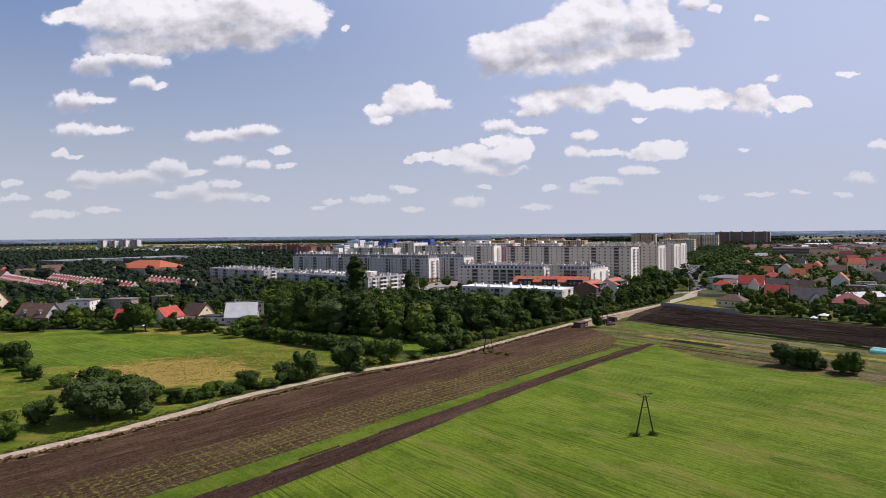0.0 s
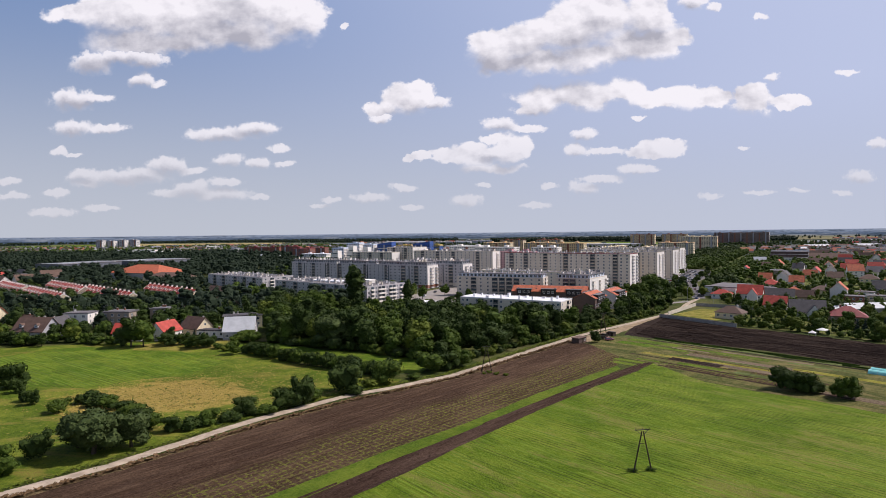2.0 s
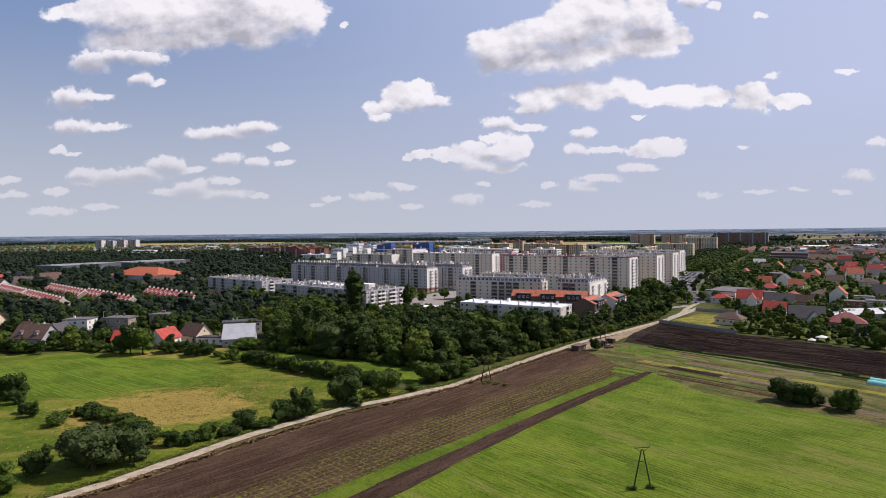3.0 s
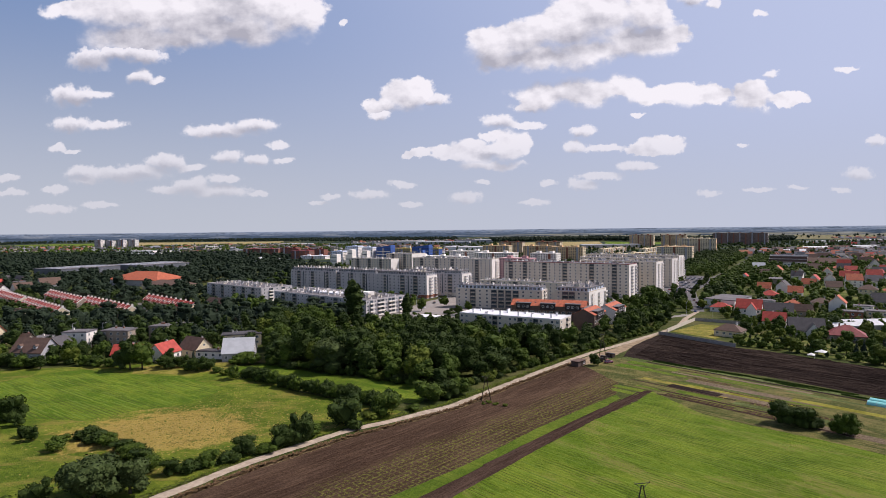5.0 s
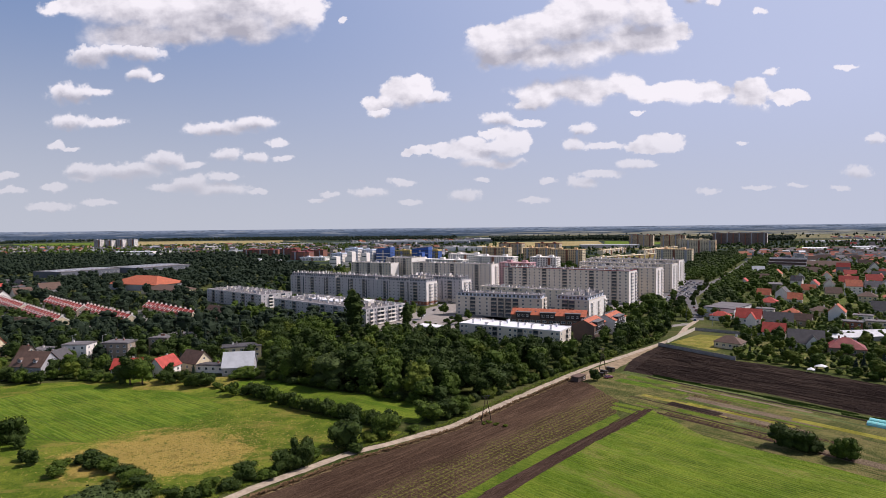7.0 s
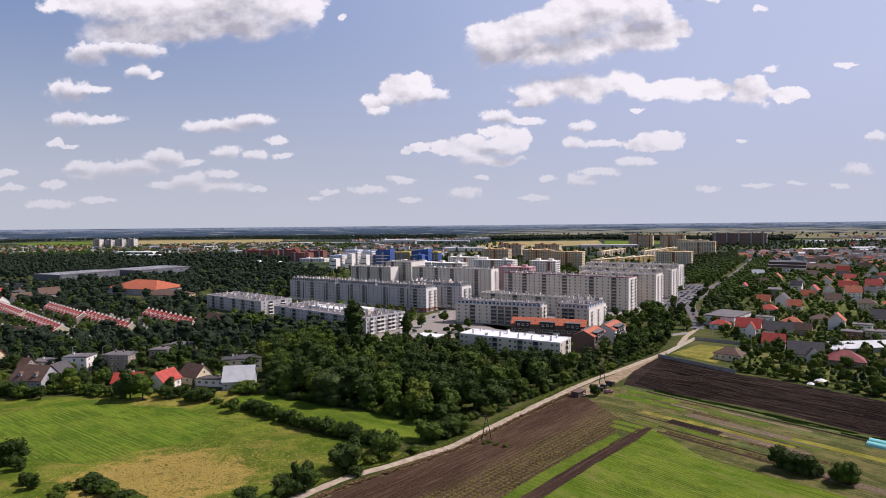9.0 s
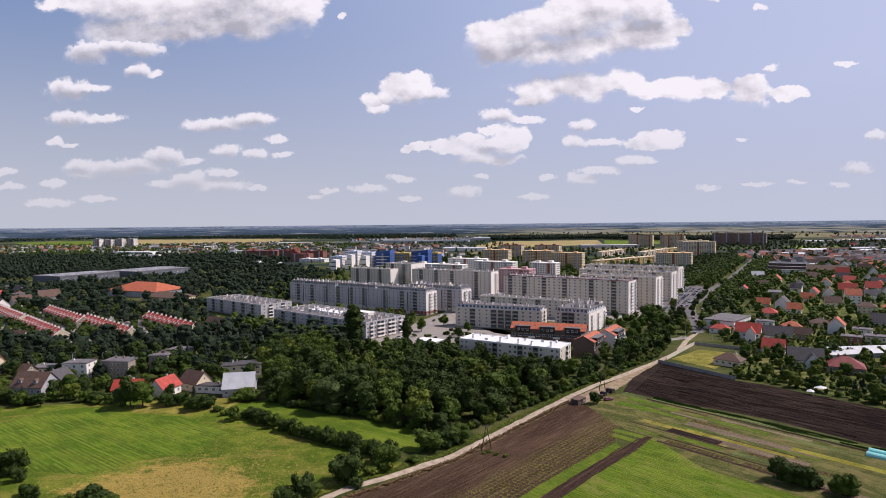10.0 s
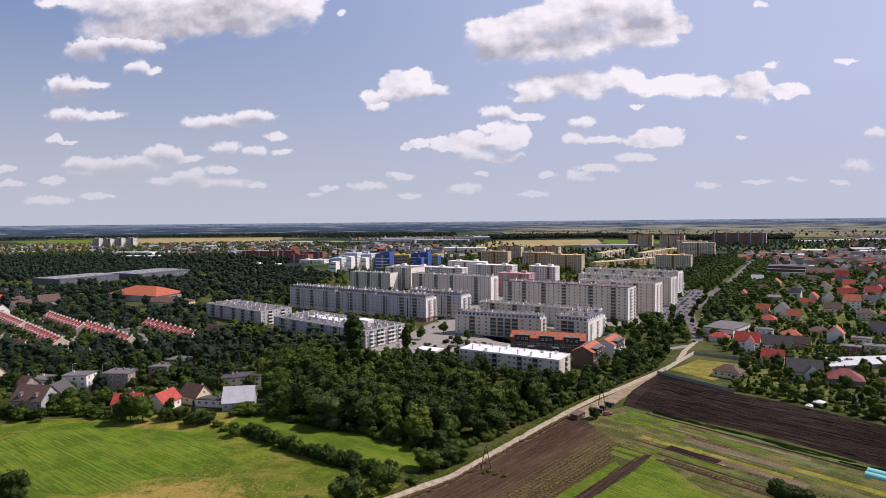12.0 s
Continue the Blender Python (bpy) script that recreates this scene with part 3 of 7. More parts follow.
# ------------------------------------------------------------- ground, fields and roads
v, f = [(0.0, 0.0, 0.0)], []
rings = (60, 150, 300, 600, 1200, 2400, 4950)
for r in rings:
    v += [(r * math.cos(math.tau * i / 48), r * math.sin(math.tau * i / 48), 0.0) for i in range(48)]
f += [(0, 1 + i, 1 + (i + 1) % 48) for i in range(48)]
for k in range(len(rings) - 1):
    a, b = 1 + k * 48, 1 + (k + 1) * 48
    f += [(a + i, b + i, b + (i + 1) % 48, a + (i + 1) % 48) for i in range(48)]
structure("ground", mesh_of("ground", v, f, [GRASS, FARLAND], [0] * (48 * 5) + [1] * (48 * 2)), "rough grassy ground and country reaching the horizon")

ROAD = [(-150, 40), (-113, 82), (-86, 112), (-72, 126.5), (-51, 156.5), (-29, 180), (-15.7, 189), (3.6, 204), (26.6, 232.5), (57, 270), (76, 291.5), (91.5, 306), (131, 346), (149, 367), (165, 396), (187, 428)]
DITCH = [(-146, 36), (-109, 79), (-82.5, 108), (-69, 121.3), (-47.6, 147), (-26.7, 170), (-13.5, 181.5), (6, 199), (29, 227.5), (59, 262)]
sheet("ploughed_field", "brown ploughed field with sparse green shoots along a dirt road",
      [(-148, 38), *[((a[0] * 0.55 + b[0] * 0.45), (a[1] * 0.55 + b[1] * 0.45)) for a, b in zip(ROAD[1:10], DITCH[1:])], (64.5, 258.5), (70, 232), (64.2, 215.8), (29.2, 180), (6.4, 152.8), (-11.4, 135.2), (-31.3, 113), (-48, 95), (-100, 38)], 0.06, SOIL, 0.6, 3, 1)
sheet("green_strip_field", "narrow bright green crop strip between ploughed soil",
      [(64.2, 216), (29.2, 180), (6.4, 152.8), (-11.4, 135.2), (-31.3, 113), (-48, 95), (-100, 38), (-93, 36), (-41, 93), (-29, 106), (-10.8, 128.3), (6.1, 146.5), (21, 164), (44, 189), (64.4, 209.7)], 0.10, STRIP, 0.25, 3, 2)
sheet("brown_strip_field", "narrow strip of bare brown soil between green crops",
      [(-93, 36), (-41, 93), (-29, 106), (-10.8, 128.3), (6.1, 146.5), (21, 164), (44, 189), (64.4, 209.7), (76, 221.5), (79.5, 220.5), (70, 208.5), (49, 187.5), (26.7, 163), (5.6, 138), (-5.7, 123.5), (-19.6, 107.5), (-32.8, 92.5), (-85, 34)], 0.08, SOIL_BARE, 0.35, 3, 3)
sheet("crop_field", "wide green field of young crop with faint rows",
      [(79, 220), (70, 208.5), (49, 187.5), (26.7, 163), (5.6, 138), (-5.7, 123.5), (-19.6, 107.5), (-32.8, 92.5), (-110, 0), (-40, -60), (120, -40), (190, 60), (150, 118), (118.7, 156), (108.7, 168.2), (97.6, 178.5), (85.9, 192)], 0.05, CROP, 0.5, 3, 4)
for i, (a, b) in enumerate((((63.5, 222.5), (71, 214.5)), ((66, 227.5), (75, 218.5)))):
    sheet("crop_plot_field", "small green plot crossed by bare soil", [a, (a[0] + 2.2, a[1] + 2.6), (b[0] + 2.4, b[1] + 2.4), b], 0.11, STRIP, 0.2, 1.5, 5 + i)
V = Vector((0.655, -0.755))      # the way in which the plots beyond run
N = Vector((0.755, 0.655))


def plot(name, label, a, length, width, mat, z=0.08, rag=0.25, seed=0.0):
    a = Vector(a)
    b, c = a + V * length, a + N * width
    return sheet(name, label, [tuple(a), tuple(b), tuple(b + N * width), tuple(c)], z, mat, rag, 2.5, seed)


sheet("dark_field", "large dark freshly ploughed field beside gardens",
      [(86.5, 279.5), (93, 293), (99, 304), (110, 318), (125.5, 337), (150, 298), (160, 289.7), (175, 269.5), (190, 248.5), (260, 165), (210, 150), (157.7, 206.2), (132.6, 240.2), (99.8, 268)], 0.07, SOIL_DARK, 0.4, 3, 11)
plot("bed_field", "vegetable rows along a dark ploughed field", (95, 268.5), 112, 4.2, BEDS, 0.10, 0.3, 12)
plot("verge_field", "narrow dark verge between vegetable plots", (93.2, 268), 114, 1.5, SOIL_DARK, 0.09, 0.2, 13)
sheet("allotment_field", "grassy allotment ground with paths", [(62, 258), (70, 270), (84, 277), (94, 268), (160, 190), (150, 165), (119, 156), (86, 192), (78, 222), (70, 232)], 0.045, ALLOT, 0.6, 3, 14)
plot("tan_plot_field", "bare tan strip of dry soil", (97, 234), 48, 4.6, SOIL_PALE, 0.09, 0.3, 15)
plot("yellow_plot_field", "narrow yellow flowering crop strip", (94.5, 227), 38, 2.4, YELLOW, 0.10, 0.25, 16)
plot("brown_plot_field", "small bare brown plot", (87, 227), 20, 4.4, SOIL_DARK, 0.10, 0.3, 17)
plot("dry_plot_field", "strip of dry crumbly soil", (100, 214), 30, 4.6, SOIL_PALE, 0.085, 0.5, 18)
plot("pale_green_plot_field", "pale green strip of ripening crop", (123, 206.5), 30, 3.6, YELLOW, 0.10, 0.3, 19)
plot("lush_plot_field", "lush green vegetable plot", (77, 262), 16, 6.0, LUSH, 0.10, 0.5, 20)
plot("lush_plot_field", "lush green vegetable plot", (84, 268), 24, 5.0, LUSH, 0.10, 0.5, 21)
plot("bare_plot_field", "bare soil plot at a track", (84, 276), 12, 5.5, BEDS, 0.11, 0.4, 22)
plot("dry_plot_field", "dry reddish soil beside bushes", (113, 176), 50, 5.0, SOIL_PALE, 0.085, 0.5, 23)
plot("track_field", "dark wheel track between plots", (79, 216), 62, 1.4, SOIL_BARE, 0.12, 0.3, 24)
plot("track_field", "dark wheel track between plots", (81.5, 221.5), 44, 1.3, SOIL_BARE, 0.12, 0.3, 25)
plot("track_field", "dark wheel track between plots", (76, 238), 42, 1.0, SOIL_BARE, 0.12, 0.3, 26)
rngp = random.Random(19)
across = 203.0
while across < 243:
    wide = rngp.uniform(1.2, 3.6)
    start = rngp.uniform(-128, -104) - (across - 203) * 0.35
    for _ in range(2):
        long = rngp.uniform(14, 34)
        o = V * start + N * across
        m, label = rngp.choice(((BEDS, "narrow vegetable bed in an allotment"), (SOIL_PALE, "narrow strip of dry soil in an allotment"), (LUSH, "narrow lush green bed in an allotment"), (STRIP, "narrow bright green bed in an allotment"), (SOIL, "narrow dug bed of brown soil"), (YARD, "narrow strip of dry grass")))
        plot("allotment_bed", label, tuple(o), long, wide, m, 0.07, 0.25, across)
        start += long + rngp.uniform(2, 8)
    across += wide + rngp.uniform(0.5, 1.6)
sheet("trampled_field", "trodden sandy ground by a pole and a hut", [(55, 266), (63, 262), (80, 278), (92, 293), (110, 319), (126, 338), (122, 338), (94, 306), (76, 287)], 0.055, SANDY, 0.7, 2, 27)

sheet("meadow_field", "lush green hay field with mowing lines", [(-260, 190), (-184, 245), (-169, 262), (-161, 265), (-131, 254), (-112, 251), (-85, 231), (-89, 210), (-105, 203), (-117, 192), (-140, 196), (-190, 160)], 0.05, LUSH, 0.7, 3, 31)
sheet("outer_meadow_field", "rough meadow round farm gardens", [(-320, 120), (-270, 240), (-190, 268), (-140, 275), (-95, 268), (-80, 274), (-60, 240), (-60, 150), (-180, 60)], 0.02, MEADOW, 0.8, 4, 30)
sheet("wild_meadow_field", "uneven green meadow with dry patches", [(-150, 196), (-117, 192), (-105, 203), (-89, 210), (-85, 231), (-80, 243), (-62, 229), (-30, 208), (-14, 199), (-17, 191), (-30, 183), (-53, 159), (-76, 129), (-90, 112), (-150, 45), (-220, 90)], 0.04, MEADOW, 0.8, 3, 32)
sheet("back_meadow_field", "bright green meadow between a hedge and a wood", [(-97, 262), (-81, 273), (-53, 253), (-33, 245), (-2, 228), (-8, 208), (-30, 212), (-60, 232), (-78, 248)], 0.05, LUSH, 0.6, 3, 34)
sheet("yard_field", "walled yard of dry yellow grass", [(136, 347), (164, 371.5), (184, 358), (151, 322)], 0.06, YARD, 0.3, 3, 35)
sheet("farm_yard_field", "trodden dry grass yard among farm houses", [(-135, 256), (-112, 254), (-95, 262), (-92, 275), (-128, 279), (-140, 268)], 0.055, YARD, 1.0, 3, 36)
sheet("clearing_field", "sunlit grassy clearing among trees", [(-52, 392), (-36, 385), (-20, 398), (-28, 412), (-46, 405)], 0.05, LUSH, 1.0, 3, 37)
sheet("clearing_field", "sunlit grassy clearing among trees", [(12, 300), (34, 292), (44, 304), (24, 318)], 0.05, LUSH, 1.0, 3, 38)
ribbon("dirt_road", "pale sandy dirt road between fields and hedge", ROAD, 3.3, 0.12, DIRT, 0.7, 4, 0.05)
ribbon("verge", "dry brown weeds in a ditch along a dirt road", [((a[0] + b[0]) / 2 + 0.4, (a[1] + b[1]) / 2 - 0.4) for a, b in zip(ROAD, DITCH)], 2.2, 0.085, BROWN_WEED, 1.2, 2)
ribbon("street_road", "grey asphalt street with parked cars", [(187, 428), (205, 470), (222, 520), (240, 565), (275, 620), (330, 710), (408, 826), (560, 1075), (811, 1484), (980, 1750)], 9, 0.10, ASPHALT, 0.3, 10)
sheet("parking_pavement", "paved car park between tower blocks", [(186, 508), (212, 508), (240, 568), (290, 655), (338, 740), (316, 756), (262, 668), (219, 588)], 0.08, ASPHALT, 0.3, 6, 41)
ribbon("side_road", "pale paved side street past apartment blocks", [(-150, 352), (-107, 371), (-65, 380), (-34.6, 402), (-17, 447), (-4.6, 508), (11, 553), (30, 600)], 7, 0.10, PAVING, 0.3, 6)
ribbon("cross_road", "paved street along apartment blocks", [(-60, 420), (-17, 440), (60, 410), (120, 385), (175, 412)], 6, 0.095, PAVING, 0.3, 6)


def ridges(name, label, poly, ang, period, wide, high, mat, z, seed=0, broken=0.0):
    """Furrow crests or crop rows across a field, joined: too many to count."""
    rng = random.Random(seed)
    d, n = Vector((math.cos(radians(ang)), math.sin(radians(ang)))), Vector((-math.sin(radians(ang)), math.cos(radians(ang))))
    offs = [Vector(p).dot(n) for p in poly]
    s, o = Solid(), min(offs) + period * 0.5
    while o < max(offs):
        cuts = []
        for i in range(len(poly)):
            a, b = Vector(poly[i]), Vector(poly[(i + 1) % len(poly)])
            oa, ob = a.dot(n) - o, b.dot(n) - o
            if (oa > 0) != (ob > 0):
                cuts.append((a + (b - a) * (oa / (oa - ob))).dot(d))
        cuts.sort()
        for a, b in zip(cuts[::2], cuts[1::2]):
            t = a + 0.4
            while t < b - 1.0:
                e = min(b - 0.4, t + rng.uniform(5, 11))
                if rng.random() >= broken:
                    w, h, j = wide * rng.uniform(0.7, 1.2), high * rng.uniform(0.6, 1.3), rng.uniform(-0.12, 0.12) * period
                    p, q = d * t + n * (o + j), d * e + n * (o + j + rng.uniform(-0.05, 0.05) * period)
                    k = n * w / 2
                    s.add([(p.x - k.x, p.y - k.y, z), (q.x - k.x, q.y - k.y, z), (q.x, q.y, z + h), (p.x, p.y, z + h), (p.x + k.x, p.y + k.y, z), (q.x + k.x, q.y + k.y, z)], [(0, 1, 2, 3), (3, 2, 5, 4), (0, 3, 4), (1, 5, 2)])
                t = e
        o += period * rng.uniform(0.85, 1.15)
    return tagged(new(name, s.mesh(name, [mat])), label, name.split("_")[-1], kind="stuff")


ridges("soil_ridges", "crumbling ridges of ploughed brown soil", [(-105, 80), (-80, 108), (-46, 147), (-12, 182), (7, 200), (30, 227), (60, 261), (64, 257), (69, 232), (63, 217), (28, 181), (5, 154), (-12, 137), (-33, 114), (-50, 96), (-70, 73)], 47.3, 1.15, 0.7, 0.14, SOIL, 0.06, 1, 0.2)
ridges("soil_ridges", "crumbling ridges of bare brown soil", [(-92, 37), (-41, 94), (6, 147), (44, 189), (64, 210), (76, 221), (78, 220), (70, 209), (49, 188), (27, 164), (5, 138), (-20, 108), (-33, 93), (-84, 36)], 47.3, 0.95, 0.7, 0.24, SOIL_BARE, 0.08, 2, 0.12)
ridges("soil_ridges", "ridges of dark freshly ploughed soil", [(93, 283), (127, 335), (150, 297), (175, 269), (190, 248), (250, 172), (212, 152), (158, 207), (133, 241), (100, 268)], -49, 1.35, 0.85, 0.22, SOIL_DARK, 0.07, 3, 0.06)
ridges("vegetable_rows", "rows of low green vegetables in beds", [(96, 269), (99, 271.5), (172, 187), (169, 184)], -49, 0.85, 0.6, 0.45, LEAF, 0.10, 4, 0.3)


def tufts(name, label, places, lo, hi, mat, seed, blades=7):
    """Tall grass or weeds: many small tufts in one mesh."""
    rng = np.random.default_rng(seed)
    V, n = [], len(places)
    for x, y in places:
        h = rng.uniform(lo, hi)
        a = rng.uniform(0, 6.283, blades)
        r = rng.uniform(0.0, 0.5, blades) * h
        c = np.stack([x + np.cos(a * 1.7) * r, y + np.sin(a * 1.7) * r, np.zeros(blades)], axis=1)
        side = np.stack([-np.sin(a), np.cos(a), np.zeros(blades)], axis=1) * h * 0.26
        tip = np.stack([np.cos(a) * h * 0.75, np.sin(a) * h * 0.75, h * rng.uniform(0.3, 0.6, blades)], axis=1)
        V.append(np.stack([c - side + (0, 0, 0.06), c + side + (0, 0, 0.06), c + tip + side * 0.5, c + tip - side * 0.5], axis=1).reshape(-1, 3))
    v = np.concatenate(V)
    me = mesh_of(name, v.tolist(), np.arange(len(v)).reshape(-1, 4).tolist(), mat)
    return tagged(new(name, me), label, name.split("_")[-1], kind="stuff")


def along(line, every, wide, seed):
    rng, out = random.Random(seed), []
    for a, b in zip(line, line[1:]):
        a, b = Vector(a), Vector(b)
        for _ in range(int((b - a).length / every)):
            p = a.lerp(b, rng.random())
            out.append((p.x + rng.gauss(0, wide), p.y + rng.gauss(0, wide)))
    return out


def spread(cx, cy, rx, ry, n, seed):
    rng = random.Random(seed)
    return [(cx + rng.gauss(0, rx), cy + rng.gauss(0, ry)) for _ in range(n)]


WEEDS = leaf_mat("brown_weeds", (0.085, 0.052, 0.026), (0.17, 0.105, 0.052), (0.26, 0.175, 0.09))
STALKS = leaf_mat("straw_stalks", (0.26, 0.19, 0.05), (0.46, 0.34, 0.10), (0.54, 0.43, 0.16))
BLADES = leaf_mat("green_blades", (0.055, 0.085, 0.010), (0.13, 0.17, 0.016), (0.22, 0.23, 0.03))
tufts("brown_weeds", "dry brown weeds standing in a roadside ditch", along([(a[0] * 0.45 + b[0] * 0.55, a[1] * 0.45 + b[1] * 0.55) for a, b in zip(ROAD[:10], DITCH)], 0.16, 0.45, 1), 0.35, 1.15, WEEDS, 1)
tufts("verge_grass", "green grass on a road verge", along([(a[0] - 2.4, a[1] + 2.4) for a in ROAD[1:12]], 0.14, 0.9, 2), 0.25, 0.7, BLADES, 2)
def inside(p, poly):
    hit, n = False, len(poly)
    for i in range(n):
        (x0, y0), (x1, y1) = poly[i], poly[(i + 1) % n]
        if (y0 > p[1]) != (y1 > p[1]) and p[0] < (x1 - x0) * (p[1] - y0) / (y1 - y0) + x0:
            hit = not hit
    return hit


def within(places, poly):
    return [p for p in places if inside(p, poly)]


WILD = [(-150, 196), (-117, 192), (-105, 203), (-89, 210), (-85, 231), (-80, 243), (-62, 229), (-30, 208), (-14, 199), (-17, 191), (-30, 185), (-53, 162), (-76, 132), (-100, 110)]
tufts("straw_grass", "tall dry yellow grass in a meadow", within(spread(-86, 183, 15, 11, 3200, 5), WILD), 0.2, 0.42, STALKS, 5)
tufts("straw_grass", "scattered dry grass in a meadow", within(spread(-72, 196, 24, 18, 1200, 6), WILD), 0.2, 0.42, STALKS, 6)
tufts("meadow_grass", "rough green tussocks in a meadow", within(spread(-68, 190, 34, 26, 4500, 7), WILD), 0.2, 0.45, BLADES, 7)
tufts("meadow_grass", "rough green tussocks behind a hedge", spread(-50, 242, 22, 8, 1200, 8), 0.2, 0.4, BLADES, 8)
ROWS = leaf_mat("crop_leaves", (0.062, 0.112, 0.006), (0.125, 0.200, 0.010), (0.21, 0.26, 0.03))
ridges("crop_rows", "low green rows of young crop", [(77, 219), (70, 210), (49, 189), (28, 164), (7, 138), (-18, 108), (-31, 93), (-60, 58), (-20, 30), (60, 20), (130, 70), (140, 125), (118, 155), (97, 177), (86, 191)], -49, 1.25, 0.5, 0.07, ROWS, 0.05, 8, 0.5)
ridges("hay_rows", "low green rows in a hay field", [(-240, 195), (-184, 242), (-168, 259), (-131, 252), (-112, 249), (-87, 230), (-91, 212), (-106, 205), (-118, 194), (-140, 198), (-185, 165)], -36, 1.6, 0.7, 0.09, ROWS, 0.05, 9, 0.4)
sheet("garden_field", "lawns and paths among suburban houses", [(152, 305), (163, 296), (178, 277), (192, 258), (216, 237), (330, 330), (470, 440), (800, 880), (620, 920), (430, 690), (345, 560), (262, 470), (236, 440), (206, 420), (196, 395), (190, 362), (165, 330)], 0.035, TOWN_GRASS, 1.0, 4, 39)

# ------------------------------------------------------------- buildings
CACHE = {}


def window_mesh(w, h, frame_mat=None):
    key = ("window", round(w, 2), round(h, 2), frame_mat)
    if key not in CACHE:
        s, b = Solid(), 0.09
        x, y = w / 2, h / 2
        outer, inner = [(-x, -y), (x, -y), (x, y), (-x, y)], [(-x + b, -y + b), (x - b, -y + b), (x - b, y - b), (-x + b, y - b)]
        vs = [(p[0], -0.05, p[1]) for p in outer] + [(p[0], -0.05, p[1]) for p in inner] + [(p[0], 0.0, p[1]) for p in outer] + [(p[0], -0.012, p[1]) for p in inner]
        fs = []
        for i in range(4):
            j = (i + 1) % 4
            fs += [(i, j, j + 4, i + 4), (i + 8, j + 8, j, i), (i + 4, j + 4, j + 12, i + 12)]
        s.add(vs, fs, 0)
        s.add([(p[0], -0.012, p[1]) for p in inner], [(0, 1, 2, 3)], 1)
        if w > 1.1:
            s.box(-0.04, 0.04, -0.045, -0.01, -y + b, y - b, 0)
        s.box(-x - 0.06, x + 0.06, -0.16, 0.0, -y - 0.05, -y, 0)
        CACHE[key] = s.mesh("window", [frame_mat or FRAME, GLASS])
    return CACHE[key]


def balcony_mesh(w, h, mat, deep=1.1):
    key = ("balcony", round(w, 2), round(h, 2), mat, deep)
    if key not in CACHE:
        s, x = Solid(), w / 2
        s.box(-x, x, -deep - 0.04, 0, -0.24, 0.0, 2)
        s.box(-x, x, -deep, -deep + 0.08, 0.0, 0.95, 0)
        s.box(-x, -x + 0.08, -deep + 0.08, 0, 0.0, h - 0.2 if deep < 1.15 else 1.0, 0)
        s.box(x - 0.08, x, -deep + 0.08, 0, 0.0, h - 0.2 if deep < 1.15 else 1.0, 0)
        s.add([(-x + 0.1, -0.02, 0), (x - 0.1, -0.02, 0), (x - 0.1, -0.02, h - 0.45), (-x + 0.1, -0.02, h - 0.45)], [(0, 1, 2, 3)], 1)
        CACHE[key] = s.mesh("balcony", [mat, GLASS, WALL_GREY])
    return CACHE[key]


def chimney_mesh(w, d, h, mat):
    key = ("chimney", w, d, h, mat)
    if key not in CACHE:
        s = Solid()
        s.box(-w / 2, w / 2, -d / 2, d / 2, 0, h, 0)
        s.box(-w / 2 - 0.1, w / 2 + 0.1, -d / 2 - 0.1, d / 2 + 0.1, h, h + 0.12, 1)
        for k in (-0.25, 0.25):
            s.rod((k * w, 0, h + 0.12), (k * w, 0, h + 0.5), 0.13, 0.13, 6, 1)
        CACHE[key] = s.mesh("chimney", [mat, CONCRETE])
    return CACHE[key]


FACES = {"front": lambda L, D, u: pose(u * L - L / 2, -D / 2, 0), "back": lambda L, D, u: pose(L / 2 - u * L, D / 2, 0, 0, 0, 180),
         "right": lambda L, D, u: pose(L / 2, u * D - D / 2, 0, 0, 0, 90), "left": lambda L, D, u: pose(-L / 2, D / 2 - u * D, 0, 0, 0, -90)}


def dress(parent, face, L, D, cols, floors, z0, fh, rail, size=(1.5, 1.45)):
    """Windows and balconies on one face, a column for each letter: w window, n narrow, W wide, b balcony, l loggia."""
    n = len(cols)
    wide = (L if face in ("front", "back") else D) / n
    for i, c in enumerate(cols):
        if c == ".":
            continue
        at = FACES[face](L, D, (i + 0.5) / n)
        for k in range(floors):
            z = z0 + k * fh
            if c == "b":
                under("balcony", balcony_mesh(min(wide * 0.92, 4.2), fh, rail, 1.2), parent, at @ pose(0, 0, z + 0.1))
            elif c == "l":
                under("balcony", balcony_mesh(min(wide * 0.96, 4.4), fh, RAIL, 0.9), parent, at @ pose(0, 0, z + 0.1))
            else:
                w = {"w": size[0], "n": 0.8, "W": size[0] * 1.5}[c]
                under("window", window_mesh(min(w, wide * 0.8), size[1]), parent, at @ pose(0, 0, z + 0.9 + size[1] / 2))


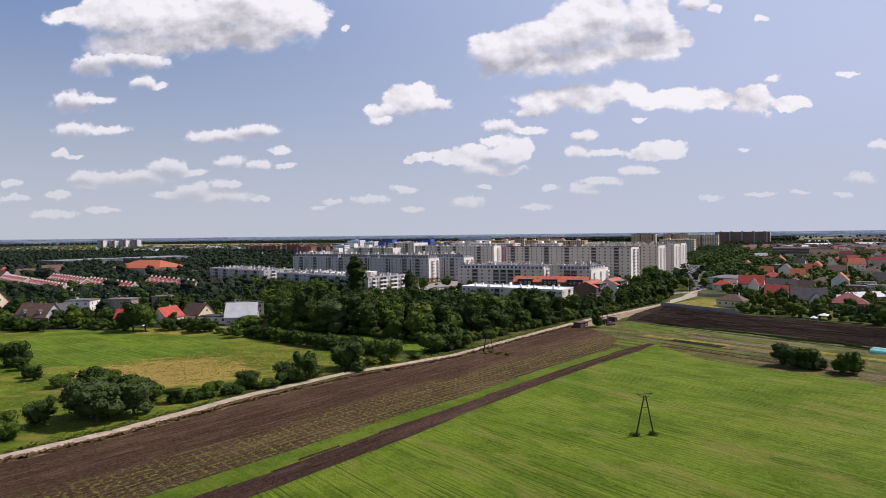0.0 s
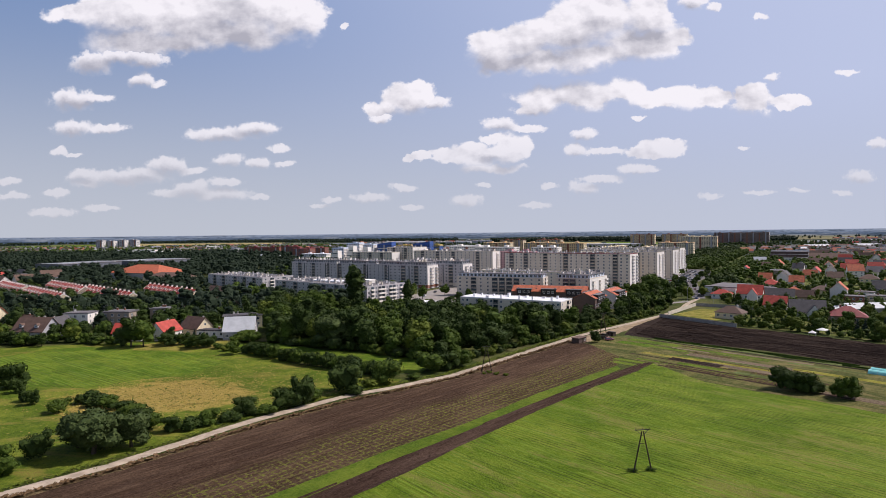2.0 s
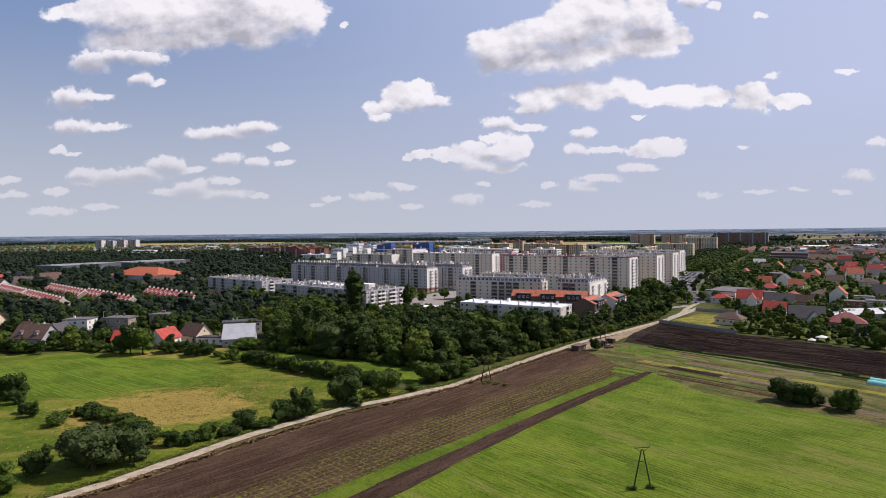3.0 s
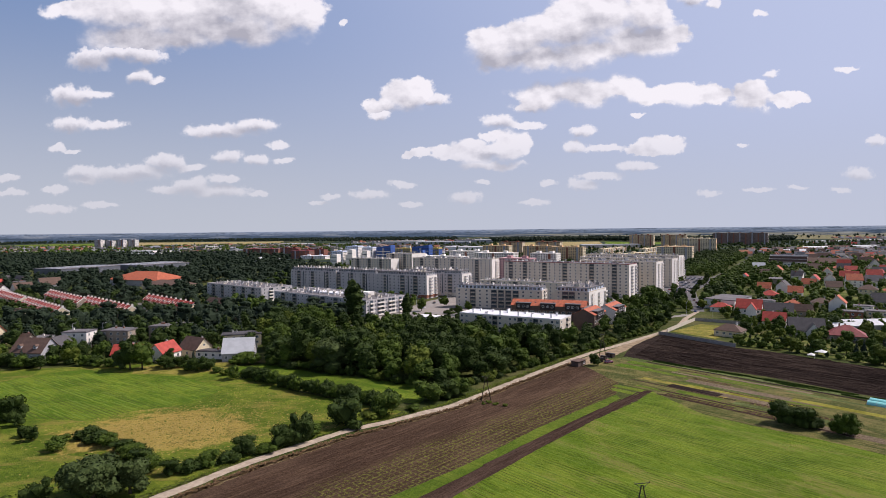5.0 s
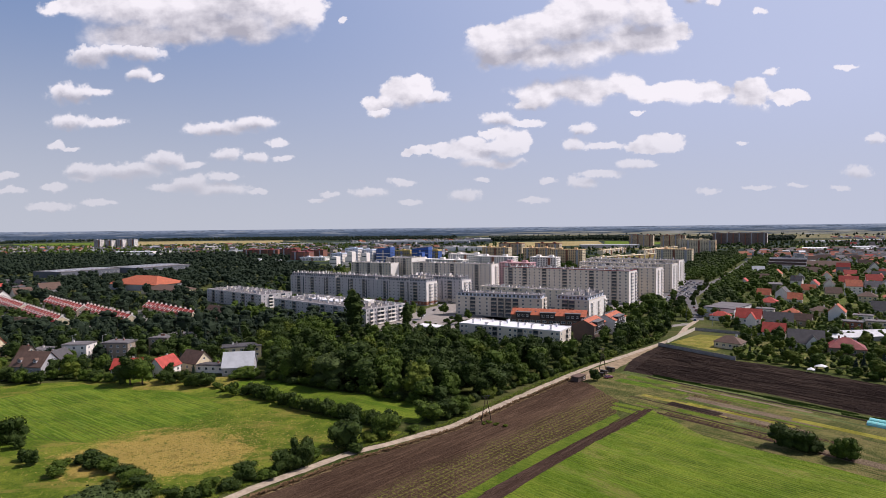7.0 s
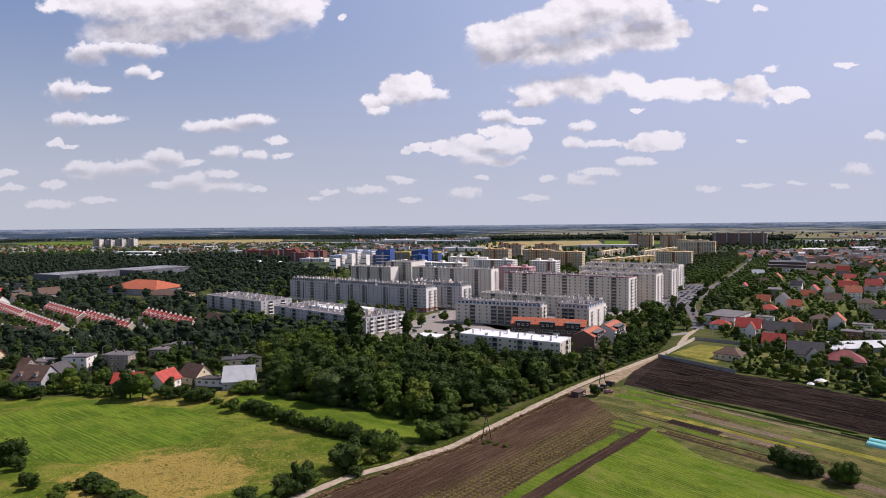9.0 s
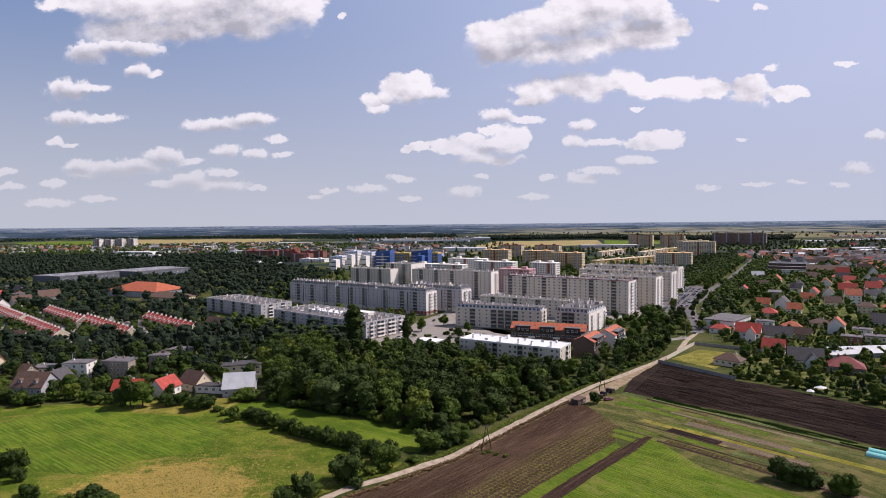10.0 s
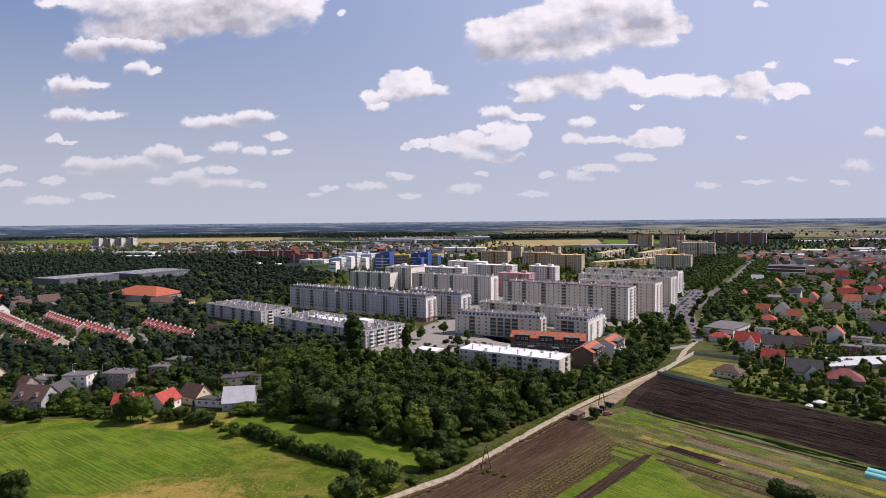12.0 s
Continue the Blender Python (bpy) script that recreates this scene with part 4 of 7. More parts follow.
def block(label, x, y, ang, L, D, storeys, wall, front, end="w.w", fh=2.85, base=0.8, rail=None, trim=None, chimneys=0, setback=0.0,
          roof=None, floor_mat=None, low=0, group="apartment blocks", back="", left="", end_wall=None, rows=2, size=(1.5, 1.45), pots=None, bays=(), bay_mat=None, low_mat=None):
    """A flat-roofed apartment block. x, y: the corner between its front and its right end; ang: the way along the front."""
    c = Vector((x, y)) + Matrix.Rotation(radians(ang), 2) @ Vector((-L / 2, D / 2))
    H = base + storeys * fh
    top = thing("apartment_block", label, "apartment block", pose(c.x, c.y, 0, 0, 0, ang), group)
    rail, trim, roof = rail or wall, trim or wall, roof or ROOF_GREY
    s = Solid().box(-L / 2, L / 2, -D / 2, D / 2, base, H)
    under("wall", s.mesh("wall", [wall]), top)
    under("plinth", Solid().box(-L / 2 - 0.06, L / 2 + 0.06, -D / 2 - 0.06, D / 2 + 0.06, 0, base).mesh("plinth", [CONCRETE]), top)
    if low:
        under("ground_floor", Solid().box(-L / 2 - 0.05, L / 2 + 0.05, -D / 2 - 0.05, D / 2 + 0.05, base, base + low * fh).mesh("ground_floor", [low_mat or floor_mat]), top)
    for u in bays:
        bay = under("stair_bay", Solid().box(u * L - L / 2 - 1.8, u * L - L / 2 + 1.8, -D / 2 - 0.75, -D / 2 - 0.01, base, H + 1.4).mesh("stair_bay", [bay_mat or wall]), top)
        under("stair_glazing", Solid().box(u * L - L / 2 - 0.55, u * L - L / 2 + 0.55, -D / 2 - 0.79, -D / 2 - 0.74, base + 2.2, H - 0.4).mesh("stair_glazing", [GLASS]), bay)
    # a whiter sheet over the right end, putting sunlight into its colour
    if end_wall:
        under("end_wall", Solid().box(L / 2, L / 2 + 0.04, -D / 2, D / 2, base + low * fh, H).mesh("end_wall", [end_wall]), top)
    r = Solid()
    t = 0.3
    for x0, x1, y0, y1 in ((-L / 2 - 0.08, L / 2 + 0.08, -D / 2 - 0.08, -D / 2 + t), (-L / 2 - 0.08, L / 2 + 0.08, D / 2 - t, D / 2 + 0.08),
                           (-L / 2 - 0.08, -L / 2 + t, -D / 2 + t, D / 2 - t), (L / 2 - t, L / 2 + 0.08, -D / 2 + t, D / 2 - t)):
        r.box(x0, x1, y0, y1, H, H + 0.6)
    under("parapet", r.mesh("parapet", [trim]), top)
    under("roof", Solid().box(-L / 2 + t, L / 2 - t, -D / 2 + t, D / 2 - t, H, H + 0.25).mesh("roof", [roof]), top)
    z = H + 0.25
    if setback:
        m = setback
        under("attic_storey", Solid().box(-L / 2 + m, L / 2 - m, -D / 2 + m, D / 2 - m, z, z + 2.7).mesh("attic_storey", [floor_mat or DARK]), top)
        under("attic_roof", Solid().box(-L / 2 + m - 0.5, L / 2 - m + 0.5, -D / 2 + m - 0.5, D / 2 - m + 0.5, z + 2.7, z + 2.95).mesh("attic_roof", [roof]), top)
        n = int(L / 3.2)
        for i in range(n):
            under("window", window_mesh(2.0, 1.9), top, pose(-L / 2 + m + (i + 0.5) * (L - 2 * m) / n, -D / 2 + m, z + 1.35))
        for i in range(max(1, int(D / 4))):
            under("window", window_mesh(2.0, 1.9), top, pose(L / 2 - m, -D / 2 + m + (i + 0.5) * (D - 2 * m) / max(1, int(D / 4)), z + 1.35, 0, 0, 90))
        z += 2.95
    rng = random.Random(int(x * 7 + y))
    for i in range(chimneys):
        u = (i // rows + 0.5) / (chimneys / rows)
        px = -L / 2 + 1.5 + u * (L - 3) + rng.uniform(-1.6, 1.6)
        py = (-0.28 + 0.56 * (i % rows) / max(1, rows - 1)) * D + rng.uniform(-0.6, 0.6)
        under("chimney", chimney_mesh(rng.choice((0.8, 1.2, 2.0, 3.0)), rng.choice((0.7, 1.0)), rng.choice((1.0, 1.4, 1.8, 2.3)), pots or rng.choice((WALL_WHITE, WALL_WHITE, WALL_GREY, WALL_MID, CONCRETE))), top, pose(px, py, z, 0, 0, rng.choice((0, 90))))
    dress(top, "front", L, D, front, storeys, base, fh, rail, size)
    dress(top, "right", L, D, end, storeys, base, fh, rail, size)
    if back:
        dress(top, "back", L, D, back, storeys, base, fh, rail, size)
    if left:
        dress(top, "left", L, D, left, storeys, base, fh, rail, size)
    return top


def gable_roof(w, d, wall_h, roof_h, over=0.5, thick=0.22):
    """Two sloping slabs over a ridge that runs along x."""
    s = Solid()
    k = roof_h / (d / 2)
    for sgn in (-1, 1):
        y0, z0 = sgn * (d / 2 + over), wall_h - over * k
        o = [(y0, z0), (0, wall_h + roof_h), (0, wall_h + roof_h + thick), (y0, z0 + thick)]
        s.prism(o if sgn > 0 else o[::-1], -w / 2 - over, w / 2 + over)
    return s


def hip_roof(w, d, wall_h, roof_h, over=0.5, thick=0.22):
    x, y = w / 2 + over, d / 2 + over
    ridge = max(0.2, (w - d) / 2)
    s = Solid()
    z = wall_h - 0.1
    v = [(-x, -y, z), (x, -y, z), (x, y, z), (-x, y, z), (-x, -y, z + thick), (x, -y, z + thick), (x, y, z + thick), (-x, y, z + thick), (-ridge, 0, z + roof_h), (ridge, 0, z + roof_h)]
    s.add(v, [(3, 2, 1, 0), (0, 1, 5, 4), (1, 2, 6, 5), (2, 3, 7, 6), (3, 0, 4, 7), (4, 5, 9, 8), (5, 6, 9), (6, 7, 8, 9), (7, 4, 8)])
    return s


def house(label, x, y, ang, w, d, floors, kind, wall, roof, dormers=0, chimneys=1, gable_win=2, roof_h=None, group="houses", windows=True, wing=None):
    """A detached house. Its ridge runs along the angle; its front looks to the left of the camera's side."""
    top = thing("house", label, "house", pose(x, y, 0, 0, 0, ang), group)
    wall_h = 0.4 + floors * 2.75 + (1.0 if kind == "gable" else 0.3)
    rh = roof_h if roof_h is not None else {"gable": d * 0.5, "hip": d * 0.36, "flat": 0.0}[kind]
    s = Solid()
    if kind == "gable":
        s.prism([(d / 2, 0), (d / 2, wall_h), (0, wall_h + rh - 0.02), (-d / 2, wall_h), (-d / 2, 0)], -w / 2, w / 2)
        roof_s = gable_roof(w, d, wall_h, rh)
    elif kind == "hip":
        s.box(-w / 2, w / 2, -d / 2, d / 2, 0, wall_h)
        roof_s = hip_roof(w, d, wall_h, rh)
    else:
        s.box(-w / 2, w / 2, -d / 2, d / 2, 0, wall_h)
        roof_s = Solid().box(-w / 2 - 0.35, w / 2 + 0.35, -d / 2 - 0.35, d / 2 + 0.35, wall_h, wall_h + 0.35)
        roof_s.box(-w / 2 + 0.6, w / 2 - 0.6, -d / 2 + 0.6, d / 2 - 0.6, wall_h + 0.35, wall_h + 0.5)
    under("wall", s.mesh("wall", [wall]), top)
    under("roof", roof_s.mesh("roof", [roof]), top)
    rng = random.Random(int(x * 13 + y * 7))
    for i in range(chimneys):
        px = rng.uniform(-0.3, 0.3) * w
        under("chimney", chimney_mesh(0.8, 0.6, 1.6 if kind != "flat" else 1.2, BRICK if rng.random() < 0.5 else WALL_WHITE), top, pose(px, d * 0.12, wall_h + (rh * 0.72 if kind != "flat" else 0.3)))
    if windows:
        n = max(2, int(w / 3.4))
        for k in range(floors):
            for i in range(n):
                under("window", window_mesh(1.4, 1.35), top, pose(-w / 2 + (i + 0.5) * w / n, -d / 2, 0.4 + k * 2.75 + 1.6))
            for u in (-0.25, 0.25):
                under("window", window_mesh(1.2, 1.35), top, pose(w / 2, u * d, 0.4 + k * 2.75 + 1.6, 0, 0, 90))
        if kind == "gable" and gable_win:
            under("window", window_mesh(1.1, 1.1), top, pose(w / 2, 0, wall_h + rh * 0.35, 0, 0, 90))
        door = Solid().box(-0.55, 0.55, -0.08, 0.02, 0.0, 2.1)
        under("door", door.mesh("door", [WALL_BROWN]), top, pose(w / 2, 0.02 * d, 0.15, 0, 0, 90))
    for i in range(dormers):
        px = (i + 0.5) / dormers * w - w / 2
        dm = Solid().prism([(0.9, 0), (0.9, 1.3), (0, 2.0), (-0.9, 1.3), (-0.9, 0)], -1.2, 1.2)
        zz = wall_h + rh * 0.25
        dormer = under("dormer", dm.mesh("dormer", [wall]), top, pose(px, -d / 2 * 0.62, zz, 0, 0, 90))
        under("dormer_roof", gable_roof(2.6, 1.8, 1.3, 0.75, 0.15, 0.12).mesh("dormer_roof", [roof]), dormer)
        under("window", window_mesh(1.0, 1.0), dormer, pose(-1.2, 0, 0.75, 0, 0, -90))
    if wing:
        ww, wd, wx = wing
        ws = Solid().prism([(ww / 2, 0), (ww / 2, wall_h - 0.3), (0, wall_h + rh * 0.7), (-ww / 2, wall_h - 0.3), (-ww / 2, 0)], -wd / 2, wd / 2)
        wing_ob = under("gable_wing", ws.mesh("gable_wing", [wall]), top, pose(wx, -d / 2 - wd / 2 + 1.5, 0, 0, 0, 90))
        under("wing_roof", gable_roof(wd, ww, wall_h - 0.3, rh * 0.7 + 0.3, 0.4).mesh("wing_roof", [roof]), wing_ob)
        under("window", window_mesh(1.4, 1.35), wing_ob, pose(-wd / 2, 0, 2.0, 0, 0, -90))
    return top


def terrace(label, x, y, ang, units, unit_w, d, floors, wall, roof, group="terraced houses"):
    """A row of terraced houses with party walls, gabled dormers and chimneys."""
    top = thing("terraced_house_row", label, "terraced houses", pose(x, y, 0, 0, 0, ang), group)
    w, wall_h = units * unit_w, 0.4 + floors * 2.8
    rh = d * 0.36
    s = Solid().prism([(d / 2, 0), (d / 2, wall_h), (0, wall_h + rh - 0.03), (-d / 2, wall_h), (-d / 2, 0)], -w / 2, w / 2)
    under("wall", s.mesh("wall", [wall]), top)
    for i in range(units):
        cx = -w / 2 + (i + 0.5) * unit_w
        under("roof", gable_roof(unit_w - 0.9, d, wall_h, rh, 0.35).mesh("roof", [roof]), top, pose(cx, 0, 0))
        dm = Solid().box(-1.1, 1.1, -1.6, 1.0, 0, 1.7)
        dormer = under("dormer", dm.mesh("dormer", [WALL_WHITE]), top, pose(cx, -d / 2 * 0.45, wall_h + rh * 0.25))
        under("dormer_roof", Solid().box(-1.3, 1.3, -1.8, 1.2, 1.7, 1.86).mesh("dormer_roof", [roof]), dormer)
        under("window", window_mesh(1.5, 1.1), dormer, pose(0, -1.6, 0.9))
        for k in range(floors):
            for u in (-0.22, 0.22):
                under("window", window_mesh(1.3, 1.35), top, pose(cx + u * unit_w, -d / 2, 0.4 + k * 2.8 + 1.6))
    for i in range(units + 1):
        cx = -w / 2 + i * unit_w
        pw = Solid().prism([(d / 2 + 0.3, wall_h - 0.4), (d / 2 + 0.3, wall_h + 0.3), (0, wall_h + rh + 0.5), (-d / 2 - 0.3, wall_h + 0.3), (-d / 2 - 0.3, wall_h - 0.4), (0, wall_h + rh - 0.3)], -0.15, 0.15)
        under("party_wall", pw.mesh("party_wall", [WALL_WHITE]), top, pose(cx, 0, 0))
        under("chimney", chimney_mesh(0.7, 1.3, 1.5, WALL_WHITE), top, pose(cx, 0.4, wall_h + rh - 0.2))
    for u in (-0.25, 0.25):
        for k in range(floors):
            under("window", window_mesh(1.2, 1.3), top, pose(w / 2, u * d, 0.4 + k * 2.8 + 1.6, 0, 0, 90))
    return top

# ------------------------------------------------------------- trees and bushes
ICO = {}
for sub in (1, 2):
    bm = bmesh.new()
    bmesh.ops.create_icosphere(bm, subdivisions=sub, radius=1.0)
    ICO[sub] = (np.array([p.co[:] for p in bm.verts]), np.array([[p.index for p in q.verts] for q in bm.faces]))
    bm.free()


def foliage(lobes, leaves, size, seed, core=0.86, sub=1, droop=0.0, tilt=0.36):
    """A crown's arrays: a lumpy core in each lobe and many small clumps of leaves over it.
    lobes: rows of centre x, y, z and radii across and upwards."""
    rng = np.random.default_rng(seed)
    V, F3, F4, base = [], [], [], 0
    iv, jf = ICO[sub]
    area = np.array([r * (r + h) for *_, r, h in lobes])
    for (cx, cy, cz, r, h), share in zip(lobes, area / area.sum()):
        lump = 1 + rng.normal(0, 0.13, len(iv))
        V.append(iv * lump[:, None] * np.array([r, r, h]) * core + np.array([cx, cy, cz]))
        F3.append(jf + base)
        base += len(iv)
        n = max(6, int(leaves * share))
        d = rng.normal(0, 1, (n, 3))
        d[:, 2] = d[:, 2] * 0.9 + 0.25
        d /= np.linalg.norm(d, axis=1)[:, None]
        far = core * rng.uniform(0.88, 1.30, n) ** 1.0
        p = d * far[:, None] * np.array([r, r, h]) + np.array([cx, cy, cz])
        nor = d * (1 - tilt) + rng.normal(0, 1, (n, 3)) * tilt
        nor /= np.linalg.norm(nor, axis=1)[:, None]
        a = np.cross(nor, rng.normal(0, 1, (n, 3)))
        a /= np.linalg.norm(a, axis=1)[:, None]
        b = np.cross(nor, a)
        s = (size * rng.uniform(0.55, 1.25, n))[:, None]
        k = rng.uniform(0.5, 1.0, n)[:, None]
        quad = np.stack([p + a * s, p + b * s * k + nor * s * 0.25, p - a * s * 0.9, p - b * s * k + nor * s * 0.2], axis=1)
        quad[:, :, 2] -= droop * rng.uniform(0, 1, (n, 1)) * s
        V.append(quad.reshape(-1, 3))
        F4.append(np.arange(n * 4).reshape(n, 4) + base)
        base += n * 4
    return np.concatenate(V), np.concatenate(F3), np.concatenate(F4)


def crown_mesh(name, lobes, leaves, size, seed, mat, core=0.86, sub=1, droop=0.0):
    v, f3, f4 = foliage(lobes, leaves, size, seed, core, sub, droop)
    return mesh_of(name, v.tolist(), f3.tolist() + f4.tolist(), mat)


def round_lobes(rng, r, z0, z1, n, squash=0.85, spread=0.62):
    """A broad crown: a few large lobes and smaller ones round them."""
    out = [(0, 0, (z0 + z1) / 2, r * 0.72, (z1 - z0) * 0.40)]
    for i in range(n):
        a, t = rng.uniform(0, 6.283), rng.uniform(0, 1)
        q = r * rng.uniform(0.30, 0.48)
        wide = spread * r * (1 - abs(t - 0.4) * 0.75)
        out.append((math.cos(a) * wide, math.sin(a) * wide, z0 + q * 0.7 + t * (z1 - z0 - q * 1.4), q, q * squash * rng.uniform(0.8, 1.15)))
    return out


def trunk_mesh(h, r, limbs, rng):
    s = Solid()
    bend = Vector((rng.uniform(-0.3, 0.3), rng.uniform(-0.3, 0.3), h * 0.5))
    s.rod((0, 0, -0.2), bend, r, r * 0.75, 7)
    tip = Vector((bend.x * 1.6, bend.y * 1.6, h))
    s.rod(bend, tip, r * 0.75, r * 0.3, 7)
    for i in range(limbs):
        a, t = rng.uniform(0, 6.283), rng.uniform(0.1, 0.8)
        p = bend.lerp(tip, t)
        s.rod(p, p + Vector((math.cos(a), math.sin(a), 0.8)) * h * 0.28, r * 0.4, r * 0.12, 5)
    return s.mesh("trunk", [BARK])


def make_tree(kind, seed, detail=1.0):
    """One tree at the origin, about ten metres high, of a kind; returned as a thing with trunk and crown."""
    rng = random.Random(seed)
    sub = 2
    if kind == "spruce":
        lobes = [(rng.uniform(-.1, .1), rng.uniform(-.1, .1), 1.4 + i * 1.05, 2.3 * (1 - i / 9.5), 0.95) for i in range(9)]
        mat, label, th = LEAF_BLUE, "tall bluish spruce with drooping branches", 9.0
        crown = crown_mesh("crown", lobes, int(650 * detail), 0.42, seed, mat, 0.74, 1, 0.8)
    elif kind == "poplar":
        lobes = [(rng.uniform(-.5, .5), rng.uniform(-.5, .5), 1.9 + i * 0.95, 1.75 * math.sin(0.55 + i / 8 * 2.2) * rng.uniform(.8, 1.1), 1.2) for i in range(9)]
        mat, label, th = LEAF_DARK, "tall narrow dark green poplar", 7.5
        crown = crown_mesh("crown", lobes, int(900 * detail), 0.36, seed, mat, 0.8, sub)
    elif kind == "willow":
        lobes = round_lobes(rng, 5.0, 0.2, 9.6, 16, 0.9, 0.72)
        mat, label, th = LEAF_GREY, "broad grey-green willow with a ragged crown", 5.0
        crown = crown_mesh("crown", lobes, int(1900 * detail), 0.30, seed, mat, 0.82, sub, 0.8)
    else:
        r = rng.uniform(3.3, 4.6)
        lobes = round_lobes(rng, r, 1.3, 10.0, 11, rng.uniform(0.75, 1.0), rng.uniform(0.55, 0.72))
        mat = {"oak": LEAF_DARK, "maple": LEAF, "lime": LEAF_PALE}[kind]
        label = {"oak": "broad dark green deciduous tree with a dense crown", "maple": "leafy green deciduous tree with a rounded crown", "lime": "pale yellowish green tree with a loose crown"}[kind]
        th = 6.0
        crown = crown_mesh("crown", lobes, int(1300 * detail), 0.34, seed, mat, 0.84, sub)
    top = thing("tree", label, "tree", Matrix.Identity(4), "trees")
    under("trunk", trunk_mesh(th, 0.26 if kind != "willow" else 0.4, 4, rng), top)
    under("crown", crown, top)
    return top


def make_bush(seed, mat, label, detail=1.0):
    """A bush at the origin, about three metres high."""
    rng = random.Random(seed)
    lobes = [(rng.uniform(-1.1, 1.1), rng.uniform(-0.9, 0.9), rng.uniform(0.7, 1.9), rng.uniform(0.8, 1.3), rng.uniform(0.75, 1.1)) for _ in range(8)]
    ob = new("bush", crown_mesh("bush", lobes, int(760 * detail), 0.23, seed, mat, 0.82, 1))
    return tagged(ob, label, "bush", "bushes")


def make_thicket(seed, mat, label):
    """A tall shrub at the origin, three units high with small leaves, for large sizes."""
    rng = random.Random(seed)
    lobes = [(0, 0, 1.35, 1.15, 1.15)] + [(rng.uniform(-1.1, 1.1), rng.uniform(-1.0, 1.0), rng.uniform(0.45, 2.3), rng.uniform(0.45, 0.8), rng.uniform(0.45, 0.75)) for _ in range(15)]
    ob = new("bush", crown_mesh("bush", lobes, 1700, 0.105, seed, mat, 0.86, 1))
    return tagged(ob, label, "bush", "bushes")


KINDS = {}
for kind, count, detail in (("oak", 4, 1.0), ("maple", 4, 1.0), ("lime", 2, 1.0), ("poplar", 2, 1.0), ("spruce", 2, 1.0), ("willow", 2, 1.6)):
    KINDS[kind] = [make_tree(kind, 100 + 17 * i + len(kind) * 7, detail) for i in range(count)]
BUSHES = [make_bush(7, LEAF, "leafy green bush on grassy ground"), make_bush(8, LEAF_DARK, "dense dark green bush on grassy ground"), make_bush(9, LEAF_GREY, "loose grey-green bush on grassy ground"), make_bush(10, LEAF_PALE, "pale yellowish green bush on grassy ground")]
THICKETS = [make_thicket(17, LEAF, "tall leafy green shrub by a meadow"), make_thicket(18, LEAF_DARK, "tall dense dark green shrub by a meadow"), make_thicket(19, LEAF, "tall leafy green shrub by a meadow"), make_thicket(20, LEAF_DARK, "tall dense dark green shrub by a meadow")]
USED = set()
STOCK = random.Random(5)


def place(master, m):
    """The first use of a master takes the master itself, later ones copies."""
    if master in USED:
        return copy_thing(master, m)
    USED.add(master)
    master.matrix_world = m
    return master


def scaled(x, y, turn, s, sz=None):
    return pose(x, y, 0, 0, 0, turn) @ Matrix.Diagonal((s, s, sz or s, 1))


def put(master, m):
    ob = place(master, m)
    ob.matrix_world = m
    return ob


def tree(kind, x, y, height, wide=1.0):
    m = STOCK.choice(KINDS[kind])
    s = height / 10.0
    return put(m, scaled(x, y, STOCK.uniform(0, 360), s * wide, s))


def bush(x, y, height, wide=1.0, which=None):
    m = BUSHES[which] if which is not None else STOCK.choice(BUSHES[:2])
    if height > 4.1 and which in (0, 1, None):
        m = THICKETS[(which or 0) + 2 * STOCK.randrange(2)]
    s = height / 3.0
    return put(m, scaled(x, y, STOCK.uniform(0, 360), s * wide, s))


TAKEN, NEAR = [], {}


def clear(x, y, r):
    """Whether no building's footprint is within r of the place."""
    return not any((x - a) ** 2 + (y - b) ** 2 <= (r + c) ** 2 for a, b, c in NEAR.get((int(x // 60), int(y // 60)), ()))


def scatter(poly, spacing, seed, gap=2.0):
    """Places in a polygon, no two nearer than the spacing, none on a building."""
    rng = random.Random(seed)
    NEAR.clear()
    for a, b, c in TAKEN:
        k = int((c + 10) // 60) + 1
        for i in range(-k, k + 1):
            for j in range(-k, k + 1):
                NEAR.setdefault((int(a // 60) + i, int(b // 60) + j), []).append((a, b, c))
    xs, ys = [p[0] for p in poly], [p[1] for p in poly]
    out, cells = [], {}
    tries = int((max(xs) - min(xs)) * (max(ys) - min(ys)) / spacing ** 2 * 4)
    for _ in range(tries):
        p = (rng.uniform(min(xs), max(xs)), rng.uniform(min(ys), max(ys)))
        c = (int(p[0] // spacing), int(p[1] // spacing))
        if not inside(p, poly) or not clear(*p, gap):
            continue
        if all((p[0] - q[0]) ** 2 + (p[1] - q[1]) ** 2 >= spacing ** 2 for i in (-1, 0, 1) for j in (-1, 0, 1) for q in cells.get((c[0] + i, c[1] + j), ())):
            cells.setdefault(c, []).append(p)
            out.append(p)
    return out


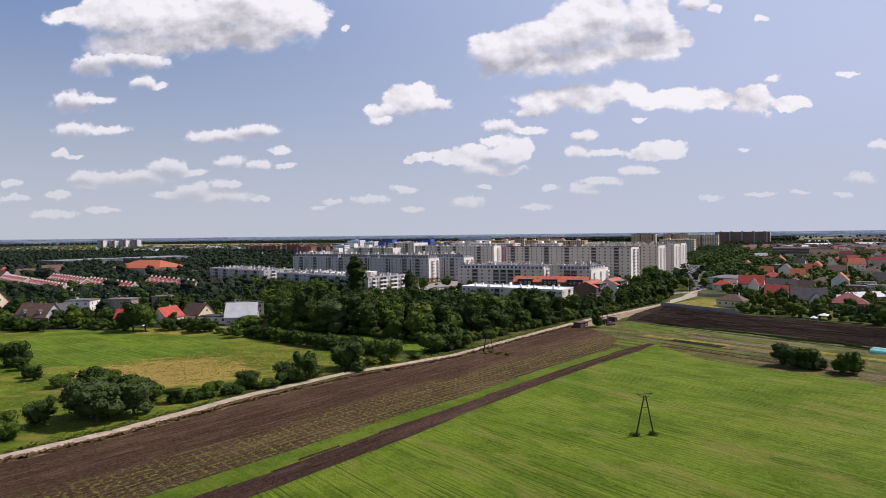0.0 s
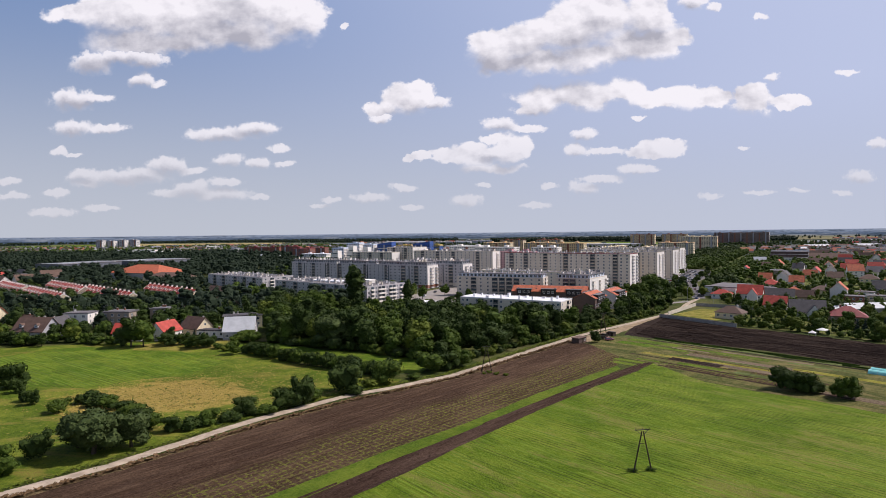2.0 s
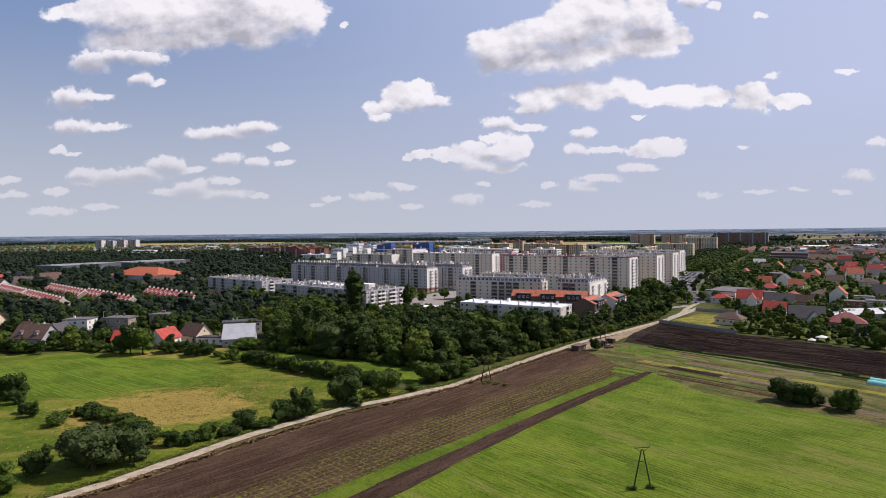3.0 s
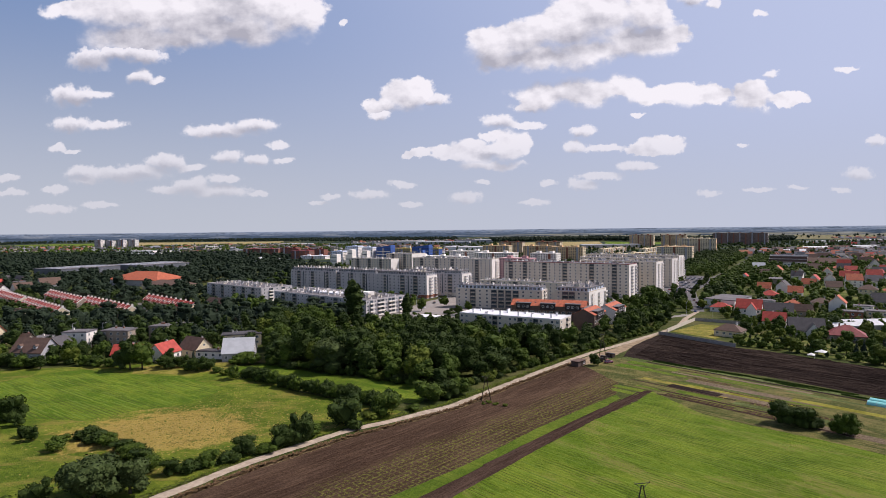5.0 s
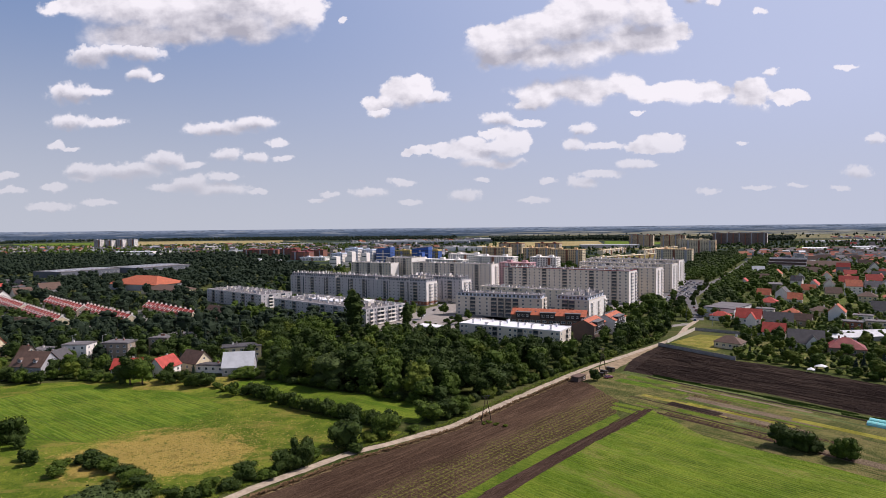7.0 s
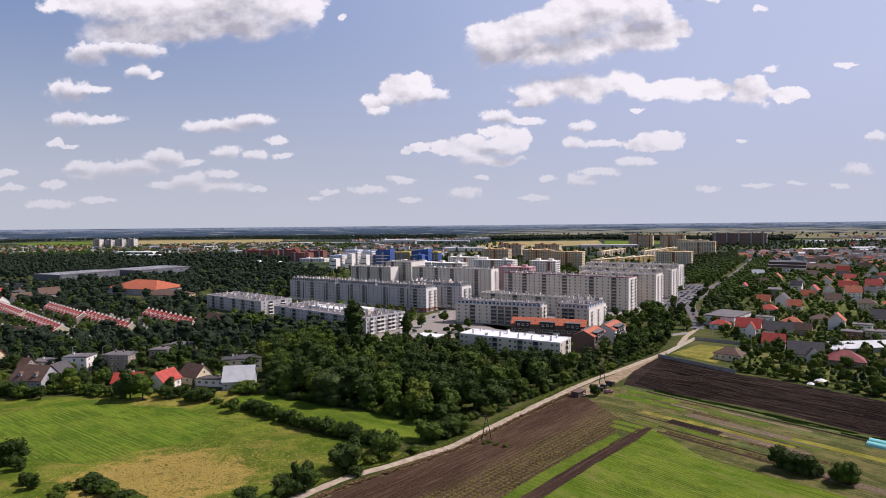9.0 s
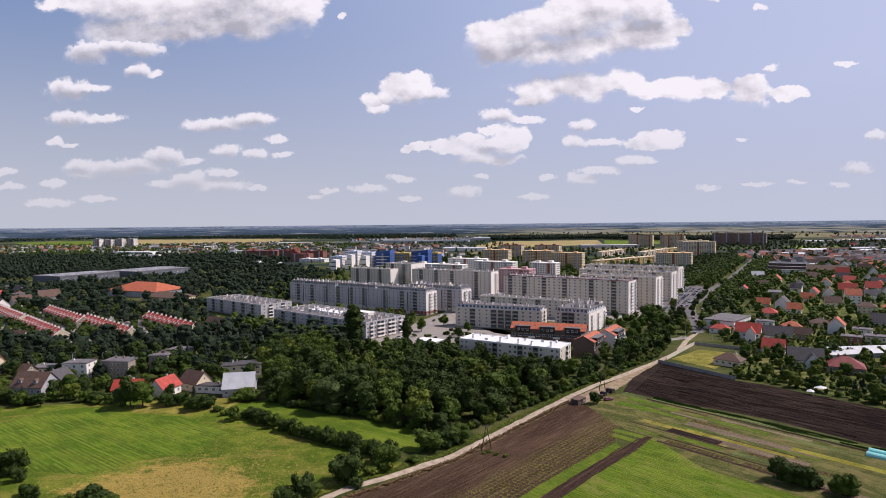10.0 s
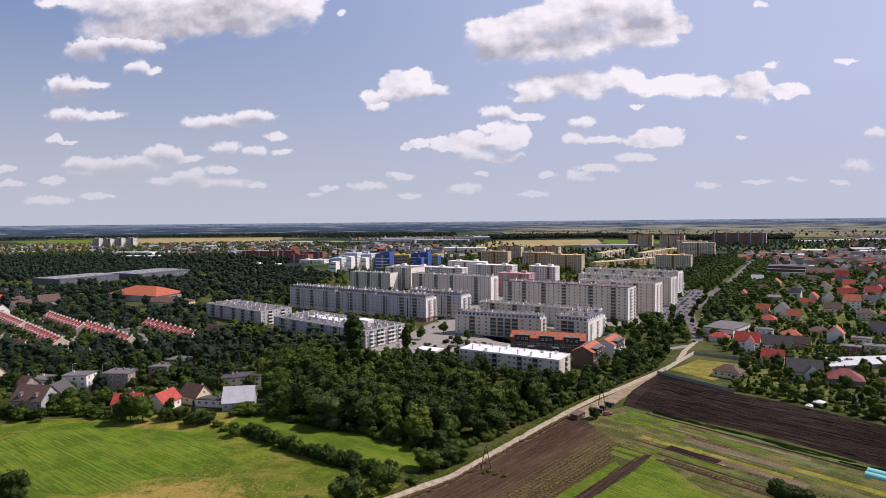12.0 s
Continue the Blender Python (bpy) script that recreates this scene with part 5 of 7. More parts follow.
def wood(name, label, places, lo, hi, seed, mats=(None,), leaves=60, size=0.9):
    """Woodland too far off to count: many uneven crowns in one mesh."""
    rng = random.Random(seed)
    V, F3, F4, base = [], [], [], 0
    stock = []
    for i in range(6):
        r = rng.uniform(0.36, 0.5)
        lobes = round_lobes(random.Random(seed + i), r, 0.05, 1.0, 8 if leaves > 100 else 5 if leaves > 30 else 3)
        stock.append(foliage(lobes, leaves, size * (0.033 if leaves > 400 else 0.042 if leaves > 100 else 0.070), seed + i, 0.86, 1))
    for x, y in places:
        v, f3, f4 = stock[rng.randrange(6)]
        h = rng.uniform(lo, hi)
        a = rng.uniform(0, 6.283)
        c, s = math.cos(a), math.sin(a)
        w = h * rng.uniform(0.9, 1.25)
        V.append(np.stack([(v[:, 0] * c - v[:, 1] * s) * w + x, (v[:, 0] * s + v[:, 1] * c) * w + y, v[:, 2] * h - 0.03 * h], axis=1))
        F3.append(f3 + base)
        F4.append(f4 + base)
        base += len(v)
    if not V:
        return None
    v, f3, f4 = np.concatenate(V), np.concatenate(F3), np.concatenate(F4)
    me = mesh_of(name, v.tolist(), f3.tolist() + f4.tolist(), mats[0] or LEAF_DARK)
    return tagged(new(name, me), label, "wood", kind="stuff")

# ------------------------------------------------------------- apartment blocks
CITY = -33.0


def taken(ob, L, D):
    """Keeps trees off a building's footprint."""
    n = max(1, int(L / (D * 0.8)))
    for i in range(n):
        p = ob.matrix_world @ Vector((-L / 2 + (i + 0.5) * L / n, 0, 0))
        TAKEN.append((p.x, p.y, max(D, L / n) * 0.62))


def blocks(*args, **kw):
    ob = block(*args, **kw)
    taken(ob, args[4], args[5])
    return ob


blocks("long low apartment block with a flat white roof, unfinished balconies", 67, 331, -31, 65, 19, 3, WALL_GREY, "ww.wlwwlw.wwlwwlw.ww", "w.bw", roof=ROOF_WHITE, trim=FRAME, chimneys=12, fh=3.0, pots=ROOF_WHITE)
# WALL_WHITE ends on grey blocks imitate the sunlit side
blocks("long ten-storey grey panel block with stacked balconies", 165, 516, CITY - 3, 126, 22, 10, WALL_GREY, "wlwwlwwwlwwwlwwwwlwwwlww", "wbwb", chimneys=40, trim=ROOF_DARKRED, rail=WALL_MID, end_wall=WALL_WHITE)
blocks("ten-storey grey panel block with white end balconies", 200, 546, CITY - 3, 74, 22, 10, WALL_GREY, "wwlwwwlwwwlwww", "wbwb", chimneys=20, rail=WALL_WHITE, end_wall=WALL_WHITE)
blocks("ten-storey grey panel block with white end balconies", 236, 600, CITY - 3, 100, 22, 10, WALL_GREY, "wwlwwwlwwwlwwwwwlwww", "wbwb", chimneys=30, rail=WALL_WHITE, end_wall=WALL_WHITE)
blocks("ten-storey grey panel block with white end balconies", 269, 664, CITY - 3, 110, 22, 10, WALL_GREY, "wwlwwwlwwwlwwwwwlwww", "wbwb", chimneys=30, rail=WALL_WHITE, end_wall=WALL_WHITE)
blocks("ten-storey pale panel block with balconies on its end", 54, 628, CITY, 104, 16, 10, WALL_GREY, "wwlwwwlwwwlwwwwwlwww", "w.bb", chimneys=26, rail=WALL_WHITE, end_wall=WALL_WHITE)
blocks("nine-storey pale panel block", -61, 716, CITY, 64, 16, 9, WALL_GREY, "wwlwwwlwwwlwww", "wwww", chimneys=20, end_wall=WALL_WHITE)
blocks("pale tower block with square windows", -36, 724, CITY, 40, 30, 11, WALL_GREY, "wwlwwwlww", "wwwww", chimneys=10, end_wall=WALL_WHITE)
# seven-storey white estate
blocks("seven-storey white apartment block with a dark attic", -105, 586, CITY, 64, 15, 7, WALL_SHADED_LILAC, "wwlwwwlwwwlww", "wlw", chimneys=24, setback=1.4, floor_mat=WALL_MID, rail=WALL_MID, bays=(0.31, 0.77), low=1, low_mat=WALL_GREY, end_wall=WALL_WHITE)
blocks("seven-storey white apartment block with a dark attic", -62, 558, CITY, 50, 15, 7, WALL_SHADED_LILAC, "lwwlwwlww", "wlw", chimneys=20, setback=1.4, floor_mat=WALL_MID, rail=WALL_MID, bays=(0.33, 0.78), low=1, low_mat=WALL_GREY, end_wall=WALL_WHITE)
blocks("seven-storey white apartment block with brick-red ground floor", -13, 522, CITY, 58, 17, 7, WALL_SHADED_LILAC, "wwlwwwlwwlww", "wbwb", chimneys=24, setback=1.4, floor_mat=WALL_MID, rail=WALL_MID, bays=(0.25, 0.66), low=1, low_mat=BRICK, end_wall=WALL_WHITE)
blocks("seven-storey white apartment block with grey balconies", 19, 536, CITY, 62, 17, 7, WALL_SHADED_LILAC, "wwlwwwlwwlww", "wbwb", chimneys=24, setback=1.4, floor_mat=WALL_MID, rail=WALL_MID, bays=(0.25, 0.66), low=1, low_mat=WALL_GREY, end_wall=WALL_WHITE)
# four-storey white blocks
blocks("four-storey bluish white apartment block with rooftop vents", -156, 510, -40, 92, 32, 4, WALL_SHADED_LILAC, "wwlwwlwwwlwwlwwlww", "wbwbw", chimneys=44, rail=WALL_WHITE, rows=4)
wide_block = blocks("four-storey white apartment block with white balconies", -53, 413, -40, 110, 40, 4, WALL_SHADED_LILAC, "wwlwwlwwwlwwlwwlwwwlww", "wbwbbwbbwbw", chimneys=80, rail=WALL_WHITE, rows=5)
# five-storey courtyard estate
blocks("five-storey white block with a glazed attic", 75, 437, -25, 70, 15, 5, WALL_GREY, "wwlwwllllwww", "wbw", chimneys=22, setback=1.2, floor_mat=WALL_PALE_BLUE, rail=WALL_WHITE)
blocks("five-storey white block with a glazed attic", 107, 425, CITY, 26, 40, 5, WALL_GREY, "wllww", "wbwwbwwb", end_wall=WALL_WHITE, chimneys=16, setback=1.2, floor_mat=WALL_PALE_BLUE, rail=WALL_WHITE)
blocks("five-storey pale block behind a courtyard", 128, 480, CITY, 110, 14, 5, WALL_GREY, "wwlwwwlwwwlwwwwwlwww", "wbw", chimneys=30, rail=WALL_MID)

under("atrium_roof", Solid().box(-30, 8, -6, 5, 12.4, 13.3).mesh("atrium_roof", [ROOF_WHITE]), wide_block, label="low white roof over a courtyard")
under("stair_house", Solid().box(20, 34, 2, 9, 12.4, 14.9).mesh("stair_house", [WALL_WHITE]), wide_block)

# ------------------------------------------------------------- houses


def homes(*args, **kw):
    args = list(args)
    if args[2] > 590 and int(args[1] + args[2]) % 2:
        args[3] += 90
    args[3] += random.Random(int(args[1] * 3 + args[2])).uniform(-11, 11)
    ob = house(*args, **kw)
    taken(ob, args[4], args[5])
    v = Vector((args[1], args[2]))
    p = v - v.normalized() * (args[5] * 0.75 + 4)      # an open front garden
    TAKEN.append((p.x, p.y, args[4] * 0.36))
    return ob



homes("white house with a bright red tiled roof and gable wing", 209, 398, -28, 15, 11, 2, "gable", WALL_WHITE, ROOF_RED, wing=(6, 5, 2), dormers=0)
homes("low house with a red hipped roof behind a wall", 204, 428, -33, 13, 9, 1, "hip", WALL_WHITE, ROOF_RED)
homes("tan bungalow with a wine-brown hipped roof", 163, 331, -38, 14, 10, 1, "hip", WALL_CREAM, ROOF_BROWN)
homes("house with a steep red metal roof among bushes", 204, 359, -30, 12, 10, 1, "gable", WALL_WHITE, ROOF_RED)
homes("long house with a dark slate roof and white gable", 229, 399, -40, 18, 11, 1, "gable", WALL_WHITE, ROOF_SLATE, chimneys=0)
homes("house with an orange hipped roof and tan walls", 259, 432, -33, 13, 12, 1, "hip", WALL_TAN, ROOF_ORANGE, chimneys=2)
homes("small house with a brown gabled roof", 247, 401, -33, 12, 8, 1, "gable", WALL_TAN, ROOF_BROWN)
homes("pale two-storey cube house with a flat roof", 244, 441, -33, 12, 10, 2, "flat", WALL_WHITE, ROOF_GREY)
homes("villa with dark slate roofs and pale walls in a garden", 204, 328, -25, 17, 12, 1, "gable", WALL_WHITE, ROOF_SLATE, wing=(7, 5, 3), chimneys=2)
homes("bungalow with a broad wine-red hipped roof", 217, 314, -25, 17, 14, 1, "hip", WALL_TAN, ROOF_DARKRED, chimneys=2)
homes("white house with an orange-red gabled roof", 284, 420, 57, 11, 10, 2, "gable", WALL_WHITE, ROOF_ORANGE)
homes("pale grey flat-roofed house beside garden trees", 291, 404, -33, 11, 9, 2, "flat", WALL_WHITE, ROOF_GREY)
homes("brick-red flat-roofed house beside garden trees", 266, 379, -33, 11, 9, 2, "flat", BRICK, ROOF_GREY)
homes("beige flat-roofed house beside garden trees", 282, 379, -33, 12, 10, 2, "flat", WALL_CREAM, ROOF_GREY)
homes("house with a wine-red roof behind birches", 236, 302, -33, 13, 11, 1, "hip", WALL_WHITE, ROOF_DARKRED)
homes("house with a vivid red hipped roof", 280, 500, -33, 14, 12, 1, "hip", WALL_CREAM, ROOF_RED)
homes("white gabled house with a grey roof", 315, 540, 50, 12, 10, 2, "gable", WALL_WHITE, ROOF_SLATE)
homes("white house with a salmon tiled roof", 311, 515, -33, 11, 10, 1, "gable", WALL_WHITE, ROOF_ORANGE)
homes("house with a salmon gabled roof among trees", 304, 552, -33, 11, 10, 1, "gable", WALL_CREAM, ROOF_ORANGE)
homes("white steep-gabled house with a dark roof", 424, 692, 57, 11, 9, 2, "gable", WALL_WHITE, ROOF_SLATE)
homes("cream house with a brown gabled roof", 372, 556, -25, 13, 10, 1, "gable", WALL_CREAM, ROOF_BROWN)
homes("tall white house with a pink-orange gabled roof", 398, 566, -25, 13, 11, 3, "gable", WALL_WHITE, ROOF_ORANGE)
homes("cream house with a broad brown roof", 372, 511, -33, 14, 11, 2, "hip", WALL_CREAM, ROOF_BROWN)
homes("pale house with a grey sheet roof", 431, 585, -33, 13, 10, 2, "gable", WALL_WHITE, ROOF_GREY)
homes("white-gabled house with a brown roof", 406, 613, -33, 14, 10, 2, "gable", WALL_WHITE, ROOF_BROWN)
homes("house with a bright red roof", 404, 635, -33, 13, 10, 1, "gable", WALL_WHITE, ROOF_RED)
homes("white house with a dark gabled roof", 397, 654, 57, 11, 10, 2, "gable", WALL_WHITE, ROOF_SLATE)
homes("wide tan two-storey flat-roofed building", 357, 626, -33, 24, 12, 2, "flat", WALL_TAN, ROOF_GREY)
homes("house with a red gabled roof by a street", 341, 659, 57, 13, 11, 1, "gable", WALL_WHITE, ROOF_RED)
homes("cream house with a brown roof", 376, 686, -33, 13, 10, 2, "gable", WALL_CREAM, ROOF_BROWN)
homes("pale house with a light metal roof", 436, 806, -33, 15, 11, 2, "gable", WALL_WHITE, METAL_PALE)
homes("house with an orange gabled roof", 449, 783, 57, 13, 11, 1, "gable", WALL_CREAM, ROOF_ORANGE)
homes("house with an orange hipped roof", 494, 711, -33, 16, 14, 1, "hip", WALL_WHITE, ROOF_ORANGE)
homes("house with a large brown roof", 423, 600, 57, 15, 12, 1, "gable", WALL_TAN, ROOF_BROWN)
homes("house with an orange-red roof", 483, 734, -33, 15, 11, 1, "gable", WALL_WHITE, ROOF_ORANGE)
homes("house with a worn orange roof", 550, 810, -33, 17, 12, 1, "hip", WALL_CREAM, ROOF_ORANGE)
homes("house with a dark steep roof", 665, 1004, -33, 16, 12, 1, "gable", WALL_WHITE, ROOF_SLATE)
homes("white house with a slate roof", 668, 970, 57, 15, 12, 2, "gable", WALL_WHITE, ROOF_SLATE)
homes("house with a brown roof among trees", 514, 806, -33, 14, 11, 1, "gable", WALL_CREAM, ROOF_BROWN)
homes("house with a red roof beside garden trees", 518, 691, -33, 15, 12, 1, "gable", WALL_WHITE, ROOF_RED)
homes("house with a brown gabled roof", 569, 779, 57, 14, 11, 1, "gable", WALL_WHITE, ROOF_BROWN)
homes("house with a faded orange roof", 674, 907, -33, 16, 12, 1, "gable", WALL_TAN, ROOF_ORANGE)
homes("cream house with an orange roof", 368, 587, -33, 12, 10, 1, "gable", WALL_CREAM, ROOF_ORANGE)
homes("long house with a dark roof", 336, 444, -33, 16, 12, 1, "gable", WALL_WHITE, ROOF_SLATE)
homes("low house with a brown roof among trees", 289, 446, -33, 13, 10, 1, "hip", WALL_CREAM, ROOF_BROWN)

homes("white two-storey cube house with balconies", -195, 317, -5, 13, 10, 3, "flat", WALL_WHITE, ROOF_GREY)
homes("grey-brown two-storey cube house", -175, 321, -3, 15, 11, 3, "flat", WALL_TAN, ROOF_GREY, chimneys=2)
homes("brown cube house with a small roof terrace", -159, 334, -6, 10, 10, 3, "flat", WALL_TAN, ROOF_GREY, chimneys=2)
homes("low white flat-roofed house", -223, 331, -5, 14, 10, 1, "flat", WALL_WHITE, ROOF_GREY)
homes("grey farmhouse with a steep brown roof and dormers", -201, 291, -12, 17, 12, 1, "gable", WALL_MID, ROOF_BROWN, dormers=2, chimneys=2)
homes("grey annex with a steep dark roof", -196, 300, 78, 12, 10, 1, "gable", WALL_MID, ROOF_SLATE)
homes("low white farm building with a red roof", -150, 282, -2, 13, 8, 1, "gable", WALL_WHITE, ROOF_RED)
homes("white farmhouse with a bright red roof", -134, 284, 70, 12, 9, 1, "gable", WALL_WHITE, ROOF_RED)
homes("old farmhouse with a worn brown tiled roof", -123, 294, -30, 13, 10, 1, "gable", WALL_CREAM, ROOF_BROWN)
homes("low white outbuilding with a dark lean-to roof", -112, 288, -12, 15, 6, 1, "flat", WALL_WHITE, ROOF_SLATE, chimneys=1)
homes("barn with a shiny pale metal roof", -98, 285, 10, 14, 12, 1, "gable", WALL_MID, METAL_PALE, chimneys=0)
homes("cream villa with a brown balcony and dark low roof", -109, 321, 10, 20, 11, 2, "flat", WALL_CREAM, ROOF_SLATE, chimneys=3)
homes("tall beige house with an orange roof", -251, 324, -10, 14, 12, 2, "gable", WALL_CREAM, ROOF_ORANGE)
homes("small brown outbuilding beside garden trees", -226, 319, -10, 10, 7, 1, "gable", WALL_TAN, ROOF_BROWN)

homes("low house hidden among trees", -165, 374, -5, 16, 11, 1, "flat", WALL_TAN, ROOF_GREY)
homes("long brown-roofed house behind trees", -175, 460, -36, 22, 12, 1, "gable", WALL_TAN, ROOF_BROWN)
homes("house with a steep dark roof", -428, 643, -36, 20, 14, 2, "gable", WALL_MID, ROOF_BROWN)
homes("cream house with a brown roof", -299, 416, -20, 16, 10, 1, "gable", WALL_CREAM, ROOF_BROWN)

for x, y, units in ((-376, 516, 10), (-302, 447, 11)):
    taken(terrace("terraced houses with red roofs, white party walls and dormers", x, y, -43, units, 8.6, 10, 2, WALL_CREAM, ROOF_RED), units * 8.6, 10)
for x, y, units in ((-324, 508, 11), (-256, 452, 11), (-214, 465, 10)):
    taken(terrace("terraced houses with red roofs, white party walls and dormers", x, y, -43, units, 8.8, 10, 2, WALL_TAN if x == -324 else WALL_CREAM, ROOF_RED), units * 8.8, 10)


def hall(name, label, category, x, y, ang, L, D, h, wall, roof, kind="flat", lights=0, doors=0, rise=4.0):
    """A wide hall or shed: walls, roof, a row of rooflights and gates."""
    top = thing(name, label, category, pose(x, y, 0, 0, 0, ang))
    under("wall", Solid().box(-L / 2, L / 2, -D / 2, D / 2, 0, h).mesh("wall", [wall]), top)
    if kind == "hip":
        under("roof", hip_roof(L, D, h, rise, 0.8, 0.3).mesh("roof", [roof]), top)
    elif kind == "gable":
        under("roof", gable_roof(L, D, h, rise, 0.5).mesh("roof", [roof]), top)
        under("gable_wall", Solid().prism([(D / 2, h), (0, h + rise - 0.02), (-D / 2, h)], -L / 2, L / 2).mesh("gable_wall", [wall]), top)
    else:
        under("roof", Solid().box(-L / 2 - 0.3, L / 2 + 0.3, -D / 2 - 0.3, D / 2 + 0.3, h, h + 0.6).mesh("roof", [roof]), top)
    light = Solid().prism([(D * 0.36, 0), (D * 0.36, 0.3), (0, 0.8), (-D * 0.36, 0.3), (-D * 0.36, 0)], -0.8, 0.8).mesh("rooflight", [ROOF_WHITE])
    for i in range(lights):
        under("rooflight", light, top, pose(-L / 2 + (i + 0.5) * L / lights, 0, h + 0.6))
    for i in range(doors):
        for face in ("front", "right"):
            if face == "right" and i >= doors * D / L:
                continue
            under("window", window_mesh(2.6, 1.6), top, FACES[face](L, D, (i + 0.5) / (doors if face == "front" else max(1, int(doors * D / L)))) @ pose(0, 0, h * 0.55))
    taken(top, L, D)
    return top


hall("warehouse", "long dark warehouse with pale rooflights", "warehouse", -570, 925, 65, 95, 66, 9, WALL_SLATE, ROOF_GREY, lights=12, doors=14)
hall("warehouse", "long dark warehouse with pale rooflights", "warehouse", -500, 1010, 65, 102, 80, 9, WALL_SLATE, ROOF_GREY, lights=12, doors=14)
hall("sports_hall", "large hall with a bright orange hipped roof", "hall", -352, 705, -22, 78, 44, 7, WALL_MID, ROOF_ORANGE, "hip", rise=9)
hall("annex_hall", "low annex with a worn brown hipped roof", "hall", -300, 648, -22, 52, 26, 5, WALL_CREAM, ROOF_BROWN, "hip", rise=5)
hall("school", "low pale building with a wide grey roof", "school", 221, 452, 45, 38, 22, 7, WALL_WHITE, ROOF_GREY, doors=9)
for i, (dx, h) in enumerate(((0, 7), (13, 11), (26, 15))):
    hall("stepped_hall", "stepped hall with brown walls and white bands", "hall", 526 + dx * 0.55, 892 + dx * 0.83, -33, 50, 13, h, WALL_WHITE if i == 0 else WALL_BROWN, ROOF_GREY, doors=10)
    hall("white_band", "white parapet band on a stepped hall", "parapet", 526 + dx * 0.55 + 4.1, 892 + dx * 0.83 + 6.2, -33, 50.4, 0.6, h + 1.6, WALL_WHITE, ROOF_WHITE)
hall("brown_hall", "long hall with a brown tiled roof", "hall", 590, 900, -33, 60, 22, 6, BRICK, ROOF_BROWN, "gable", rise=7)
hall("greenhouse", "long low shed with a pale metal roof", "shed", 256, 356, 5, 46, 9, 3, WALL_MID, METAL_PALE, "gable", rise=1.6)
hall("greenhouse", "long low shed with a pale metal roof", "shed", 243, 346, 8, 34, 8, 3, WALL_MID, METAL_PALE, "gable", rise=1.6)
# dark apartment houses with orange roofs behind the white one
def dark_house(x, y, ang, L, D, h, wall, bays):
    """A dark-rendered apartment house: orange roof broken by dark flat-topped bays, white balconies."""
    top = hall("apartment_house", "dark brown apartment house with an orange tiled roof", "apartment house", x, y, ang, L, D, h, wall, ROOF_ORANGE, "gable", doors=int(L / 4), rise=D * 0.24)
    for i in range(bays):
        px = -L / 2 + (i + 0.5) * L / bays
        bay = under("bay", Solid().box(-L / bays * 0.30, L / bays * 0.30, -D / 2 - 0.6, 1.0, h - 2.6, h + 1.7).mesh("bay", [DARK]), top, pose(px, 0, 0))
        under("bay_roof", Solid().box(-L / bays * 0.32, L / bays * 0.32, -D / 2 - 0.9, 1.2, h + 1.7, h + 1.9).mesh("bay_roof", [ROOF_GREY]), bay)
        for u in (-0.18, 0.0, 0.18):
            under("window", window_mesh(1.6, 1.5), bay, pose(u * L / bays, -D / 2 - 0.6, h - 0.4))
        for k in range(2):
            under("balcony", balcony_mesh(4.4, 2.9, WALL_WHITE, 1.2), top, pose(px + L / bays * 0.36, -D / 2, 0.8 + k * 2.9))
    for i in range(5):
        under("chimney", chimney_mesh(0.8, 1.4, 1.3, WALL_WHITE), top, pose(-L / 2 + (i + 0.5) * L / 5, 1.2, h + D * 0.16))
    for i in range(4):
        under("roof_window", Solid().box(-0.5, 0.5, -0.05, 0.9, -0.05, 0.1).mesh("roof_window", [GLASS]), top, pose(-L / 2 + (i + 0.3) * L / 4, -D * 0.3, h + D * 0.24 * 0.42 + 0.25, 26, 0, 0))


dark_house(74, 402, -20, 50, 14, 9.5, WALL_BROWN, 3)
dark_house(92, 364, 57, 22, 13, 9.5, WALL_BROWN, 1)
dark_house(112, 388, 57, 24, 13, 9, WALL_WHITE, 1)
hall("shop", "low white flat-roofed shop beside a car park", "shop", 312, 770, 60, 44, 22, 5, WALL_WHITE, ROOF_GREY, doors=8)
hall("kiosk", "low pale flat-roofed shop", "shop", -8, 395, -31, 16, 10, 3.2, WALL_WHITE, ROOF_WHITE, doors=5)


def far_block(label, x, y, ang, L, D, storeys, wall, end_wall=None, group="far apartment blocks", trim=None, boxes=2):
    """A tower block seen from afar, with a row of windows to each storey, stairwell bands and lift houses."""
    c = Vector((x, y)) + Matrix.Rotation(radians(ang), 2) @ Vector((-L / 2, D / 2))
    top = thing("tower_block", label, "apartment block", pose(c.x, c.y, 0, 0, 0, ang), group)
    H = 1 + storeys * 2.8
    under("wall", Solid().box(-L / 2, L / 2, -D / 2, D / 2, 0, H).mesh("wall", [wall]), top)
    if end_wall:
        under("end_wall", Solid().box(L / 2, L / 2 + 0.3, -D / 2, D / 2, 0, H).mesh("end_wall", [end_wall]), top)
    under("roof", Solid().box(-L / 2 - 0.3, L / 2 + 0.6, -D / 2 - 0.3, D / 2 + 0.3, H, H + 0.9).mesh("roof", [trim or wall]), top)
    for i in range(boxes):
        under("lift_house", Solid().box(-3, 3, -2.5, 2.5, 0, 2.6).mesh("lift_house", [trim or wall]), top, pose(-L / 2 + (i + 0.5) * L / boxes, 0, H + 0.9))
    n, e = max(3, int(L / 3.4)), max(2, int(D / 4))
    key = ("far windows", L, D, storeys)
    if key not in CACHE:
        w = Solid()
        for k in range(storeys):
            z = 1.9 + k * 2.8
            for i in range(n):
                px = (i - (n - 1) / 2) * L / n
                w.box(px - 0.85, px + 0.85, -D / 2 - 0.06, -D / 2, z, z + 1.5)
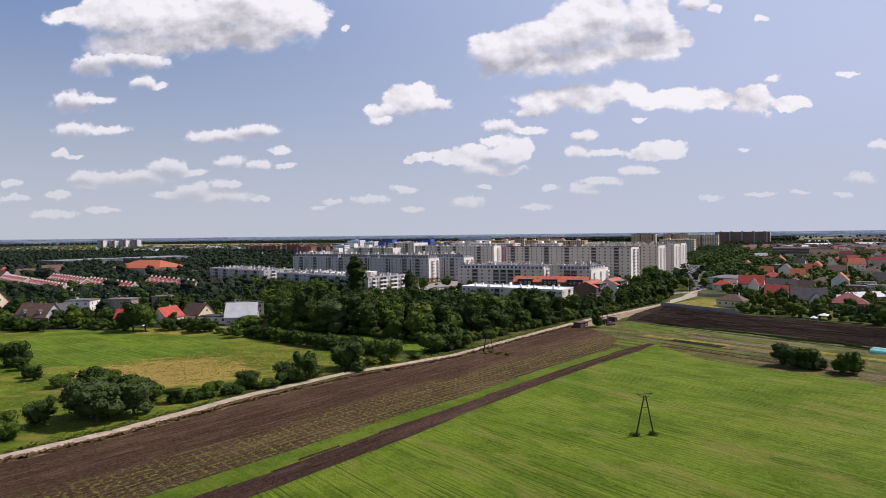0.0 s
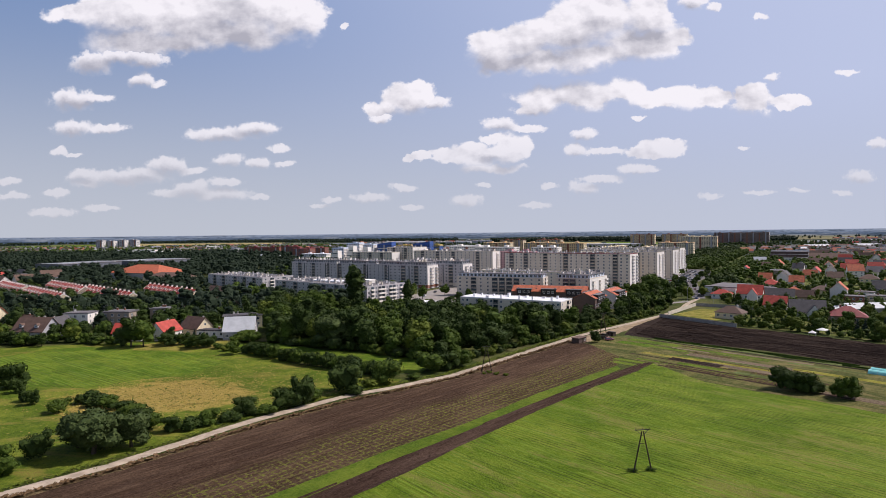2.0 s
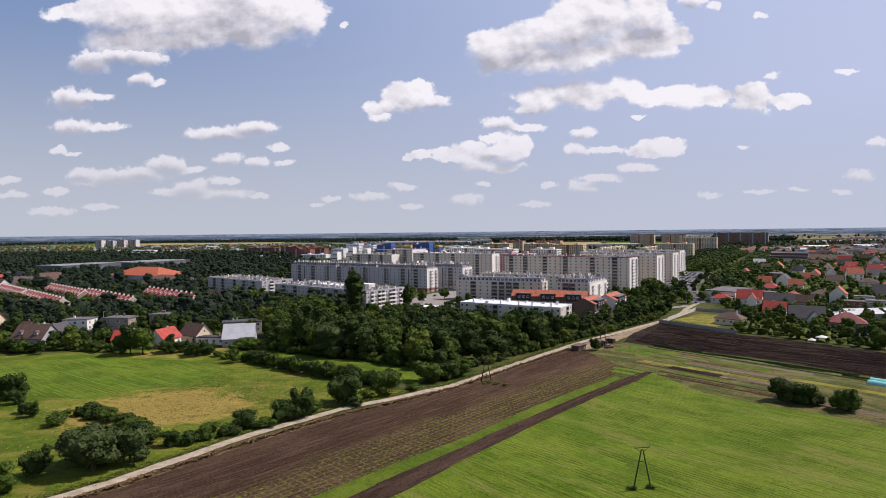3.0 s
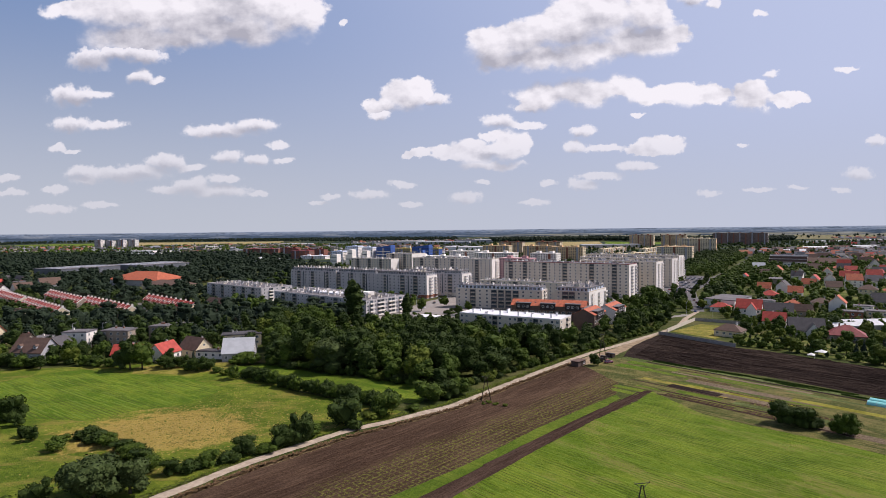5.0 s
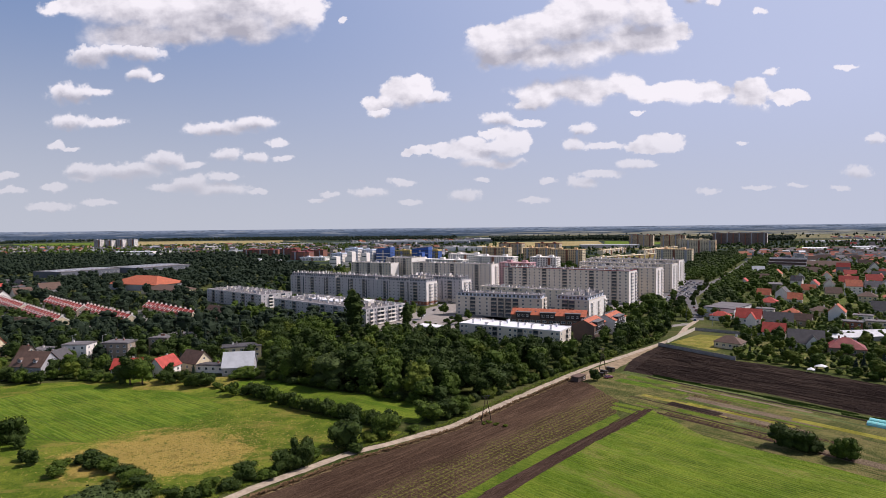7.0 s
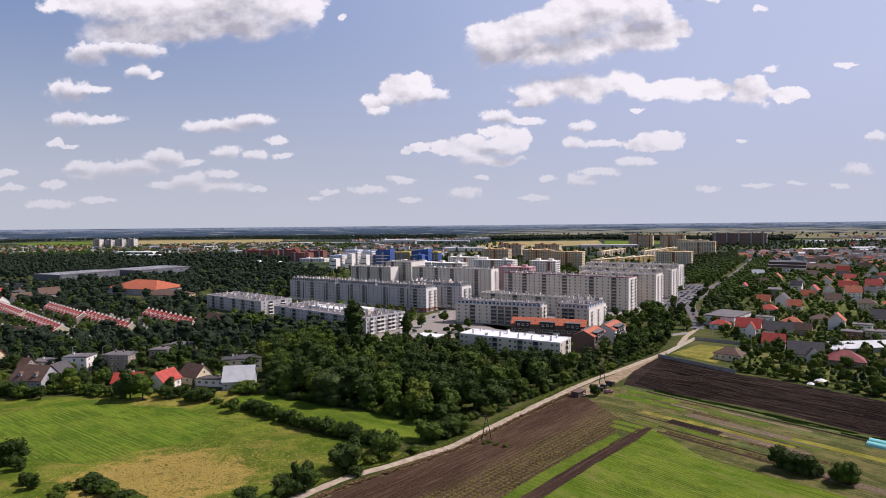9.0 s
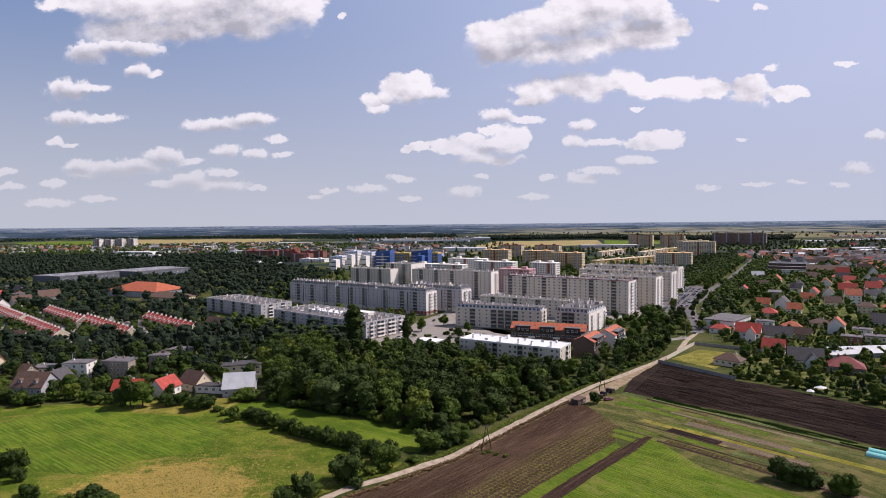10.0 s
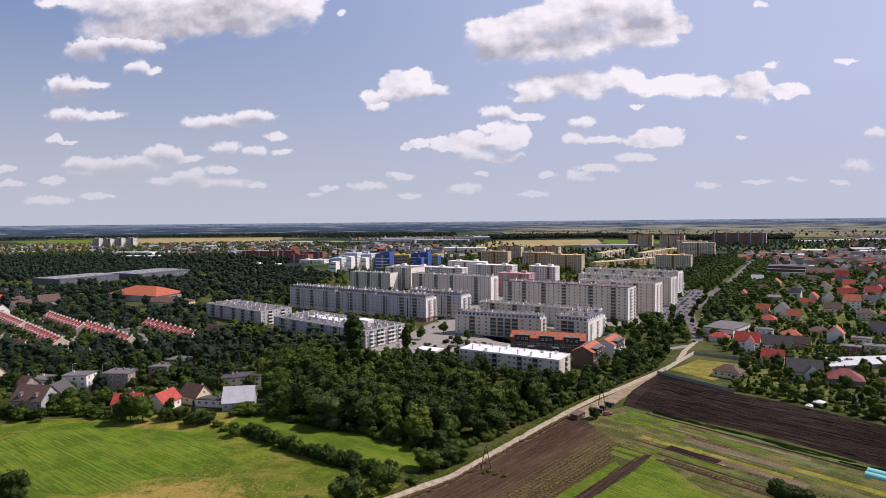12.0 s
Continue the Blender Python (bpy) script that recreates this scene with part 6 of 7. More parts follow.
            for i in range(e):
                py = (i - (e - 1) / 2) * D / e
                w.box(L / 2 + 0.3, L / 2 + 0.36, py - 0.85, py + 0.85, z, z + 1.5)
        CACHE[key] = w.mesh("glazing", [GLASS])
    tagged(under("glazing", CACHE[key], top), "rows of small dark windows", kind="stuff")
    for i in range(max(1, int(L / 18))):
        px = -L / 2 + (i + 0.5) * L / max(1, int(L / 18))
        under("stair_bay", Solid().box(px - 1.7, px + 1.7, -D / 2 - 0.9, -D / 2, 0, H).mesh("stair_bay", [BRICK if i % 2 else WALL_MID]), top)
    taken(top, L, D)
    return top


OR = "tall orange and cream panel block"
far_block(OR, 132, 1150, CITY, 58, 16, 10, WALL_ORANGE, WALL_CREAM)
far_block(OR, 205, 1090, CITY, 58, 16, 10, WALL_ORANGE, WALL_CREAM)
far_block(OR, 243, 1010, CITY, 56, 16, 10, WALL_ORANGE, WALL_CREAM)
far_block(OR, 182, 1325, CITY, 58, 16, 11, WALL_ORANGE, WALL_CREAM, trim=BRICK)
far_block(OR, 262, 1300, CITY, 58, 16, 11, WALL_ORANGE, WALL_CREAM, trim=BRICK)
far_block(OR, 717, 1985, CITY, 80, 18, 13, WALL_ORANGE, WALL_CREAM, trim=BRICK)
far_block(OR, 790, 1900, CITY, 76, 18, 13, WALL_ORANGE, WALL_CREAM, trim=BRICK)
far_block("cream and grey panel block with orange edges", 415, 972, CITY, 56, 16, 10, WALL_CREAM, WALL_CREAM, trim=WALL_ORANGE)
far_block("orange and white panel block with flat roof", 622, 1330, CITY, 70, 16, 12, WALL_CREAM, WALL_ORANGE)
far_block("orange and white panel block with flat roof", 655, 1440, CITY, 70, 16, 12, WALL_CREAM, WALL_ORANGE)
far_block("very long brownish panel block with a white end", 1104, 1985, CITY, 170, 18, 14, WALL_UMBER, WALL_WHITE, boxes=5)
for x, y, ang, L, w in ((439, 1192, 39, 200, WALL_YELLOW), (575, 1500, 53, 170, WALL_CREAM), (480, 1525, 56, 180, WALL_CREAM), (700, 1620, 40, 160, WALL_YELLOW)):
    far_block("long low yellow panel block with a flat roof", x, y, ang, L, 13, 4, w, w, trim=WALL_CREAM, boxes=4)
far_block("white ten-storey panel block with flat roof", 96, 785, CITY, 60, 16, 10, WALL_WHITE, WALL_WHITE)
far_block("white ten-storey panel block with flat roof", 148, 758, CITY, 36, 16, 10, WALL_WHITE, WALL_WHITE)
far_block("white ten-storey panel block with flat roof", 62, 860, CITY, 60, 16, 10, WALL_WHITE, WALL_WHITE)
far_block("pink plastered panel block with flat roof", 104, 690, CITY, 40, 18, 9, WALL_PINK, WALL_PINK)
far_block("white ten-storey panel block with flat roof", 30, 820, CITY, 50, 16, 8, WALL_WHITE, WALL_WHITE)
far_block("white ten-storey panel block with flat roof", -14, 850, CITY, 70, 16, 8, WALL_WHITE, WALL_PALE_BLUE)
# blue, white and yellow estate with stepped roofs
for x, y, L, n, wall, endw in ((-178, 1062, 24, 8, WALL_PALE_BLUE, WALL_WHITE), (-152, 1078, 26, 11, WALL_PALE_BLUE, WALL_WHITE), (-127, 1086, 26, 10, WALL_PALE_BLUE, WALL_WHITE),
                               (-93, 1080, 29, 10, WALL_BLUE, WALL_BLUE), (-58, 1100, 34, 9, WALL_YELLOW, WALL_YELLOW), (-23, 1080, 33, 10, WALL_BLUE, WALL_BLUE), (-5, 1100, 17, 9, WALL_YELLOW, WALL_BLUE)):
    kind = "blue" if wall is WALL_BLUE else "yellow" if wall is WALL_YELLOW else "pale blue"
    tower = far_block("bright %s apartment block with a stepped roof" % kind, x, y, -20, L, 20, n, wall, endw, boxes=1)
    H = 1 + n * 2.8
    for k in range(2, n, 2):
        under("balcony_band", Solid().box(-L / 2 + 1.0, L / 2 - 1.0 - (k % 4) * 2.2, -11.3, -10.0, k * 2.8, k * 2.8 + 1.0).mesh("balcony_band", [WALL_WHITE if wall is not WALL_YELLOW else WALL_BLUE]), tower)
    # a roof crest that rises along the block
    crest = [(-L / 2, -9.5, H + 0.9), (L / 2, -9.5, H + 0.9), (L / 2, 9.5, H + 0.9), (-L / 2, 9.5, H + 0.9), (-L / 2, -9.5, H + 1.6), (L / 2, -9.5, H + (5.6 if wall is WALL_BLUE else 2.4)), (L / 2, 9.5, H + (5.6 if wall is WALL_BLUE else 2.4)), (-L / 2, 9.5, H + 1.6)]
    under("roof_crest", Solid().add(crest, [(3, 2, 1, 0), (4, 5, 6, 7), (0, 1, 5, 4), (1, 2, 6, 5), (2, 3, 7, 6), (3, 0, 4, 7)]).mesh("roof_crest", [wall]), tower)
    if wall is WALL_PALE_BLUE or x == -23:
        step = thing("stepped_wing", "stepped low wing of a bright estate", "apartment block", pose(x - L * 0.5, y - 16, 0, 0, 0, -20), "far apartment blocks")
        for k in range(3):
            under("tier", Solid().box(-9 + 4 * k, 9, -7, 7, k * n * 0.85, (k + 1) * n * 0.85 - 0.02).mesh("tier", [WALL_WHITE if wall is WALL_PALE_BLUE else wall]), step)
            under("window_band", Solid().box(-8.5 + 4 * k, 8.5, -7.08, -7.0, k * n * 0.85 + 1.2, k * n * 0.85 + 2.6).mesh("window_band", [GLASS]), step)
for x, y, L, n in ((-1368, 2366, 38, 12), (-1324, 2370, 42, 11), (-1282, 2374, 38, 12), (-1238, 2380, 40, 12)):
    far_block("distant grey tower block with flat roof", x, y, -25, L, 18, n, WALL_MID, WALL_WHITE)
for x, y, L, n, w in ((-412, 1487, 100, 6, BRICK), (-352, 1430, 44, 7, BRICK), (-296, 1320, 46, 6, BRICK), (-255, 1290, 60, 2, WALL_WHITE), (-330, 1180, 60, 2, WALL_WHITE), (-300, 1500, 60, 5, BRICK)):
    far_block("low %s building with a flat roof" % ("brick" if w is BRICK else "white"), x, y, -15, L, 24, n, w, w, trim=ROOF_WHITE if w is WALL_WHITE else ROOF_DARKRED)
rngf = random.Random(77)
for x, y, L, w in ((-385, 2480, 170, WALL_MID), (-200, 2560, 190, WALL_SLATE), (10, 2640, 240, METAL_PALE), (160, 2900, 170, WALL_SLATE), (75, 1790, 130, ROOF_WHITE), (540, 1885, 180, METAL_PALE), (-540, 1700, 110, METAL_PALE), (-760, 1500, 90, ROOF_WHITE), (-880, 1700, 120, ROOF_WHITE), (-180, 2900, 200, ROOF_WHITE), (300, 3100, 240, ROOF_WHITE), (-620, 2500, 150, ROOF_WHITE)):
    hall("warehouse", "distant wide pale warehouse with a flat roof", "warehouse", x, y, rngf.uniform(-12, 8), L, L * 0.3, 10, WALL_WHITE if w is ROOF_WHITE else WALL_MID, w)
for x, y, L in ((882, 1472, 90), (965, 1515, 80), (1050, 1552, 90), (1130, 1570, 80), (1200, 1590, 90), (900, 1328, 70), (985, 1400, 80), (1065, 1440, 80), (1140, 1470, 80), (1240, 1520, 90), (938, 1243, 70), (1020, 1290, 80), (1100, 1350, 80), (1180, 1410, 80), (800, 1330, 60)):
    hall("distant_terrace", "distant white terraced houses with pale roofs", "terraced houses", x, y, rngf.choice((-12, -20, -28)), L * 0.72, 11, 7, WALL_WHITE, rngf.choice((ROOF_GREY, ROOF_WHITE, METAL_PALE, ROOF_BROWN, ROOF_GREY)), "gable", rise=3)
for x, y, L in ((1433, 2246, 160), (1600, 2310, 160), (1780, 2390, 170)):
    hall("greenhouse", "distant long white greenhouse roofs", "greenhouse", x, y, 20, L, 30, 5, WALL_WHITE, ROOF_WHITE)
# the far suburbs: small houses of a few kinds, repeated
SMALL = []
for wl, rf, kind in ((WALL_WHITE, ROOF_RED, "gable"), (WALL_WHITE, ROOF_BROWN, "gable"), (WALL_CREAM, ROOF_ORANGE, "hip"), (WALL_WHITE, ROOF_SLATE, "gable"), (WALL_WHITE, ROOF_WHITE, "flat")):
    SMALL.append(house("small distant %s house with a %s roof" % ("cream" if wl is WALL_CREAM else "white", {ROOF_RED: "red", ROOF_BROWN: "brown", ROOF_ORANGE: "orange", ROOF_SLATE: "dark", ROOF_WHITE: "pale flat"}[rf]), 0, 0, 0, 15, 11, 1, kind, wl, rf, chimneys=0, windows=False, group="distant houses"))


def suburb(poly, spacing, seed, weights):
    for x, y in scatter(poly, spacing, seed, 6):
        m = rngf.choices(SMALL, weights)[0]
        put(m, pose(x, y, 0, 0, 0, rngf.choice((-33, 57, -33)) + rngf.uniform(-5, 5)) @ Matrix.Diagonal((rngf.uniform(0.8, 1.2), rngf.uniform(0.9, 1.2), rngf.uniform(0.9, 1.3), 1)))
        TAKEN.append((x, y, 9))


suburb([(380, 470), (330, 430), (470, 440), (820, 900), (1150, 1500), (900, 1500), (640, 1100), (560, 980), (480, 720)], 33, 3, (3, 4, 3, 3, 1))
suburb([(1150, 1500), (1250, 1500), (1700, 2100), (1300, 2100)], 62, 4, (3, 4, 3, 3, 4))

suburb([(-520, 560), (-430, 560), (-420, 650), (-560, 760)], 24, 7, (2, 4, 1, 4, 1))

# ------------------------------------------------------------- trees, woods and hedges
WOOD = [(-82, 273), (-54, 257), (-33, 248), (-13, 233), (-2, 227), (10, 230), (45, 267), (72, 295), (127, 351), (152, 392), (116, 374), (78, 326), (66, 322), (8, 352), (-14, 374), (-56, 376), (-80, 377), (-108, 364), (-104, 335), (-86, 300), (-84, 285)]
TAKEN += [(-40, 398, 14), (28, 303, 12), (-109, 321, 3)]
rng = random.Random(11)
deep, low_growth = [], []
for x, y in scatter(WOOD, 6.9, 21, 0.0):
    front = y < 262 - 0.33 * (x + 60) if x < 5 else (y - x) < 238
    if not front:
        (low_growth if y > 303 + 0.15 * abs(x + 20) and x > -70 or x > 60 else deep).append((x, y))
        continue
    kind = rng.choices(("oak", "maple", "lime", "willow"), (7, 5, 1.2, 0.15))[0]
    tree(kind, x, y, rng.uniform(8, 15.5) * (0.6 if x > 45 else 1.0), rng.uniform(1.0, 1.35))
rng.shuffle(deep)
cut = int(len(deep) * 0.55)
wood("woodland", "dense broadleaf wood behind its front trees", deep[:cut], 10, 18, 71, (LEAF_DARK,), 1300, 0.95)
wood("woodland", "dense broadleaf wood behind its front trees", deep[cut:int(len(deep) * 0.9)], 9, 16, 72, (LEAF,), 1300, 0.95)
wood("low_woodland", "low young trees in front of apartment houses", low_growth[::2], 7.0, 11.5, 78, (LEAF,), 350, 1.1)
wood("low_woodland", "low young trees in front of apartment houses", low_growth[1::2], 7.0, 11.5, 79, (LEAF_DARK,), 350, 1.1)
wood("woodland", "pale crowns in a broadleaf wood", deep[int(len(deep) * 0.9):], 9, 15, 73, (LEAF_PALE,), 1300, 0.95)
# undergrowth along the wood's edge
for (ax, ay), (bx, by) in zip(WOOD[:9], WOOD[1:10]):
    d = math.hypot(bx - ax, by - ay)
    for i in range(int(d / 3.2)):
        t = (i + rng.random()) / (d / 3.2)
        bush(ax + (bx - ax) * t + rng.uniform(-1, 1), ay + (by - ay) * t + rng.uniform(-1.5, 1), rng.uniform(2.5, 5.0), rng.uniform(0.9, 1.3), rng.choice((0, 0, 1, 2, 3)))
put(KINDS["poplar"][0], scaled(-57, 389, 30, 4.0, 2.8))
put(KINDS["poplar"][1], scaled(-24, 405, 100, 2.4, 1.7))
# hedge across the meadow
HEDGE = [(-79, 246), (-62, 231), (-47, 221), (-29, 210), (-17, 202)]
for (ax, ay), (bx, by) in zip(HEDGE, HEDGE[1:]):
    for i in range(9):
        t = (i + rng.random()) / 9
        bush(ax + (bx - ax) * t + rng.uniform(-.8, .8), ay + (by - ay) * t + rng.uniform(-.8, .8), rng.uniform(4.2, 6.2), rng.uniform(0.8, 1.1), rng.choice((0, 1, 1)))
# single trees and bushes along the dirt road
tree("willow", -80, 134, 12.0, 1.2)
tree("willow", -73.5, 138, 9.0, 1.1)
tree("willow", -86, 138, 8.0, 1.15)
for x, y, h, w, k in ((-91, 131, 6.0, 0.9, 1), (-96, 125, 5.5, 0.9, 0), (-92, 122, 4.5, 1.0, 0), (-99, 118, 5.0, 1.0, 1), (-75, 151, 4.5, 1.1, 0), (-69, 149.5, 4.0, 1.1, 1), (-65, 151, 3.2, 1.2, 1),
                      (-61.6, 154, 4.4, 1.0, 0), (-57, 157, 3.0, 1.2, 1), (-54, 162, 5.0, 1.0, 1), (-48.5, 163, 2.6, 1.3, 0), (-45, 168, 6.2, 0.9, 1), (-40.5, 171, 8.0, 0.75, 1), (-38, 176, 3.0, 1.2, 0),
                      (-30.5, 185, 9.2, 0.95, 1), (-28, 182, 3.2, 1.2, 1), (-23, 190, 2.8, 1.3, 3), (-18.5, 196, 8.0, 1.0, 0), (-20, 200, 6.5, 1.0, 1), (-9, 200, 2.0, 1.6, 0), (-5, 210, 7.5, 1.1, 0), (1, 215, 6.5, 1.1, 1), (6, 218, 6, 1.1, 0),
                      (-122, 174, 4.5, 0.8, 1), (-127, 178, 3.6, 0.9, 1), (-143, 194, 8.5, 0.9, 1), (-149, 190, 8.0, 0.9, 1), (-155, 196, 9.0, 1.0, 0), (-136, 188, 4.5, 0.9, 1), (-112, 172, 2.6, 1.3, 0),
                      (-110, 165, 3.2, 1.1, 0), (-106, 176, 3.6, 1.4, 1), (-101, 172, 3.6, 1.4, 1), (-96, 168.5, 3.8, 1.3, 0), (-90, 165, 3.8, 1.4, 1), (-85, 161, 4.0, 1.4, 0), (-80, 157, 4.2, 1.3, 1), (-88, 152, 4, 1.3, 2),
                      (-87.3, 245, 5.5, 0.9, 0), (-82, 247, 4.5, 1.1, 1), (-108.5, 259, 6.5, 1.1, 1), (-104, 262, 5.0, 1.1, 1), (-99, 257, 2.5, 1.4, 0), (-93, 252, 2.2, 1.6, 3), (-93, 276, 5.5, 1.3, 0), (-88, 272, 4.5, 1.4, 0)):
    bush(x, y, h * 1.12, w * (1.2 if x > -60 else 1.1), k)
tree("oak", -140, 264, 13.5, 1.1)
tree("maple", -134.5, 264, 13.0, 1.0)
tree("willow", -145, 266, 9.0, 0.9)
for x, y, h, k in ((-186, 282, 9, "oak"), (-180, 286, 10, "maple"), (-173, 284, 9, "oak"), (-167, 288, 8, "maple"), (-160, 284, 7, "oak"), (-187, 292, 6, "maple"), (-150, 297, 6, "oak"), (-142, 300, 6, "maple"), (-155, 303, 6, "maple"), (-165, 302, 5, "oak"), (-176, 300, 5, "maple"), (-120, 306, 11, "oak"), (-127, 312, 10, "oak"), (-135, 310, 9, "maple"), (-214, 300, 5, "oak"), (-222, 296, 7, "maple")):
    tree(k, x, y, h, 1.15)
for x, y, h in ((-124, 266, 6.5), (-119, 268, 6.0), (-128, 270, 4.5), (-113, 262, 4.5), (-160, 272, 5.5), (-152, 270, 4.5), (-196, 272, 6.5), (-203, 274, 7.0), (-188, 270, 5.5), (-95, 271, 4.0)):
    bush(x, y, h, 1.25, 0 if h < 5 else 1)
for x, y, h, w in ((106.5, 182, 7.5, 1.15), (110, 179.5, 7.2, 1.15), (113, 177, 5.0, 1.1), (119, 171.5, 7.0, 1.0), (117, 172.5, 4.5, 1.1)):
    bush(x, y, h, w, 1 if x < 115 else 0)
bush(68.5, 262.5, 6.0, 0.85, 1)
for x, y in ((16.5, 207), (19, 205), (22, 203), (14.5, 206)):
    bush(x, y, rng.uniform(0.9, 1.4), 1.6, 3)
# gardens among the left houses
LEFT_GARDENS = [(-270, 262), (-190, 262), (-168, 268), (-150, 272), (-118, 276), (-104, 300), (-100, 312), (-110, 340), (-108, 366), (-150, 372), (-300, 372), (-320, 300)]
back = []
for x, y in scatter(LEFT_GARDENS, 8.0, 31, -1.0):
    if y > 312:
        back.append((x, y))
        continue
    kind = rng.choices(("oak", "maple", "spruce", "lime"), (5, 5, 2, 1))[0]
    h = rng.uniform(4.5, 8.0) if y < 300 else rng.uniform(5, 8)
    tree(kind, x, y, h if kind != "spruce" else h * 1.2, rng.uniform(0.95, 1.3))
for x, y in ((-216, 268), (-206, 272), (-198, 273), (-190, 273), (-182, 276), (-174, 276), (-222, 262), (-230, 262), (-166, 274), (-158, 270), (-212, 274), (-240, 255), (-236, 262), (-248, 250)):
    bush(x, y, rng.uniform(3.5, 6.0), 1.25, rng.choice((0, 1)))
wood("garden_trees", "tall dark trees behind farm houses", back[::2], 7, 13, 74, (LEAF_DARK,), 350, 1.0)
# half of the back trees get darker leaves to imitate cloud shade
wood("garden_trees", "tall dark conifers behind farm houses", back[1::2], 7, 12, 75, (PINE_AND_SHADE,), 350, 1.0)
for x, y in ((-183, 338), (-190, 341), (-152, 343), (-147, 340), (-139, 346), (-126, 345), (-120, 349), (-171, 338), (-165, 345), (-133, 352)):
    tree("spruce", x, y, rng.uniform(9, 13), 1.0)
# gardens among the right houses
RIGHT_GARDENS = [(152, 303), (163, 294), (178, 275), (192, 256), (215, 235), (330, 330), (420, 440), (330, 470), (260, 490), (228, 440), (200, 425), (192, 395), (188, 362), (165, 330)]
back = []
for x, y in scatter(RIGHT_GARDENS, 7.6, 41, -1.5):
    if y > 345 or x > 250:
        back.append((x, y))
        continue
    kind = rng.choices(("oak", "maple", "spruce", "lime", "poplar"), (3, 6, 1.5, 4, 0.5))[0]
    tree(kind, x, y, rng.uniform(3.5, 8.5), rng.uniform(0.95, 1.3))
shrubs = scatter([(150, 306), (163, 294), (178, 275), (192, 256), (215, 235), (330, 330), (420, 440), (330, 470), (290, 520), (250, 480), (228, 440), (206, 428), (196, 395), (190, 362), (167, 332)], 4.6, 42, -2.5)
wood("garden_shrubs", "green garden shrubs and hedges among houses", shrubs[::2], 1.6, 3.6, 87, (LEAF,), 110, 1.2)
wood("garden_shrubs", "dark garden shrubs and hedges among houses", shrubs[1::2], 1.6, 4.2, 88, (LEAF_DARK,), 110, 1.2)
wood("garden_trees", "green garden trees among suburban houses", back[::3], 4.5, 9.5, 76, (LEAF,), 280, 1.0)
wood("garden_trees", "pale green garden trees among suburban houses", back[1::3], 4, 8, 86, (LEAF_PALE,), 280, 1.0)
wood("garden_trees", "dark garden trees among suburban houses", back[2::3], 4.5, 9, 77, (LEAF_DARK,), 280, 1.0)
for x, y in ((155, 303), (158, 300), (163, 297), (167, 291), (176, 281), (183, 270), (187, 263), (190, 258), (196, 252), (199, 250), (203, 246), (207, 240), (161, 305), (170, 296)):
    bush(x, y, rng.uniform(2.5, 5.0), 1.2, rng.choice((0, 0, 3)))
for x, y, h in ((194, 259, 9), (201, 255, 10), (206, 249, 11), (198, 263, 7)):
    tree("lime", x, y, h, 0.9)
wood("low_woodland", "young trees between a wood and apartment houses", scatter([(-66, 376), (-14, 374), (8, 352), (30, 345), (24, 385), (8, 386), (-18, 388), (-40, 380), (-60, 388)], 6.5, 81, 0.0), 6, 10, 80, (LEAF_DARK,), 300, 1.1)
# street trees by the bend of the road
for x, y, h, k in ((166, 470, 17, "maple"), (150, 440, 12, "maple"), (172, 452, 11, "oak"), (140, 420, 11, "maple"), (192, 470, 13, "oak"), (205, 455, 12, "maple"), (158, 405, 12, "maple"), (103, 338, 11, "maple"), (108, 346, 12, "oak"), (114, 352, 13, "maple"), (120, 361, 13, "oak"), (126, 369, 13, "maple"), (133, 378, 12, "maple"), (139, 387, 12, "oak"), (146, 397, 11, "maple"), (151, 409, 13, "oak"), (122, 398, 10, "maple"), (164, 440, 15, "maple"), (170, 437, 11, "oak"), (182, 446, 10, "maple"), (196, 440, 8, "lime"), (204, 436, 9, "maple"), (212, 470, 10, "maple"), (178, 425, 9, "lime"), (130, 400, 10, "maple"), (186, 500, 11, "oak"), (176, 490, 9, "maple"), (148, 470, 9, "maple"),
                   (-15, 445, 10, "maple"), (2, 470, 9, "maple"), (20, 440, 8, "maple"), (-40, 440, 10, "maple"), (12, 420, 8, "oak"), (-30, 465, 8, "maple"), (100, 440, 6, "maple"), (130, 455, 8, "maple"), (145, 490, 8, "oak")):
    tree(k, x, y, h, 1.1)

TAKEN += [(-645, 880, 45), (-595, 862, 40), (-560, 880, 35), (-530, 905, 35), (-470, 945, 40), (-430, 985, 35), (-388, 1012, 50), (-350, 1010, 40), (-370, 985, 30), (-600, 850, 45), (-560, 840, 40), (-500, 890, 40), (-450, 960, 45), (-520, 960, 30), (-340, 660, 30), (-300, 615, 22), (-400, 690, 20), (-260, 640, 20)]
# tree belts too dense to count
leafy = (LEAF,)
# dark leaf colour in place of a cloud's shadow on this belt
wood("tree_belt", "belt of dark broadleaf trees behind houses", scatter([(-420, 372), (-108, 368), (-60, 380), (-60, 405), (-150, 470), (-170, 440), (-300, 400), (-420, 480)], 8.0, 51, 0.0), 8, 15, 51, (PINE_AND_SHADE,), 110, 0.9)
wood("tree_belt", "leafy trees along an estate's edge", scatter([(-170, 480), (-150, 470), (-60, 405), (-66, 398), (-130, 425), (-185, 470)], 7.0, 52, 0.0), 8, 13, 52, leafy, 150, 0.9)
wood("garden_trees", "garden trees among suburban houses", scatter([(255, 490), (330, 470), (420, 440), (650, 620), (900, 1050), (760, 1150), (520, 870), (420, 780), (330, 660), (270, 560)], 11.0, 53, 0.5), 5, 11, 53, leafy, 45, 1.0)
